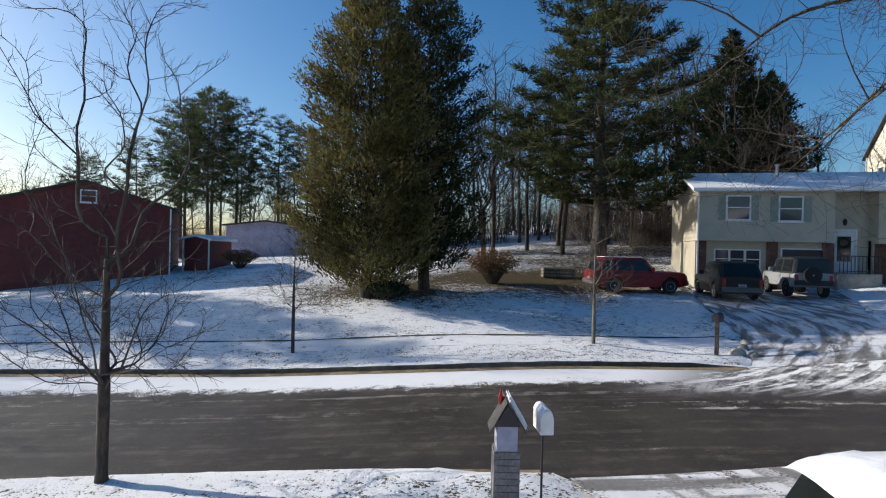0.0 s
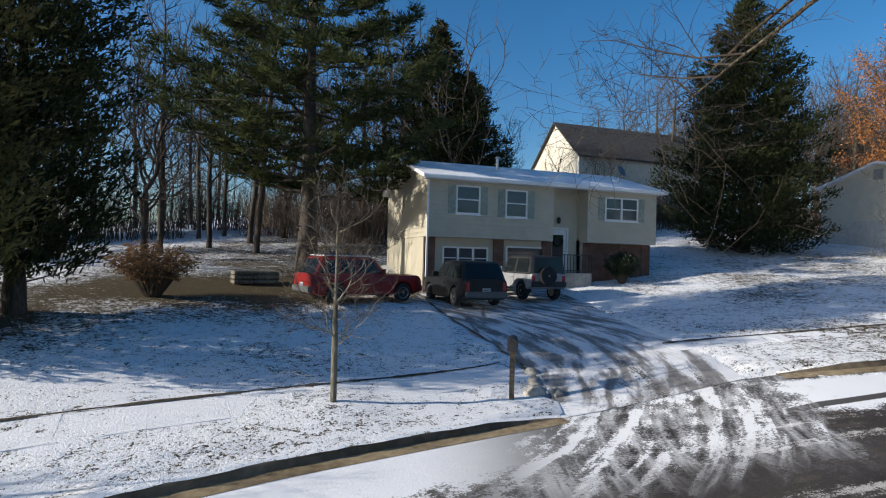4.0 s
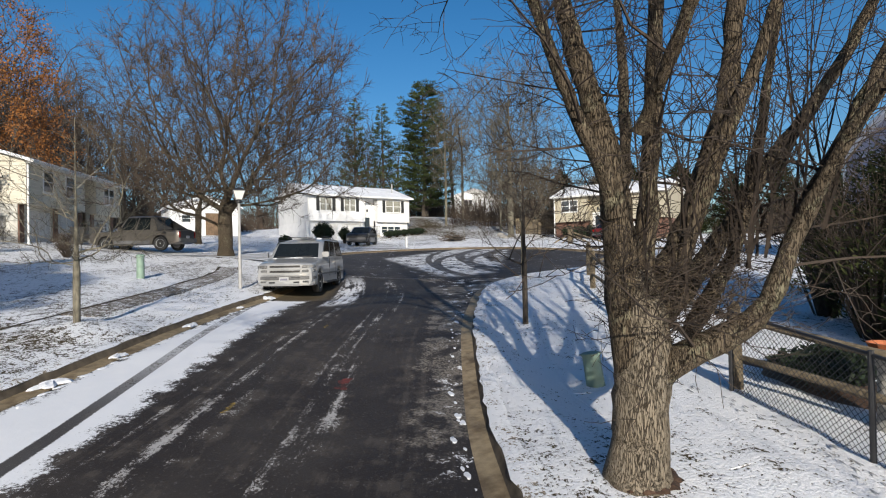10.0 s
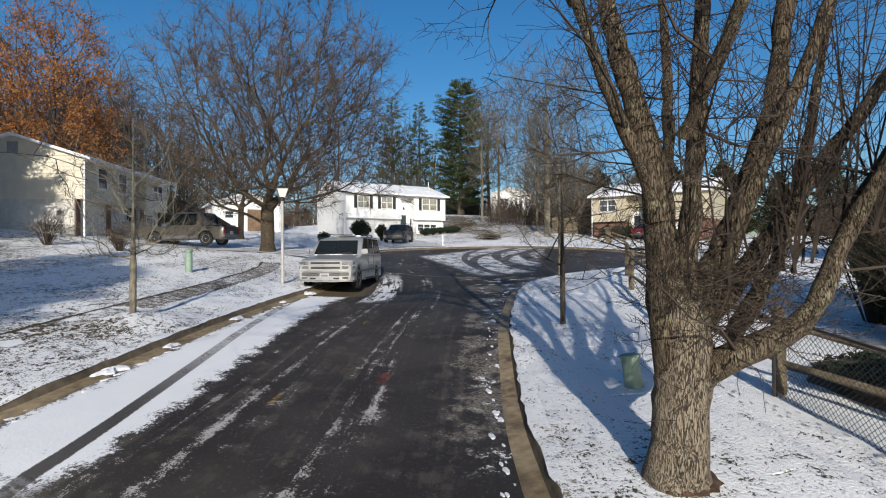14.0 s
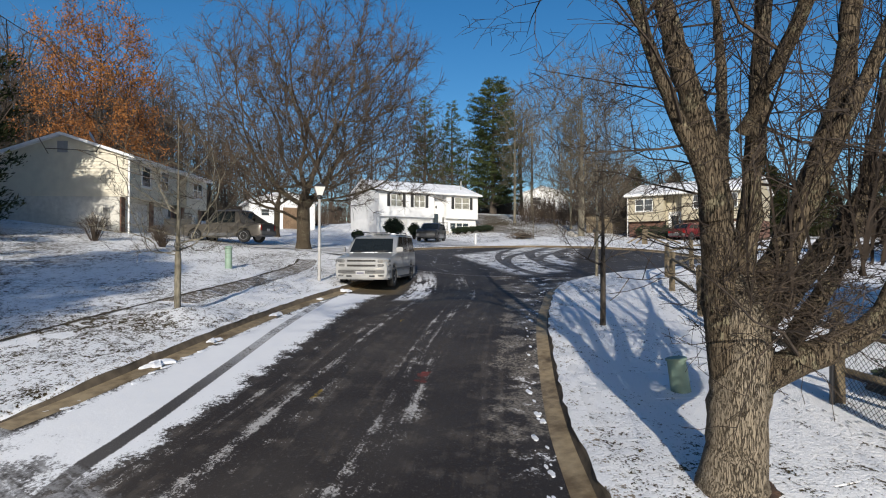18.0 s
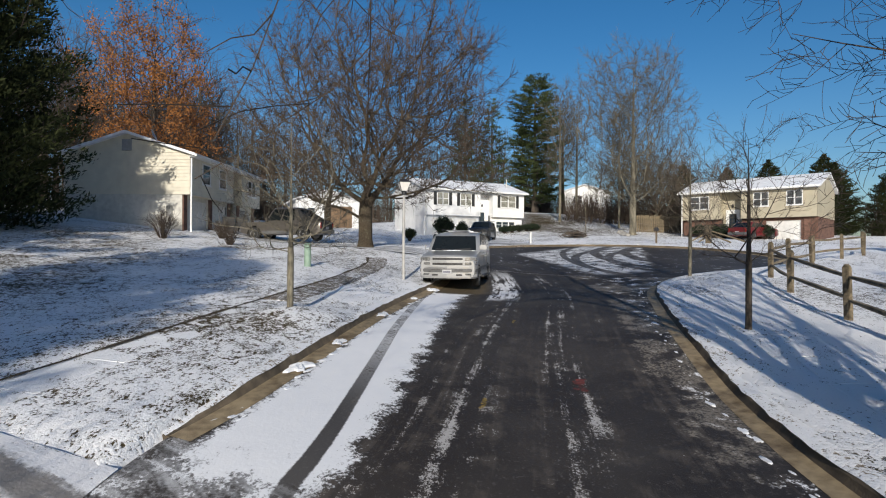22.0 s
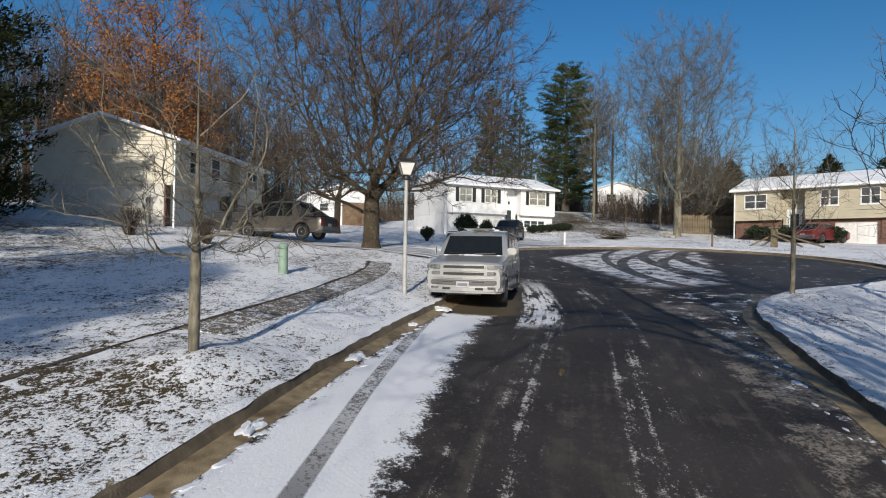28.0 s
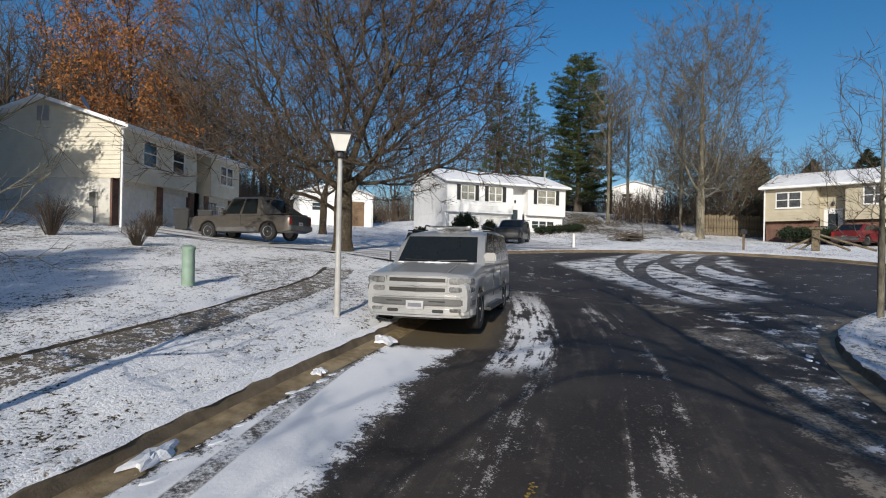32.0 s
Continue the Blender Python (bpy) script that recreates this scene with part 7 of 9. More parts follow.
# ---- street furniture ----
street_lamp(on_ground(24.45, 8.95), 2.97)
mailbox(on_ground(8.15, 16.25, 140), "dark metal mailbox on a wooden post at the driveway", 0.92).scale = (1.0, 1.0, 1.08)
mailbox(on_ground(1.22, 6.45, 5), "white mailbox with a cap of snow on a thin steel pole", 1.0, False, 0.05, "white_paint").scale = (0.72, 0.72, 1.1)
mailbox(on_ground(40.4, -11.8, 40), "small dark mailbox on a post by the turning circle", 0.9)
bm_t = thing("brick_mailbox", on_ground(0.78, 6.35), "grey brick mailbox pillar with a little gabled roof under snow", "mailbox")
bm_t.scale = (0.74, 0.74, 0.95)
part("core", Build().box(-0.18, -0.18, -0.15, 0.18, 0.18, 1.0), M["stone"], bm_t)
for r in range(13):
    for c in range(4):
        mm = pose(0, 0, 0, 0, 0, 90 * c)
        for k in range(2):
            x0 = -0.195 + 0.2 * k + (0.0 if r % 2 else 0.0)
            part("brick", Build().box(x0, -0.2, -0.02 + r * 0.078, x0 + 0.19, -0.181, 0.05 + r * 0.078, mm), M["brick_grey"], bm_t)
part("box", Build().box(-0.16, -0.19, 1.0, 0.16, 0.19, 1.3), M["lavender"], bm_t, bevel=0.01)
part("door", Build().box(-0.12, 0.191, 1.04, 0.12, 0.205, 1.28), M["iron"], bm_t)
for s in (-1, 1):
    for k in range(4):
        part("shingle", Build().add([(s * (0.02 + 0.06 * k), y, 1.58 - 0.085 * k + z) for y in (-0.26, 0.26) for z in (0, 0.015)] + [(s * (0.09 + 0.06 * k), y, 1.48 - 0.085 * k + z) for y in (-0.26, 0.26) for z in (0, 0.015)], [(0, 2, 6, 4), (1, 5, 7, 3), (0, 4, 5, 1), (2, 3, 7, 6), (4, 6, 7, 5)]), M["roof_dark"], bm_t)
part("gable", Build().prism([(-0.2, 1.3), (0.2, 1.3), (0, 1.56)], 1, -0.22, 0.22), M["iron"], bm_t)
part("snow_cap", Build().add([(0.0, -0.24, 1.6), (0.29, -0.24, 1.24), (0.29, 0.26, 1.24), (0.0, 0.26, 1.6), (0.02, -0.22, 1.68), (0.32, -0.22, 1.29), (0.32, 0.24, 1.29), (0.02, 0.24, 1.68)], [(0, 3, 2, 1), (4, 5, 6, 7), (0, 1, 5, 4), (1, 2, 6, 5), (2, 3, 7, 6), (3, 0, 4, 7)]), M["snow"], bm_t, bevel=0.03)
part("finial", Build().lathe([(0.03, 1.5), (0.05, 1.58), (0.03, 1.64), (0.01, 1.7)], 8, pose(-0.08, 0.1, 0)), M["red_lens"], bm_t)
pedestal_box(on_ground(26.6, 12.05), "pale green plastic utility pedestal on the snowy lawn", 0.26, 0.85)
ub = pedestal_box(pose(11.65, 4.75, H(11.65, 4.75) + KERB_H, -4, 8, 0), "leaning faded green utility box beside the pavement", 0.28, 0.5)
FENCE = [(10.45, 3.3), (13.1, 2.1), (15.75, 0.75), (18.9, -1.0), (21.5, -2.9), (23.4, -5.6), (24.6, -8.0)]
rail_fence([(7.7, 3.15)] + FENCE, lambda x, y: H(x, y) + KERB_H)
rail_fence([(26.0, -9.6), (27.2, -12.6), (28.4, -15.4), (30.2, -17.6)], lambda x, y: H(x, y) + KERB_H)
cl = thing("chain_link_fence", pose(0, 0, 0), "black chain-link fence beside the maple", "fence")
CLP = [(10.42, 3.46), (8.4, 4.0), (6.4, 4.6)]
for i, (x, y) in enumerate(CLP):
    part("post", Build().tube([(x, y, H(x, y)), (x, y, H(x, y) + KERB_H + 1.12)], 0.03, 8), M["iron"], cl)
    if i:
        a, b = Vector((*CLP[i - 1], H(*CLP[i - 1]) + KERB_H)), Vector((x, y, H(x, y) + KERB_H))
        part("top_rail", Build().tube([a + Vector((0, 0, 1.08)), b + Vector((0, 0, 1.08))], 0.02, 6), M["iron"], cl)
        w, Lc = Build(), (b - a).length
        k = -1.1
        while k < Lc:
            for s in (1, -1):
                u0, u1 = (k, k + 1.05) if s > 0 else (k + 1.05, k)
                z0, z1 = 0.02, 1.07
                c0, c1 = sorted([(u0, z0), (u1, z1)])
                lo, hi = max(c0[0], 0), min(c1[0], Lc)
                if hi - lo > 0.02:
                    zz = lambda q: c0[1] + (c1[1] - c0[1]) * (q - c0[0]) / (c1[0] - c0[0])
                    w.tube([a.lerp(b, lo / Lc) + Vector((0, 0, zz(lo))), a.lerp(b, hi / Lc) + Vector((0, 0, zz(hi)))], 0.0035, 3, cap=False)
            k += 0.075
        tagged(part("wire_mesh", w, M["iron"], cl), kind="stuff")
rb = random.Random(61)
bed = Build()
rim = [(9.6 + 1.9 * math.cos(k * 0.3927) * (0.9 + 0.2 * rb.random()), 1.95 + 0.75 * math.sin(k * 0.3927) * (0.85 + 0.3 * rb.random())) for k in range(16)]
mid_ = [(9.6 + (x - 9.6) * 0.6, 1.95 + (y - 1.95) * 0.6) for x, y in rim]
bed.add([(x, y, H(x, y) + KERB_H + 0.005) for x, y in rim] + [(x, y, H(x, y) + KERB_H + 0.07) for x, y in mid_] + [(9.6, 1.95, H(9.6, 1.95) + KERB_H + 0.09)], [(k, (k + 1) % 16, 16 + (k + 1) % 16, 16 + k) for k in range(16)] + [(16 + k, 16 + (k + 1) % 16, 32) for k in range(16)])
tagged(new("planting_bed", bed.mesh("planting_bed", M["mulch"], True)), "bare brown planting bed behind the fence", "planting bed", "", "structure")
pd = thing("garden_pedestal", on_ground(8.8, 2.95), "pale stone pedestal with a terracotta bowl on top", "pedestal")
part("column", Build().lathe([(0.17, -0.05), (0.17, 0.08), (0.12, 0.14), (0.11, 0.72), (0.2, 0.8), (0.22, 0.86)], 14), M["stone"], pd, smooth=True)
part("bowl", Build().lathe([(0.08, 0.862), (0.16, 0.9), (0.2, 0.98), (0.21, 1.0), (0.18, 1.0), (0.14, 0.92), (0.01, 0.9)], 16), M["terracotta"], pd, "terracotta bowl")

# ---- trees ----
LEAFY = [M[k] for k in ("needles", "cedar_gold", "pine", "pine_far", "oak_leaf", "hedge", "brown_leaf")]


def young(seed, h, r, low, outline, n, **more):
    return branched(seed, h, r, low, outline, n, lead=0.9, tip=0.004, bf=0.25, twigs=2, twig_len=0.3, gap=0.16, wander=0.01, flare=1.25, slim=0.75, **more)


STREET_TREES = [
    (-4.75, 17.7, young(31, 4.0, 0.055, 0.36, ((0.36, 0.7), (0.5, 1.2), (0.7, 1.0), (1, 0.2)), 170), "twig", "slim bare young tree on the snowy verge"),
    (4.8, 17.3, young(32, 4.3, 0.06, 0.27, ((0.27, 0.4), (0.45, 1.1), (0.7, 1.2), (1, 0.5)), 300, rise=1.2), "twig_red", "slim bare reddish young tree on the verge"),
    (18.3, 12.4, young(33, 4.9, 0.068, 0.28, ((0.28, 1.3), (0.38, 1.8), (0.5, 1.6), (0.7, 0.9), (1, 0.12)), 230, rise=0.5), "twig_pale", "bare young tree on a mound of snow beside the kerb"),
    (15.5, 3.55, young(34, 4.2, 0.06, 0.34, ((0.34, 1.0), (0.5, 1.5), (0.75, 1.5), (1, 0.9)), 170, rise=1.2), "twig", "dark bare young tree on the curved lawn"),
    (23.3, -1.2, young(35, 5.0, 0.06, 0.3, ((0.3, 0.7), (0.5, 1.3), (0.75, 1.0), (1, 0.3)), 260, rise=1.0), "twig_red", "bare young tree where the lawn meets the turning circle")]
for i, (x, y, meshes, mt, lab) in enumerate(STREET_TREES):
    bark = M["bark_grey"] if mt != "twig" else M["bark_dark"]
    plant_tree("young_tree", on_ground(x, y, 40 * i, -0.03), lab, meshes, (bark, bark, M[mt]), "young street trees")
lt = branched(41, 7.4, 0.085, 0.21, ((0.21, 1.4), (0.3, 1.9), (0.4, 1.5), (0.52, 0.7), (0.7, 0.85), (1, 0.75)), 420, lead=0.5, tip=0.004, bf=0.25, twigs=2, twig_len=0.32, gap=0.18, wander=0.006, rise=0.5)
plant_tree("young_tree", on_ground(-5.0, 8.2, 200, -0.03), "bare maple with low spreading limbs by the near kerb", lt, (M["bark_dark"], M["bark_dark"], M["twig"]), "young street trees")

# the large maple beside the near pavement: limbs as (sideways, away, up), with their girth at both ends
mp = thing("maple_tree", on_ground(9.1, 6.3, 0, -0.02), "massive many-limbed bare maple with furrowed bark", "tree")
rng = random.Random(7)
side, away = Vector((-0.41, -0.91, 0)), Vector((0.91, -0.41, 0))


def knobbly(pts, rad, sides=12, step=0.16, rough=0.07):
    """A limb through points: bends eased, girth uneven, skin lumpy."""
    fine_p, fine_r = [], []
    n = len(pts)
    for i in range(n - 1):
        p0, p1, p2, p3 = pts[max(i - 1, 0)], pts[i], pts[i + 1], pts[min(i + 2, n - 1)]
        m = max(2, int((p2 - p1).length / step))
        for j in range(m):
            u = j / m
            q = 0.5 * ((2 * p1) + (p2 - p0) * u + (2 * p0 - 5 * p1 + 4 * p2 - p3) * u * u + (3 * p1 - p0 - 3 * p2 + p3) * u ** 3)
            fine_p.append(q + Vector((rng.gauss(0, 0.008), rng.gauss(0, 0.008), 0)))
            fine_r.append((rad[i] * (1 - u) + rad[i + 1] * u) * (1 + rng.gauss(0, rough)))
    fine_p.append(pts[-1])
    fine_r.append(rad[-1])
    bd = Build().tube(fine_p, fine_r, sides, cap=True)
    return bd, fine_p, fine_r


def lumpy(bd, amount):
    for i, v in enumerate(bd.v):
        v = Vector(v)
        k = math.sin(v.x * 23 + v.z * 3) * math.sin(v.y * 21 - v.z * 2) * amount
        bd.v[i] = (v.x + k + rng.gauss(0, amount * 0.4), v.y - k + rng.gauss(0, amount * 0.4), v.z)
    return bd


def at_tree(q):
    return side * q[0] + away * q[1] + Vector((0, 0, q[2]))


tb, tp, tr = knobbly([at_tree(q) for q in ((-0.02, 0, -0.12), (-0.02, 0, 0.05), (0.0, 0, 0.3), (0.03, 0, 0.75), (0.06, 0, 1.15), (0.03, 0.02, 1.55), (0.0, 0.05, 1.95))], [0.36, 0.305, 0.265, 0.25, 0.262, 0.235, 0.16], 28, 0.09, 0.02)
part("trunk", lumpy(tb, 0.012), M["bark_trunk"], mp, smooth=True)
twigs = []
BOUGHS = [
    ([(-0.01, 0, 0.9), (-0.08, 0, 1.4), (-0.13, 0.0, 2.2), (-0.23, 0, 2.97), (-0.41, 0, 3.66), (-0.64, 0.05, 4.6), (-1.0, 0.1, 6.4), (-1.3, 0.2, 8.2)], 0.19, 0.05),
    ([(-0.17, -0.06, 2.45), (-0.33, -0.12, 2.95), (-0.58, -0.16, 3.45), (-0.95, -0.2, 4.45), (-1.6, -0.3, 6.2)], 0.1, 0.03),
    ([(0.05, 0.05, 1.4), (0.12, 0.1, 2.0), (0.17, 0.1, 2.5), (0.24, 0.12, 3.5), (0.31, 0.15, 4.55), (0.35, 0.2, 6.5), (0.3, 0.3, 8.0)], 0.125, 0.035),
    ([(0.12, 0.1, 1.35), (0.43, 0.2, 2.0), (0.75, 0.2, 2.8), (1.0, 0.22, 3.57), (1.17, 0.3, 4.6), (1.4, 0.4, 6.4), (1.5, 0.5, 8.0)], 0.165, 0.04),
    ([(0.7, 0.22, 2.7), (0.95, 0.1, 3.3), (1.3, 0.0, 4.2), (1.6, -0.1, 5.6)], 0.1, 0.03),
    ([(0.2, 0.3, 1.35), (0.75, 0.42, 1.9), (1.2, 0.45, 2.5), (1.64, 0.5, 3.1), (2.09, 0.55, 3.65), (2.9, 0.7, 4.9), (3.6, 0.8, 6.4)], 0.13, 0.03),
    ([(0.03, 0.0, 0.8), (0.22, -0.08, 1.06), (0.5, -0.16, 1.23), (0.85, -0.2, 1.42), (1.12, -0.2, 1.66), (1.42, -0.2, 2.36), (1.83, -0.25, 3.15), (2.37, -0.3, 4.3), (3.2, -0.4, 6.2)], 0.165, 0.035),
    ([(0.62, 0.3, 1.3), (0.95, 0.45, 1.75), (1.2, 0.5, 2.2), (1.38, 0.52, 2.85), (1.6, 0.55, 3.9), (1.9, 0.6, 5.6)], 0.09, 0.03),
    ([(0.1, 0.2, 1.5), (0.1, 0.75, 2.3), (0.35, 1.3, 3.4), (0.5, 1.9, 5.0), (0.5, 2.4, 6.6)], 0.11, 0.03),
    ([(-0.95, -0.2, 4.45), (-2.1, -1.1, 5.6), (-3.3, -2.2, 5.75), (-4.4, -3.1, 5.0), (-5.0, -3.7, 4.4)], 0.055, 0.009),
    ([(-1.3, -0.25, 5.5), (-2.7, -0.9, 6.4), (-3.9, -1.8, 6.3), (-5.2, -2.5, 5.6), (-5.9, -2.9, 5.0)], 0.05, 0.009),
    ([(0.0, -0.2, 3.2), (0.35, -1.7, 4.8), (0.7, -3.0, 5.7), (1.05, -4.4, 5.6), (1.2, -5.3, 5.0)], 0.06, 0.009),
    ([(1.45, -0.2, 2.4), (1.6, -0.5, 3.0), (2.0, -1.0, 4.0), (2.3, -1.6, 5.4)], 0.08, 0.025)]
for line, r0, r1 in BOUGHS:
    n = len(line)
    lb, lp, lr_ = knobbly([at_tree(q) for q in line], [r0 + (r1 - r0) * k / (n - 1) for k in range(n)], 14)
    part("limb", lumpy(lb, 0.008), M["bark"], mp, smooth=True)
    for k in range(3, len(lp)):
        z = lp[k].z
        for _ in range(2 if z < 3.0 or k % 2 else 1):
            a = rng.uniform(0, 6.28)
            d = Vector((math.cos(a), math.sin(a), rng.uniform(-0.25, 0.9)))
            big = rng.random() < 0.1
            grow(rng, lp[k] + d * lr_[k] * 0.7, d, rng.uniform(1.2, 2.4) if big else rng.uniform(0.3, 0.95), 0.017 if big else 0.007, 2 if big else 1, twigs, 0.6, 7 if big else 5, 0.3, 0.12, 0.5, 4, 0.15, 0.003)
    for _ in range(4):
        grow(rng, lp[-1], (lp[-1] - lp[-4]) + Vector((rng.gauss(0, 0.3), rng.gauss(0, 0.3), 0.1)), 2.4, r1 * 0.7, 2 if r1 < 0.02 else 3, twigs, 0.6, 5, 0.25, 0.1, 0.55, 5, 0.2, 0.003)
# whippy shoots from the fork
for _ in range(200):
    a, u = rng.uniform(0, 6.28), rng.uniform(-0.1, 0.9)
    c = at_tree((u, rng.uniform(-0.25, 0.2), 1.15 + 0.45 * max(u, 0) + rng.uniform(-0.1, 0.7)))
    grow(rng, c, (math.cos(a), math.sin(a), rng.uniform(-0.3, 0.9)), rng.uniform(0.25, 0.75), 0.006, 1, twigs, 0.6, 4, 0.35, 0.05, 0.55, 4, 0.1, 0.003)
for _ in range(30):
    u = rng.uniform(0.0, 1.9)
    c = at_tree((u, rng.uniform(-0.3, 0.3), 1.5 + 0.5 * u))
    grow(rng, c, (rng.gauss(0, 0.15), rng.gauss(0, 0.15), 1), rng.uniform(1.4, 3.2), 0.016, 1, twigs, 0.5, 7, 0.1, 0.15, 0.3, 7, 0.2, 0.003)
part("twig_crown", limbs_mesh(twigs), M["twig_dark"], mp)
mr_ = Build()
ring_r = [0.34 + 0.16 * max(0, math.cos(k * math.pi / 16 + 0.75)) + rng.uniform(-0.04, 0.05) for k in range(32)]
mr_.add([(ring_r[k] * f * math.cos(k * math.pi / 16), ring_r[k] * f * math.sin(k * math.pi / 16), z) for f, z in ((1.0, 0.012), (0.85, 0.04), (0.5, 0.06)) for k in range(32)], [(i * 32 + k, i * 32 + (k + 1) % 32, (i + 1) * 32 + (k + 1) % 32, (i + 1) * 32 + k) for i in range(2) for k in range(32)])
part("mulch_ring", mr_, M["mulch"], mp)

# spreading bare tree beside the pale house's driveway
bt = branched(51, 13.2, 0.37, 0.16, ((0.17, 1.6), (0.26, 4.6), (0.42, 6.6), (0.62, 6.6), (0.8, 5.2), (0.93, 3.2), (1, 1.0)), 2300, lead=0.22, tip=0.0105, bf=0.3, twigs=6, twig_len=0.72, slim=0.85, shift=(0.0, -1.2), wander=0.02, rise=0.9, shell=0.42)
plant_tree("shade_tree", on_ground(36.4, 9.0, 0, -0.05), "broad bare shade tree with a dense mesh of twigs", bt, (M["bark"], M["bark"], M["twig_red"]))
bt3 = branched(54, 8.5, 0.24, 0.3, ((0.3, 2.0), (0.5, 3.4), (0.8, 2.8), (1, 0.6)), 420, tip=0.009, twigs=3, twig_len=0.7, wander=0.02)
plant_tree("shade_tree", on_ground(52.0, 10.5, 0, -0.05), "smaller bare tree before the detached garage", bt3, (M["bark"], M["bark"], M["twig_red"]))
bt2 = branched(52, 18.4, 0.32, 0.2, ((0.18, 2.0), (0.35, 4.0), (0.55, 5.0), (0.72, 5.2), (0.86, 4.2), (0.95, 2.6), (1, 1.0)), 1300, lead=0.88, tip=0.011, bf=0.3, twigs=5, twig_len=0.9, slim=0.62, rise=1.4, shell=0.45)
plant_tree("tall_tree", on_ground(54.5, -19, 0, -0.05), "tall bare tree with a pale trunk and fine twigs", bt2, (M["bark_grey"], M["bark_grey"], M["twig_pale"]))
bt4 = branched(55, 17.0, 0.16, 0.25, ((0.25, 0.9), (0.5, 2.0), (0.8, 1.8), (1, 0.5)), 420, lead=0.85, tip=0.012, twigs=4, twig_len=0.8, rise=1.6)
for x, y, sc in ((66.5, -17.0, 1.0), (69.0, -20.5, 0.95), (61.0, -21.5, 0.85)):
    t = plant_tree("tall_tree", on_ground(x, y, 70 * x, -0.05), "slender bare tree behind the turning circle", bt4, (M["bark_grey"], M["bark_grey"], M["twig_pale"]), "slender trees behind the circle")
    t.scale = (sc,) * 3
bt5 = branched(56, 9.0, 0.12, 0.1, ((0.1, 2.2), (0.4, 3.6), (0.8, 3.0), (1, 1.2)), 520, tip=0.012, twigs=5, twig_len=0.7, rise=0.8)
for x, y, sc in ((58.0, -24.5, 0.9), (63.5, -28.0, 1.0), (53.5, -27.5, 0.85), (68, -27, 1.0)):
    t = plant_tree("scrub_tree", on_ground(x, y, 90 * x, -0.05), "low bushy bare tree behind the board fence", bt5, (M["bark_grey"], M["bark_grey"], M["twig_red"]), "scrub trees behind the board fence")
    t.scale = (sc,) * 3
# oak that has kept its leaves
ok = branched(53, 19.0, 0.3, 0.08, ((0.08, 2.6), (0.25, 4.4), (0.45, 5.3), (0.65, 4.9), (0.85, 3.2), (1, 0.8)), 900, lead=0.7, tip=0.012, bf=0.25, twigs=3, twig_len=0.7, rise=2.0, shell=0.5)
oak = plant_tree("oak_tree", on_ground(58.5, 25.0, 0, -0.05), "oak holding dry orange-brown leaves", ok, (M["bark_dark"], M["bark_dark"], M["twig_red"]))
rl = np.random.default_rng(9)
ends = ok[3]
clump = np.sin(ends[:, 0] * 1.7 + 1.1 * ends[:, 2]) + np.sin(ends[:, 1] * 1.9 - 0.8 * ends[:, 2]) + rl.normal(0, 0.5, len(ends)) - 1.6 * np.clip(ends[:, 2] / 19.0 - 0.55, 0, 1) * 2
ends = ends[clump > -0.75]
at_ = np.repeat(ends, 33, 0) + rl.normal(0, 0.36, (len(ends) * 33, 3))
part("foliage", cards(rl, at_, rl.normal(0, 1, at_.shape) - np.array([0, 0, 0.4]), 0.095, 0.55), M["oak_leaf"], oak)

# evergreens
c1 = cedar(61, 14.0, 0.22, ((0.03, 2.2), (0.15, 3.4), (0.4, 3.3), (0.65, 2.9), (0.85, 2.1), (0.95, 1.2), (1, 0.3)), 0.08, 340, 62, 0.11, 0.55, 0.4)
plant_tree("cedar_tree", on_ground(-3.4, 24.6, 0, -0.05), "tall dense red cedar with bronze-green foliage", c1, (M["bark_dark"], M["bark_dark"], M["cedar_gold"]))
c1b = cedar(68, 15.2, 0.22, ((0.05, 1.6), (0.2, 2.6), (0.5, 2.7), (0.8, 2.2), (0.93, 1.3), (1, 0.2)), 0.1, 260, 60, 0.11, 0.55, 0.4)
plant_tree("cedar_tree", on_ground(-0.9, 26.4, 0, -0.05), "dark red cedar behind its bronze-green neighbour", c1b, (M["bark_dark"], M["bark_dark"], M["needles"]))
c2 = cedar(62, 16.0, 0.3, ((0.0, 3.7), (0.12, 4.3), (0.3, 4.4), (0.5, 3.7), (0.72, 2.6), (0.88, 1.4), (1, 0.15)), 0.04, 440, 60, 0.12, 0.35, 0.5)
plant_tree("cedar_tree", on_ground(34.3, 26.5, 0, -0.05), "dark broad evergreen with a ragged outline beside the cream house", c2, (M["bark_dark"], M["bark_dark"], M["needles"]))
c3 = cedar(63, 16.5, 0.3, ((0.05, 4.0), (0.3, 4.4), (0.6, 3.4), (0.85, 1.7), (1, 0.2)), 0.1, 300, 40, 0.17, 0.25, 0.5)
for x, y, sc in ((22.0, 42.5, 1.0), (26.5, 45.0, 0.8)):
    t = plant_tree("spruce_tree", on_ground(x, y, 60 * x, -0.05), "dark evergreen rising behind the cream house", c3, (M["bark_dark"], M["bark_dark"], M["needles"]), "evergreens behind the cream house")
    t.scale = (sc,) * 3
p1 = pine(64, 24, 0.42, ((0.16, 6.0), (0.3, 6.9), (0.42, 6.0), (0.57, 3.9), (0.8, 3.2), (1, 0.6)), 0.16, 104, 4.2, 60, 0.34, 0.55, 0.16, 0.06, 0.3)
plant_tree("pine_tree", on_ground(9.6, 33.9, 0, -0.05), "tall open-limbed pine shading the cream house", p1, (M["bark_dark"], M["bark_dark"], M["pine"]))
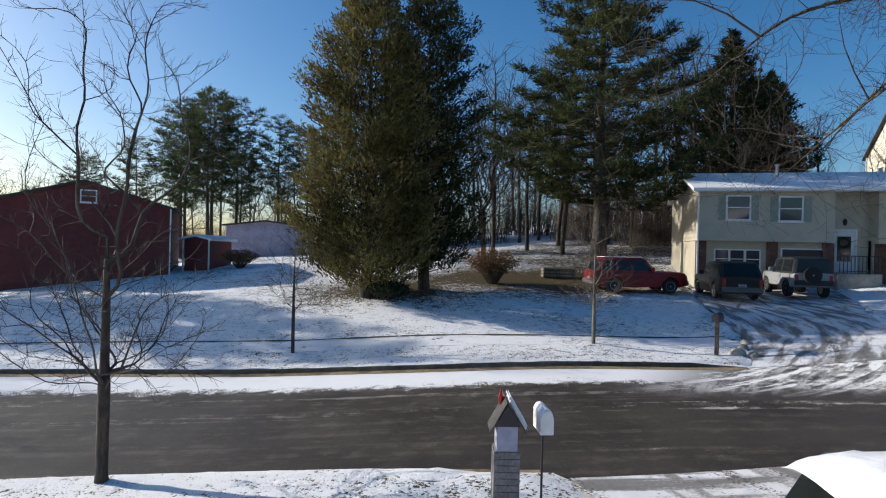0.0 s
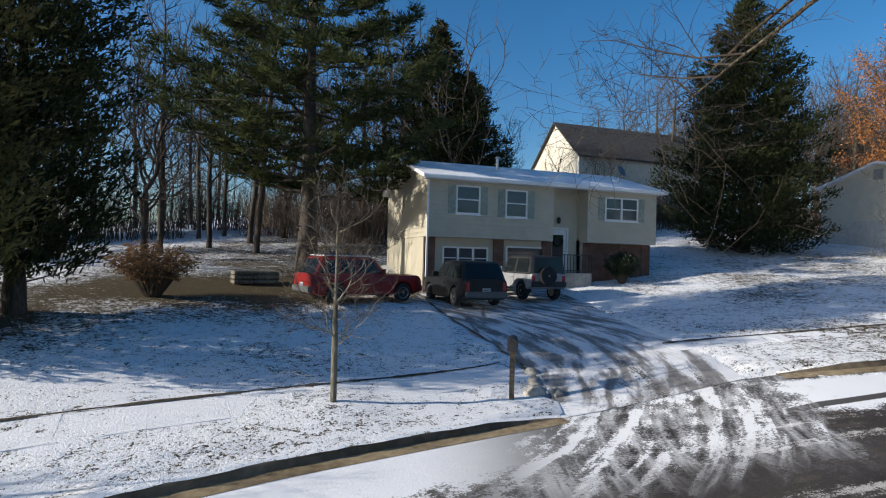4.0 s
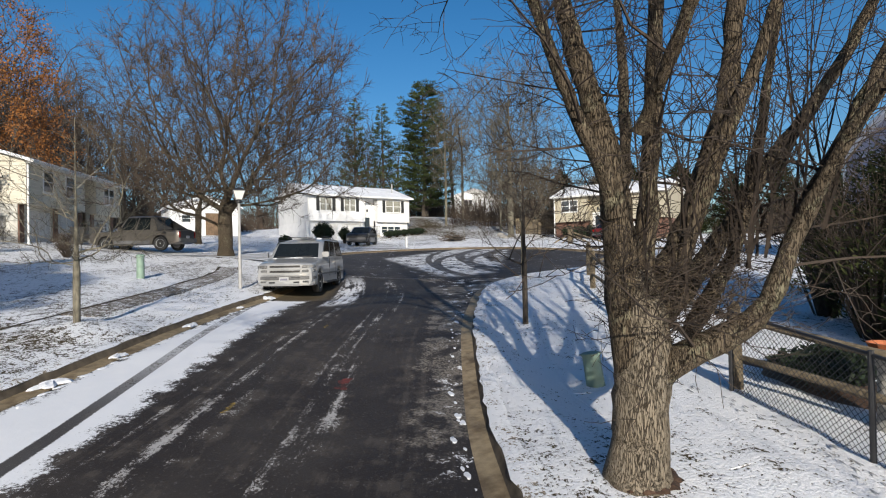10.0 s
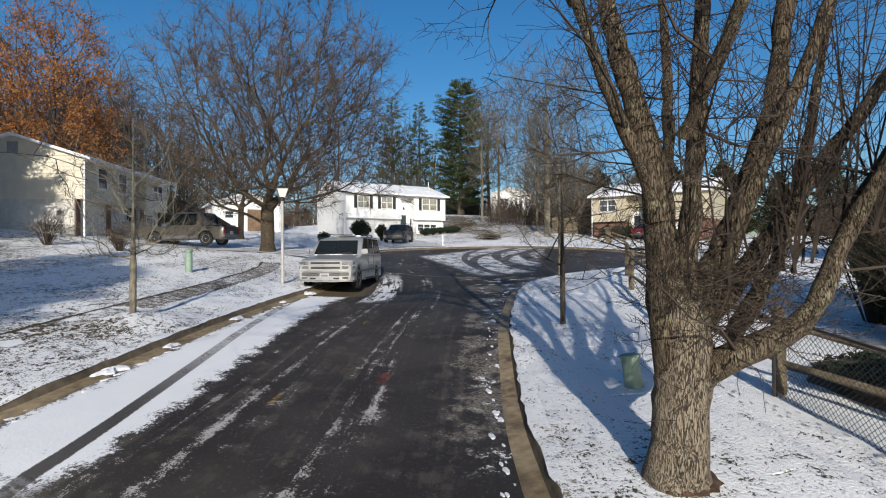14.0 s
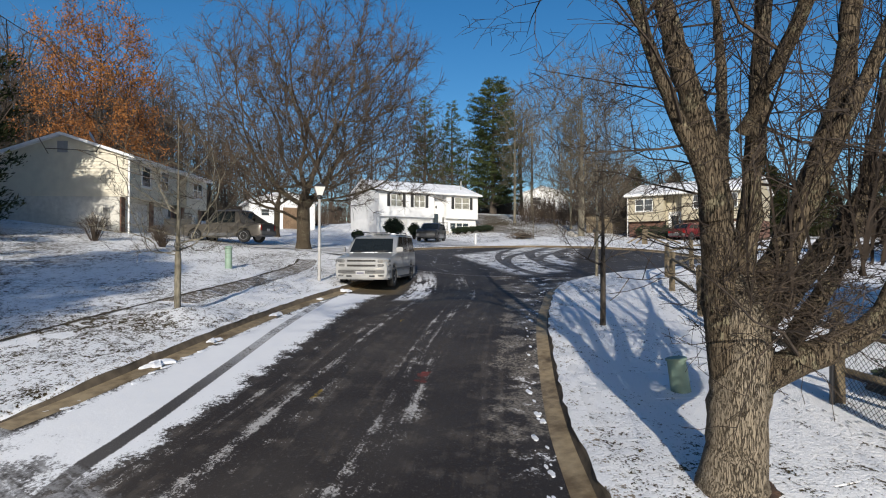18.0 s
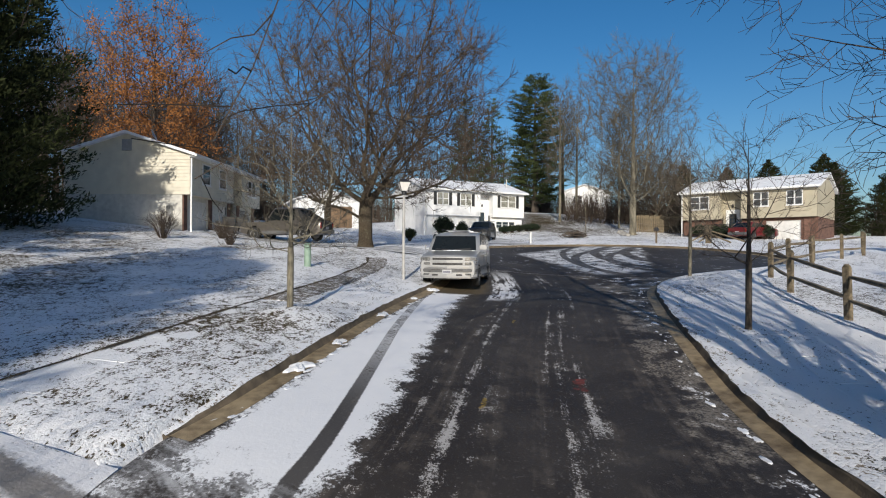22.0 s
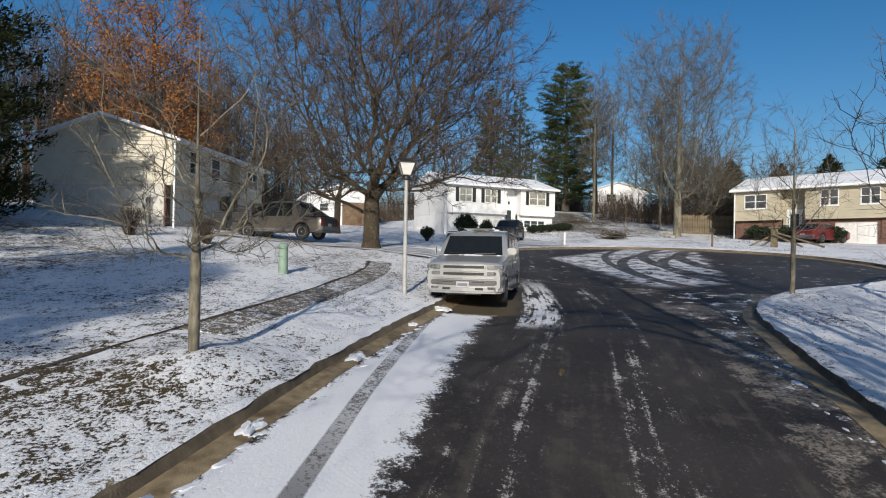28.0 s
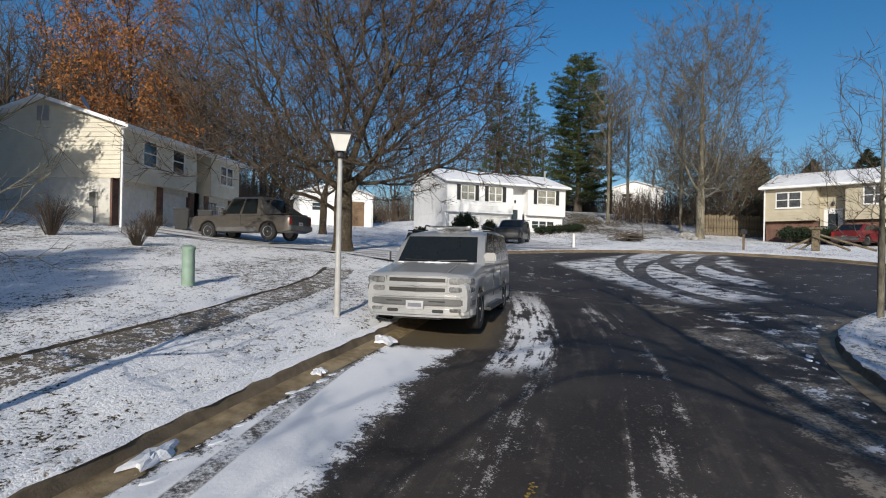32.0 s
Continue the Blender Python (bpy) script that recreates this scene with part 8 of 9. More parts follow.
p2 = pine(65, 21.5, 0.36, ((0.04, 3.4), (0.2, 4.1), (0.5, 3.9), (0.75, 3.1), (0.92, 1.9), (1, 0.4)), 0.05, 230, 4.2, 30, 0.34, 0.45, 0.2, 0.0, 0.3)
p2b = pine(69, 20, 0.34, ((0.1, 3.2), (0.35, 3.3), (0.6, 2.6), (0.85, 1.5), (1, 0.3)), 0.12, 92, 4.0, 30, 0.32, 0.42, 0.2, 0.0, 0.3)
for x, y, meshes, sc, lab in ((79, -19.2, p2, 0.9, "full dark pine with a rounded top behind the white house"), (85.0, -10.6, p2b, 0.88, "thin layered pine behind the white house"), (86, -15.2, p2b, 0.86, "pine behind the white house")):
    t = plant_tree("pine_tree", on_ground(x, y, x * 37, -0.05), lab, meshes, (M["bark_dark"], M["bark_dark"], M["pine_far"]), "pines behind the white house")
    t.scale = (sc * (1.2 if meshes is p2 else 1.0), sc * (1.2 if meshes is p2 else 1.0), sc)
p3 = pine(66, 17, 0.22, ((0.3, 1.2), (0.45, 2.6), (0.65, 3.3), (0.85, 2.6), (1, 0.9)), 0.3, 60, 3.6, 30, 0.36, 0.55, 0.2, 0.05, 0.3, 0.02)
pr = plant_tree("pine_tree", on_ground(-30, 64, 0, -0.05), "dark pine beyond the red house, or unseen beside it to shade the lawn", p3, (M["bark_dark"], M["bark_dark"], M["pine_far"]), "pines beyond the red house")
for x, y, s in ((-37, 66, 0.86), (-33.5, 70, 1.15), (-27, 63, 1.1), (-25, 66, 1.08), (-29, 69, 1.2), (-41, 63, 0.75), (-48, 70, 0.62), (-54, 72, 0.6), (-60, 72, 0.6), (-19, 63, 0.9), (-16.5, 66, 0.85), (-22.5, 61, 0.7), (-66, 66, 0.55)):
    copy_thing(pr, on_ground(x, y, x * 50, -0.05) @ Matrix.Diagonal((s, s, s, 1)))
# unseen pines added left of the view, only to shade the lawn
for x, y, s in ((-33, 27, 0.8), (-39, 30, 0.95), (-34, 31, 0.72), (-30.6, 29.2, 0.66), (-37.5, 33.5, 0.76)):
    copy_thing(pr, on_ground(x, y, x * 50, -0.05) @ Matrix.Diagonal((s, s, s, 1)))
for x, y, s in ((52.5, -41.5, 0.5), (55.5, -43.5, 0.58), (49.0, -44.5, 0.46), (59.0, -39.5, 0.55), (45.5, -48.0, 0.52), (62.5, -37.0, 0.5), (66.0, -33.5, 0.52), (41.0, -49.0, 0.5)):
    ob = copy_thing(bpy.data.objects["spruce_tree"], on_ground(x, y, x * 50, -0.6) @ Matrix.Diagonal((s * 1.15, s * 1.15, s, 1)))
    tagged(ob, "dark evergreen behind the yellow house", "tree", "evergreens behind the yellow house")
yew = cedar(67, 4.3, 0.15, ((0.0, 2.0), (0.3, 2.7), (0.6, 2.3), (0.85, 1.4), (1, 0.3)), 0.03, 260, 70, 0.06, 0.3, 0.4)
plant_tree("evergreen_shrub", on_ground(10.6, -2.9, 0, -0.05), "big dark evergreen shrub behind the fence", yew, (M["bark"], M["bark"], M["needles"]), "", "shrub")

# woods: bare trees on the rise behind the houses
TALL = [branched(21, 17, 0.17, 0.3, ((0.3, 1.2), (0.6, 3.0), (0.85, 2.4), (1, 0.6)), 225, lead=0.8, tip=0.016, twigs=2, twig_len=1.1, plain=True, rise=1.6, wander=0.03, gap=0.7),
        branched(22, 16, 0.16, 0.25, ((0.25, 1.6), (0.5, 3.6), (0.8, 3.2), (1, 1.0)), 255, lead=0.4, tip=0.016, twigs=2, twig_len=1.1, plain=True, rise=1.4, wander=0.03, gap=0.7),
        branched(23, 18, 0.18, 0.4, ((0.4, 1.2), (0.65, 2.6), (0.85, 2.2), (1, 0.6)), 195, lead=0.75, tip=0.016, twigs=2, twig_len=1.1, plain=True, rise=1.6, wander=0.03, lean=(0.06, 0.02), gap=0.7),
        branched(24, 15, 0.2, 0.2, ((0.2, 1.8), (0.5, 4.0), (0.8, 3.4), (1, 1.0)), 285, lead=0.3, tip=0.016, twigs=2, twig_len=1.1, plain=True, rise=1.4, wander=0.03, gap=0.7)]
wood = [plant_tree("wood_tree", on_ground(4 + 3 * i, 44 + 2 * i, 0, -0.1), "bare tree in the woods behind the houses, or unseen to dapple the lawn", TALL[i], (M["bark_dark"], M["bark_dark"], M["twig_red"]), "bare trees of the woods") for i in range(4)]
rng = random.Random(17)
spots = []
for _ in range(58):
    spots.append((rng.uniform(-8, 36), 38 + 40 * rng.random() ** 1.3))
for _ in range(95):
    spots.append((rng.uniform(50, 100), rng.uniform(19, 58)))
for _ in range(34):
    spots.append((rng.uniform(80, 130), rng.uniform(-32, 24)))
rw = random.Random(23)
for _ in range(46):
    spots.append((rw.uniform(66, 100), rw.uniform(13, 44)))
for _ in range(12):
    spots.append((rng.uniform(58, 100), rng.uniform(-75, -26)))
for _ in range(40):
    spots.append((rng.uniform(-95, -8), rng.uniform(62, 95)))
for _ in range(34):
    spots.append((rng.uniform(2, 60), rng.uniform(-95, -52)))
for i, (x, y) in enumerate(spots):
    if math.hypot(x - 70, y - 12) < 9 or (x < 64 and 15 < y < 34) or (24 < x < 52 and y > 30 + 0.25 * abs(x - 38)):
        continue
    s = rng.uniform(0.7, 1.1) * (0.5 if y < -50 else 1.0)
    copy_thing(wood[i % 4], on_ground(x, y, rng.uniform(0, 360), -0.1) @ Matrix.Diagonal((s, s, s, 1)))

# the first four are unseen, added at the left to dapple the lawn with shade
for x, y, s in ((-35, 22, 0.7), (-30.5, 17.5, 0.6), (-44, 25, 0.9), (-38, 18, 0.8), (33.5, 42, 0.5), (36.5, 40.5, 0.42), (30.0, 44, 0.55), (41, 43, 0.5), (26, 50, 0.8), (52, 62, 0.7), (58, 60, 0.8)):
    copy_thing(wood[int(x) % 4], on_ground(x, y, 50 * x, -0.1) @ Matrix.Diagonal((s, s, s, 1)))

# undergrowth along the woods' edges
def thicket(seed, w, d, h, n):
    r2, b = random.Random(seed), Build()
    for _ in range(n):
        x, y = r2.uniform(-w / 2, w / 2), r2.uniform(-d / 2, d / 2)
        p, hh = Vector((x, y, -0.2)), h * r2.uniform(0.35, 1.0)
        q = p + Vector((r2.gauss(0, 0.3), r2.gauss(0, 0.3), hh))
        b.tube([p, p.lerp(q, 0.5) + Vector((r2.gauss(0, 0.15), r2.gauss(0, 0.15), 0)), q], [0.025, 0.017, 0.005], 3, cap=False)
        for _ in range(5):
            c = p.lerp(q, r2.uniform(0.25, 0.9))
            b.tube([c, c + Vector((r2.gauss(0, 0.5), r2.gauss(0, 0.5), r2.uniform(0.1, 0.9)))], [0.01, 0.003], 3, cap=False)
    return b


tk = [thicket(s, 9, 4, 4.0, 420).mesh("thicket", M["twig_red"]) for s in (1, 2)]
for k, (x, y, rz, sc) in enumerate([(19, 44, 0, 1), (-6, 42, 10, 0.9), (27, 45, -20, 1), (-14, 56, 10, 1), (-26, 60, 0, 1), (-38, 61, 5, 1), (-52, 62, 0, 1), (-66, 60, 0, 1), (54, 24, -30, 1.1), (62, 22, 0, 1.2), (71, 21, 0, 1.1), (80, 20, -10, 1.2), (87, 14, 60, 1.2), (92, 6, 80, 1.2), (92, -3, 90, 1.2), (84, -26, 60, 1.1), (76, -31, 30, 1.1), (68, -34, 20, 1.0), (60, -36, 10, 1.0), (58, -27, 40, 0.9), (66, -22, 60, 0.9), (48, 30, -30, 1), (45, 40, -50, 1.1), (40, 38, -30, 1), (76, 8, 80, 0.8), (78, 16, 60, 1.0), (84, 22, 40, 1.1), (96, -14, 90, 1.2), (100, -26, 80, 1.2), (96, 14, 70, 1.2), (20, -48, 0, 1.2), (29, -50, 10, 1.2), (38, -50, 0, 1.2), (12, -46, 0, 1.1), (46, -46, 20, 1.1), (0, 56, 0, 1.4), (12, 58, 5, 1.4), (24, 58, 0, 1.4), (-10, 62, 0, 1.4), (88, -21, 70, 1.0), (16, 50, 0, 1.3)]):
    ob = new("thicket", tk[k % 2])
    ob.matrix_basis = on_ground(x, y, rz) @ Matrix.Diagonal((sc, sc, sc, 1))
    tagged(ob, "brown leafless undergrowth along the edge of the woods", "undergrowth", "", "stuff")


# shrubs
def shrub(x, y, h, w, n, mt, label, twiggy=False, size=0.07, seed=1, name="shrub"):
    b, f = bush(seed, h, w, n, size, twiggy)
    t = thing(name, on_ground(x, y), label, "shrub")
    part("stem", b, M["twig_red"] if twiggy else M["twig"], t)
    part("twig_crown" if twiggy else "foliage", f, M["twig_red"] if twiggy else M[mt], t)
    return t


shrub(2.6, 28.6, 1.9, 1.5, 260, "brown_leaf", "bushy brown winter shrub under the pines", False, 0.05, 71)
shrub(-2.4, 24.2, 0.8, 1.0, 220, "hedge", "low green evergreen at the foot of the cedar", False, 0.08, 72)
shrub(22.2, 25.4, 1.5, 0.8, 300, "hedge", "clipped round dark evergreen by the cream house", False, 0.06, 73)
shrub(35.2, 18.8, 1.5, 0.9, 90, "", "leafless reddish shrub on the lawn", True, seed=74)
shrub(37.8, 16.5, 1.1, 0.7, 90, "", "leafless shrub by the driveway", True, seed=75)
shrub(33.9, 15.6, 0.9, 0.6, 70, "", "small leafless shrub on the lawn", True, seed=76)
shrub(51.5, 0.9, 2.0, 0.9, 320, "hedge", "clipped tiered evergreen by the white house", False, 0.07, 77)
shrub(47.7, 4.5, 1.0, 0.5, 200, "hedge", "small round evergreen on the white house's lawn", False, 0.05, 79)
shrub(56, -2.0, 1.5, 0.6, 260, "hedge", "small clipped evergreen by the garage doors", False, 0.06, 78)
for k in range(5):
    shrub(59.3 + 0.2 * k, -7.4 - 0.9 * k, 0.7, 0.6, 120, "hedge", "low clipped hedge before the white house", False, 0.07, 80 + k, "hedge")
for k in range(6):
    shrub(49.4 - 0.9 * k, -22.6 - 0.55 * k, 1.2, 0.75, 160, "hedge", "rounded hedge before the yellow house", False, 0.08, 90 + k, "hedge")
for k, (x, y, h, w) in enumerate([(9.2, -0.6, 3.2, 1.3), (11.4, -1.6, 3.6, 1.5), (13.2, -3.0, 3.4, 1.4), (12.0, -5.0, 4.4, 1.8), (15.0, -6.0, 3.8, 1.7), (7.6, 0.0, 2.6, 1.2)]):
    shrub(x, y, h, w, 120, "", "tangled leafless shrub behind the fence", True, seed=110 + k)
shrub(9.9, 2.3, 0.6, 0.7, 200, "hedge", "low green evergreen in the planting bed", False, 0.05, 97)
shrub(8.6, 1.6, 0.5, 0.6, 160, "hedge", "low green evergreen in the planting bed", False, 0.05, 96)
shrub(-14, 38, 1.3, 1.3, 160, "brown_leaf", "tangled brown bush beside the shed", False, 0.06, 98)
brush = thing("brush_pile", on_ground(49.5, -10.2), "pile of cut branches dusted with snow", "brush pile")
bb = Build()
for k in range(60):
    a = rng.uniform(0, 6.28)
    c = Vector((rng.gauss(0, 0.7), rng.gauss(0, 0.4), rng.uniform(0.05, 0.5)))
    d = Vector((math.cos(a), math.sin(a), rng.uniform(-0.2, 0.3))) * rng.uniform(0.5, 1.2)
    bb.tube([tuple(c - d), tuple(c), tuple(c + d)], [0.03, 0.03, 0.012], 4)
part("branches", bb, M["twig"], brush)
wp = thing("woodpile", on_ground(6.6, 31.5), "stack of old timber and logs under the trees", "woodpile")
for k in range(14):
    part("log", Build().tube([(-0.9, 0.2 * (k % 5) - 0.4, 0.1 + 0.19 * (k // 5)), (0.9, 0.2 * (k % 5) - 0.38, 0.1 + 0.19 * (k // 5))], 0.09, 8), M["bark_grey"], wp)
tc1 = thing("trash_can", on_ground(43.3, 16.9, 10), "dark wheeled bin by the garage", "bin")
part("bin", Build().add([(-0.25, -0.28, 0), (0.25, -0.28, 0), (0.25, 0.28, 0), (-0.25, 0.28, 0), (-0.32, -0.34, 0.95), (0.32, -0.34, 0.95), (0.32, 0.34, 0.95), (-0.32, 0.34, 0.95)], [(0, 3, 2, 1), (4, 5, 6, 7), (0, 1, 5, 4), (1, 2, 6, 5), (2, 3, 7, 6), (3, 0, 4, 7)]), M["black_plastic"], tc1, bevel=0.02)
part("lid", Build().box(-0.34, -0.37, 0.952, 0.34, 0.37, 1.02), M["black_plastic"], tc1, bevel=0.02)
copy_thing(tc1, on_ground(45.4, 16.3, 5))

# ---- small things ----
def rock(m, r, seed, label="snow-dusted rough boulder beside the driveway"):
    rg, b = random.Random(seed), Build()
    n, k = 10, 6
    vs = []
    for i in range(k + 1):
        ph = math.pi * i / k
        for j in range(n):
            q = r * rg.uniform(0.78, 1.15)
            vs.append((q * math.sin(ph) * math.cos(6.283 * j / n) * 1.3, q * math.sin(ph) * math.sin(6.283 * j / n), q * math.cos(ph) * 0.75 + r * 0.3))
    fs = [(i * n + j, (i + 1) * n + j, (i + 1) * n + (j + 1) % n, i * n + (j + 1) % n) for i in range(k) for j in range(n)]
    ob = new("rock", b.add(vs, fs).mesh("rock", M["stone"], True))
    ob.matrix_basis = m
    return tagged(ob, label, "rock")


for k, (x, y, r) in enumerate([(8.75, 16.25, 0.2), (9.2, 16.75, 0.17), (9.1, 16.0, 0.14), (9.6, 17.3, 0.15)]):
    rock(on_ground(x, y, 40 * k, -0.03), r, k)
for k in range(9):
    rock(on_ground(52.5 + 0.55 * k, -17.2 - 0.25 * k + 0.2 * (k % 2), 30 * k), 0.28, 20 + k, "pale stone in a low garden edging")
part("satellite_dish", Build().lathe([(0.02, 0), (0.2, 0.03), (0.33, 0.1), (0.32, 0.11)], 14, pose(11.0, 1.2, 6.25, 65, 0, 20)).tube([(11.0, 1.25, 5.7), (11.0, 1.25, 6.2)], 0.02, 6), M["metal"], house_1)
# board fence behind the tall tree
bf = thing("board_fence", pose(0, 0, 0), "weathered grey board fence behind the turning circle", "fence")
for k in range(46):
    x, y = 57.5 - 0.08 * k, -21.5 - 0.2 * k
    part("board", Build().box(-0.09, -0.012, -0.2, 0.09, 0.012, 1.75 + 0.04 * ((k * 7) % 3)), M["fence_wood"], bf, at=on_ground(x, y, 68))
# leaning rails and posts by the yellow house's drive
ls = thing("leaning_rails", on_ground(39.8, -15.6, 30), "old fence rails leaning on a stout post", "fence")
part("post", Build().box(-0.16, -0.16, -0.1, 0.16, 0.16, 1.15), M["fence_wood"], ls, bevel=0.03)
part("cap", Build().box(-0.25, -0.25, 1.152, 0.25, 0.25, 1.26), M["fence_wood"], ls, bevel=0.02)
for a, b in (((-2.6, 0, 0.05), (0.1, -0.2, 0.95)), ((-1.6, 0.3, 0.05), (0.1, 0.2, 0.8)), ((1.4, 0.1, 0.05), (-0.1, -0.2, 0.9)), ((0.9, -0.4, 0.05), (-0.1, -0.2, 0.7))):
    part("rail", Build().tube([a, b], 0.06, 6), M["fence_wood"], ls)
wpst = thing("marker_post", on_ground(44.2, -3.9), "short white marker post by the kerb", "post")
part("post", Build().box(-0.06, -0.06, -0.1, 0.06, 0.06, 0.8), M["white_paint"], wpst, bevel=0.01)
sp2 = thing("young_tree", on_ground(50.2, -11.6), "thin sapling tied beside the turning circle", "tree", "young street trees")
q = branched(36, 3.2, 0.035, 0.3, ((0.3, 0.4), (0.6, 0.7), (1, 0.2)), 70, lead=0.9, tip=0.005, twigs=1, twig_len=0.3, gap=0.2)
for nm, b, mt in zip(("trunk", "limb_frame", "twig_crown"), q, ("bark_grey", "twig", "twig")):
    part(nm, b, M[mt], sp2)
rg = random.Random(4)
# footprints in the near lawn: flat patches, the hollows' shade put into their grey
fp = Build()
for k in range(60):
    u = k / 60
    x, y = 12.6 - 5.2 * u + rg.gauss(0, 0.1), 3.1 + 1.5 * u + 0.25 * math.sin(u * 7) + 0.2 * (k % 2) + rg.gauss(0, 0.07)
    z = H(x, y) + KERB_H + 0.028
    fp.add([(x + 0.055 * c - 0.015 * s_, y + 0.02 * s_ - 0.025 * c, z) for c, s_ in ((1, 0), (0.5, 1), (-0.6, 0.9), (-1, 0), (-0.6, -0.9), (0.5, -1))], [(0, 1, 2, 3, 4, 5)])
tagged(new("footprints", fp.mesh("footprints", M["footprint_shade"])), "line of footprints through the snow by the fence", "footprints", "", "stuff")


# lumps of crusted snow left in the gutter
for k, (i, r) in enumerate(((15.2, 0.1), (16.9, 0.07), (19.4, 0.09), (21.8, 0.06), (23.6, 0.12))):
    q = min(LEFT, key=lambda p: abs(p[0] - i))
    rq, lump_ = random.Random(40 + k), Build()
    rim = [1 + 0.3 * math.sin(2 * a + k) + rq.uniform(-0.22, 0.22) for a in range(16)]
    vs = [(w * rim[j] * math.cos(j * math.pi / 8), w * rim[j] * math.sin(j * math.pi / 8), zz * rq.uniform(0.5, 1.3)) for w, zz in ((1.0, -0.1), (0.92, 0.3), (0.7, 0.55), (0.35, 0.7)) for j in range(16)] + [(0, 0, 0.6)]
    lump_.add(vs, [(w * 16 + j, w * 16 + (j + 1) % 16, w * 16 + 16 + (j + 1) % 16, w * 16 + 16 + j) for w in range(3) for j in range(16)] + [(48 + j, 48 + (j + 1) % 16, 64) for j in range(16)])
    ob = new("snow_lump", lump_.mesh("snow_lump", M["snow"]))
    ob.matrix_basis = pose(q[0] - 0.06, q[1] - 0.16, H(q[0], q[1]) + 0.005, 0, 0, -28 + 9 * k) @ Matrix.Diagonal((r * 3.6, r * 1.5, r * 0.8, 1))
    tagged(ob, "crusted lump of old snow in the gutter", "snow lump", "snow lumps in the gutter")
# thin broken slabs of old snow left along the gutters
def snow_slabs(line, turn, near_, far_, count, seed, label, keep=lambda x, y: True, long_=2.2, size=(0.05, 0.2)):
    r2, b = random.Random(seed), Build()
    pts = resample(line, 400)
    for _ in range(count):
        i = r2.randrange(1, 399)
        (x0, y0), (x1, y1) = pts[i - 1], pts[i + 1]
        d = Vector((x1 - x0, y1 - y0, 0)).normalized()
        nr = Vector((-d.y, d.x, 0)) * turn
        o = r2.uniform(near_, far_)
        cx, cy = pts[i][0] + nr.x * o, pts[i][1] + nr.y * o
        if not keep(cx, cy):
            continue
        r = size[0] + (size[1] - size[0]) * r2.random() ** 2.2
        k = r2.randint(9, 14)
        rim = []
        for j in range(k):
            a = 2 * math.pi * j / k
            q = r * (1 + 0.25 * math.sin(2 * a + 9 * r2.random() * 0.02) + r2.uniform(-0.18, 0.18))
            rim.append((cx + d.x * q * math.cos(a) * long_ + nr.x * q * math.sin(a), cy + d.y * q * math.cos(a) * long_ + nr.y * q * math.sin(a)))
        z = H(cx, cy)
        hgt = 0.004 + 0.07 * r
        lo = [(x, y, z - 0.01) for x, y in rim]
        hi = [(cx + (x - cx) * 0.85, cy + (y - cy) * 0.85, z + hgt * r2.uniform(0.6, 1.2)) for x, y in rim]
        b.add(lo + hi + [(cx, cy, z + hgt * 1.3)], [(j, (j + 1) % k, k + (j + 1) % k, k + j) for j in range(k)] + [(k + j, k + (j + 1) % k, 2 * k) for j in range(k)])
    tagged(new("snow_slab", b.mesh("snow_slab", M["snow"], True)), label, "old snow", "", "stuff")


GUTTER = [q for q in RIGHT if q[0] > 8.5]
snow_slabs(GUTTER, 1, 0.3, 0.5, 60, 5, "broken crusts of old snow along the sandy gutter", size=(0.006, 0.06), long_=2.4)
snow_slabs([q for q in LEFT if 13 < q[0] < 24], -1, 0.08, 0.42, 120, 6, "crusts of old snow in the wet gutter", size=(0.008, 0.055), long_=2.6)
# faded spray marks left by utility crews
M["mark_red"] = mat("faded_red_paint", (0.16, 0.03, 0.025), 0.8, var=0.4, scale=30, col2=(0.05, 0.028, 0.024))
M["mark_yellow"] = mat("faded_yellow_paint", (0.3, 0.2, 0.03), 0.8, var=0.4, scale=30, col2=(0.08, 0.06, 0.03))
def paint_mark(x, y, way, length, width, material, label, up=0.006):
    r2, b, k = random.Random(int(x * 100)), Build(), 14
    d = Vector((math.cos(radians(way)), math.sin(radians(way)), 0))
    nr = Vector((-d.y, d.x, 0))
    for i in range(k):
        u = (i + r2.uniform(-0.4, 0.4)) / k - 0.5
        c = Vector((x, y, 0)) + d * u * length + nr * r2.gauss(0, width * 0.3)
        r = width * r2.uniform(0.2, 0.5)
        rim = [(c.x + r * r2.uniform(0.5, 1.3) * math.cos(j * 0.785), c.y + r * r2.uniform(0.5, 1.3) * math.sin(j * 0.785)) for j in range(8)]
        b.add([(q[0], q[1], H(q[0], q[1]) + up + 0.0006 * i) for q in rim], [tuple(range(8))])
    tagged(new("paint_mark", b.mesh("paint_mark", material)), label, "road marking", "", "structure")


paint_mark(14.2, 7.9, -30, 0.55, 0.16, M["mark_red"], "faded red spray mark on the asphalt")
paint_mark(13.5, 9.7, -28, 0.4, 0.07, M["mark_yellow"], "faded yellow spray mark on the asphalt")
paint_mark(18.6, 7.3, -28, 0.35, 0.05, M["mark_yellow"], "small yellow spray mark on the asphalt")
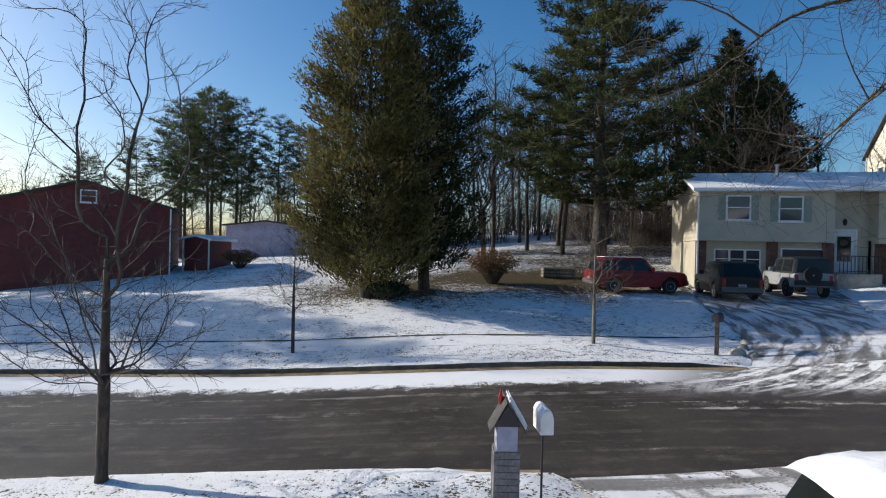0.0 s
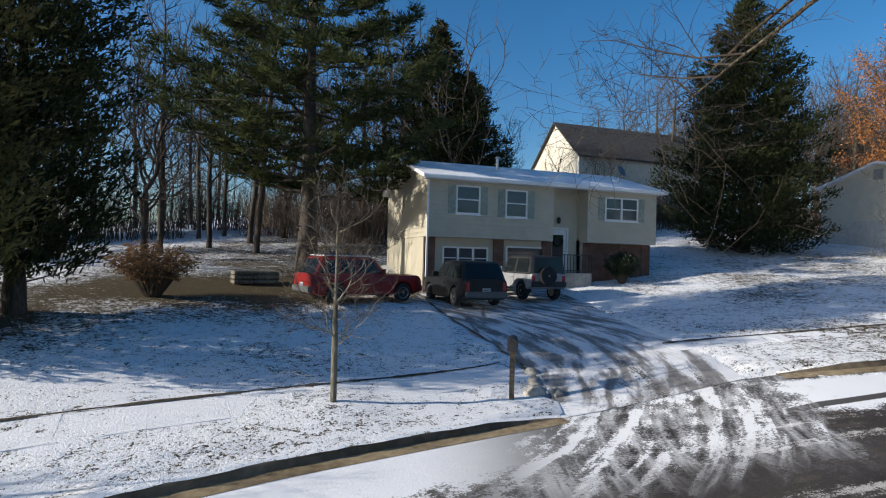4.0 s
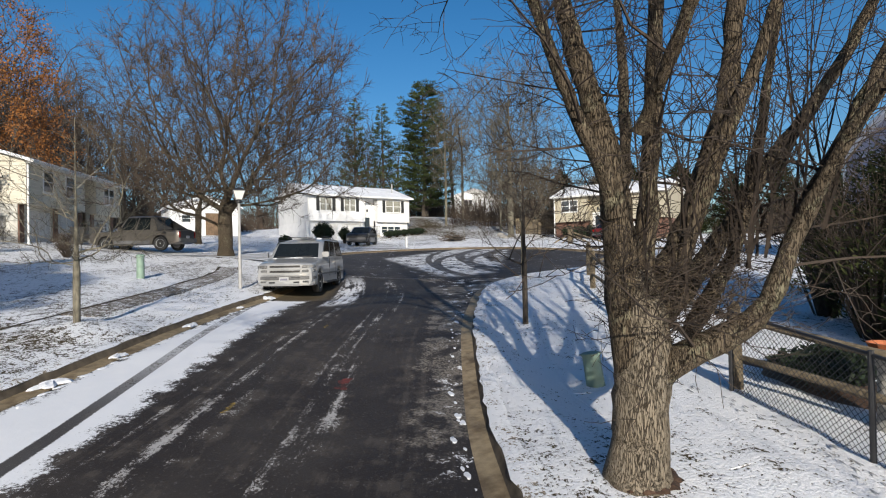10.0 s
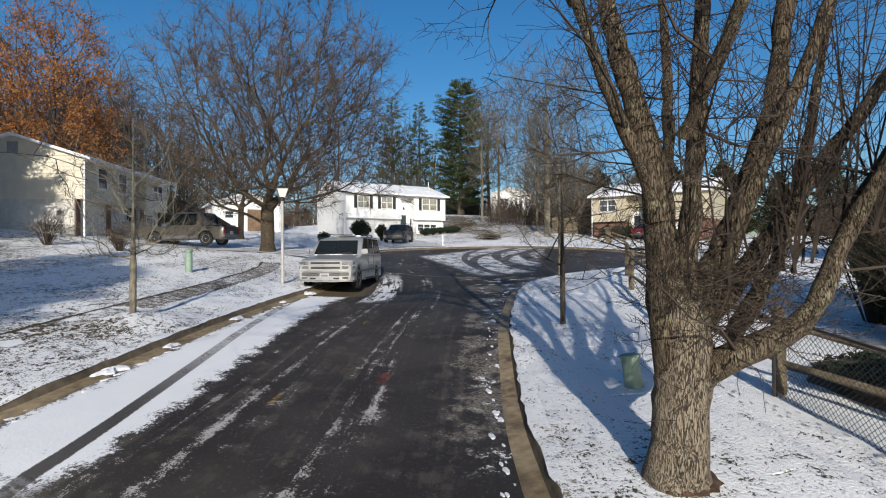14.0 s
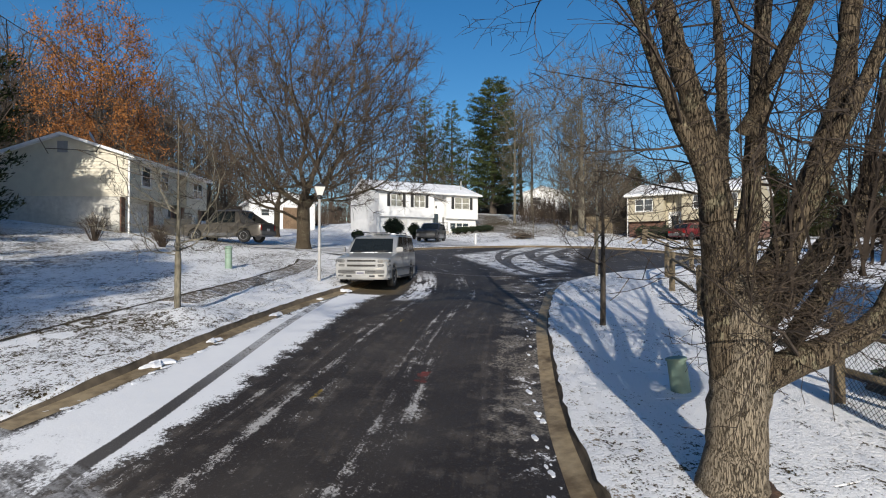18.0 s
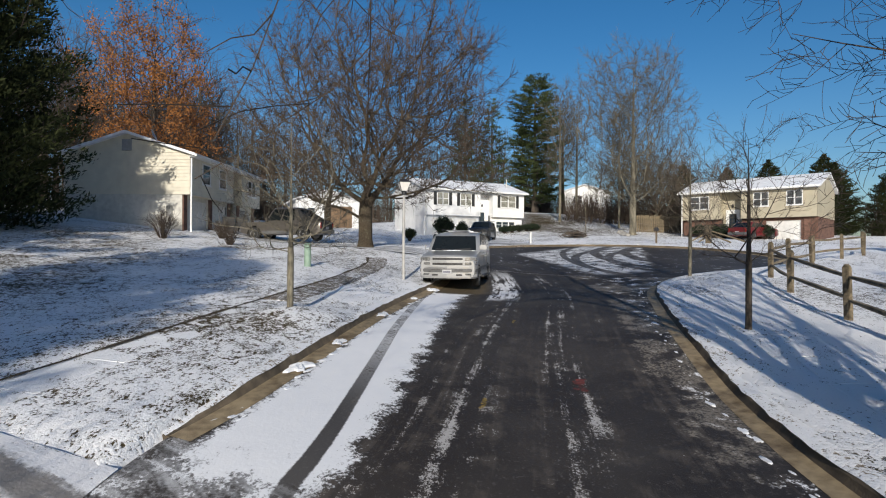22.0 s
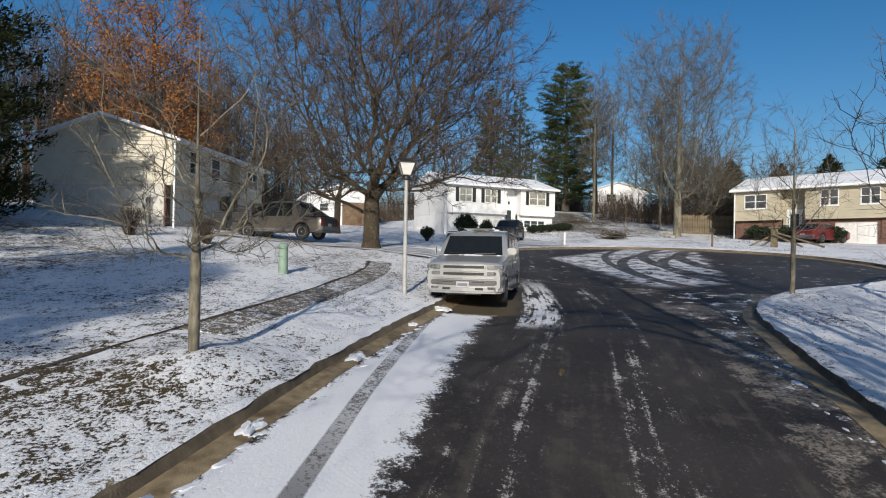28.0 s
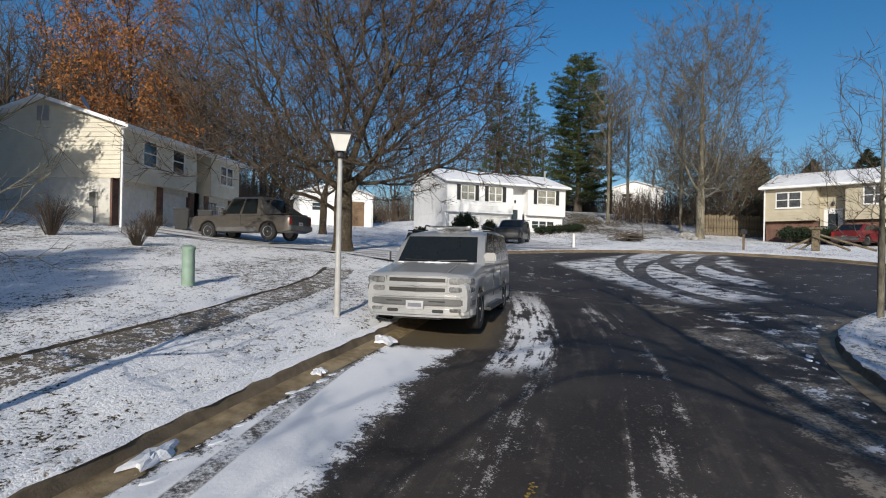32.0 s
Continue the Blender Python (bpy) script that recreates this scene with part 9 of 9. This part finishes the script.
# grass tips and leaf litter that stand out of the thin snow
def litter(name, line, turn, far, count, seed, label, keep):
    r2 = np.random.default_rng(seed)
    p = np.array(line)
    i = r2.integers(0, len(p) - 1, count)
    u = r2.random(count)[:, None]
    t = p[i + 1] - p[i]
    nrm = np.c_[-t[:, 1], t[:, 0]] / (np.hypot(t[:, 0], t[:, 1])[:, None] + 1e-9) * turn
    q = p[i] * (1 - u) + p[i + 1] * u + nrm * (0.3 + far * r2.random(count)[:, None] ** 1.4)
    wave = np.sin(q[:, 0] * 1.9 + 2 * np.sin(q[:, 1] * 1.3)) + np.sin(q[:, 1] * 2.7 + 1.5 * np.sin(q[:, 0] * 0.8))
    ok = keep(q[:, 0], q[:, 1]) & (r2.random(count) < 0.45 + 0.3 * wave)
    q = q[ok]
    k = len(q)
    z = heights(q[:, 0], q[:, 1]) + KERB_H + 0.008
    a = r2.uniform(0, 6.283, k)
    size = 0.009 + 0.02 * r2.random(k) ** 2.5
    tip = size * r2.uniform(0.2, 1.1, k)
    vs = np.empty((k, 3, 3))
    for j, (da, w) in enumerate(((0.0, 1.0), (2.2, 0.8), (4.1, 1.2))):
        vs[:, j, 0], vs[:, j, 1], vs[:, j, 2] = q[:, 0] + np.cos(a + da) * size * w, q[:, 1] + np.sin(a + da) * size * w, z + (tip if j == 0 else 0.0)
    me = bpy.data.meshes.new(name)
    me.from_pydata(vs.reshape(-1, 3).tolist(), [], np.arange(3 * k).reshape(-1, 3).tolist())
    me.materials.append(M["litter"])
    tagged(new(name, me), label, "leaf litter", "", "stuff")


north = lambda x, y: ((x - 18.3) ** 2 + (y - 12.4) ** 2 > 1.0) & ~((x > 7.6) & (x < 15 + 0.25 * (y - 14)) & (x > 7.6 + 0.35 * (y - 15)))
litter("leaf_litter", [q for q in LEFT if 11.5 < q[0] < 31], 1, 9.0, 24000, 1, "grass tips and dead leaves standing out of the thin snow", north)
litter("leaf_litter", [q for q in LEFT if -14 < q[0] < 9], 1, 11.0, 26000, 2, "grass tips and dead leaves standing out of the thin snow", north)
litter("leaf_litter", [q for q in RIGHT if q[0] > 7.8], -1, 5.0, 9000, 3, "dead leaves and grass tips on the curved lawn", lambda x, y: x > -99)
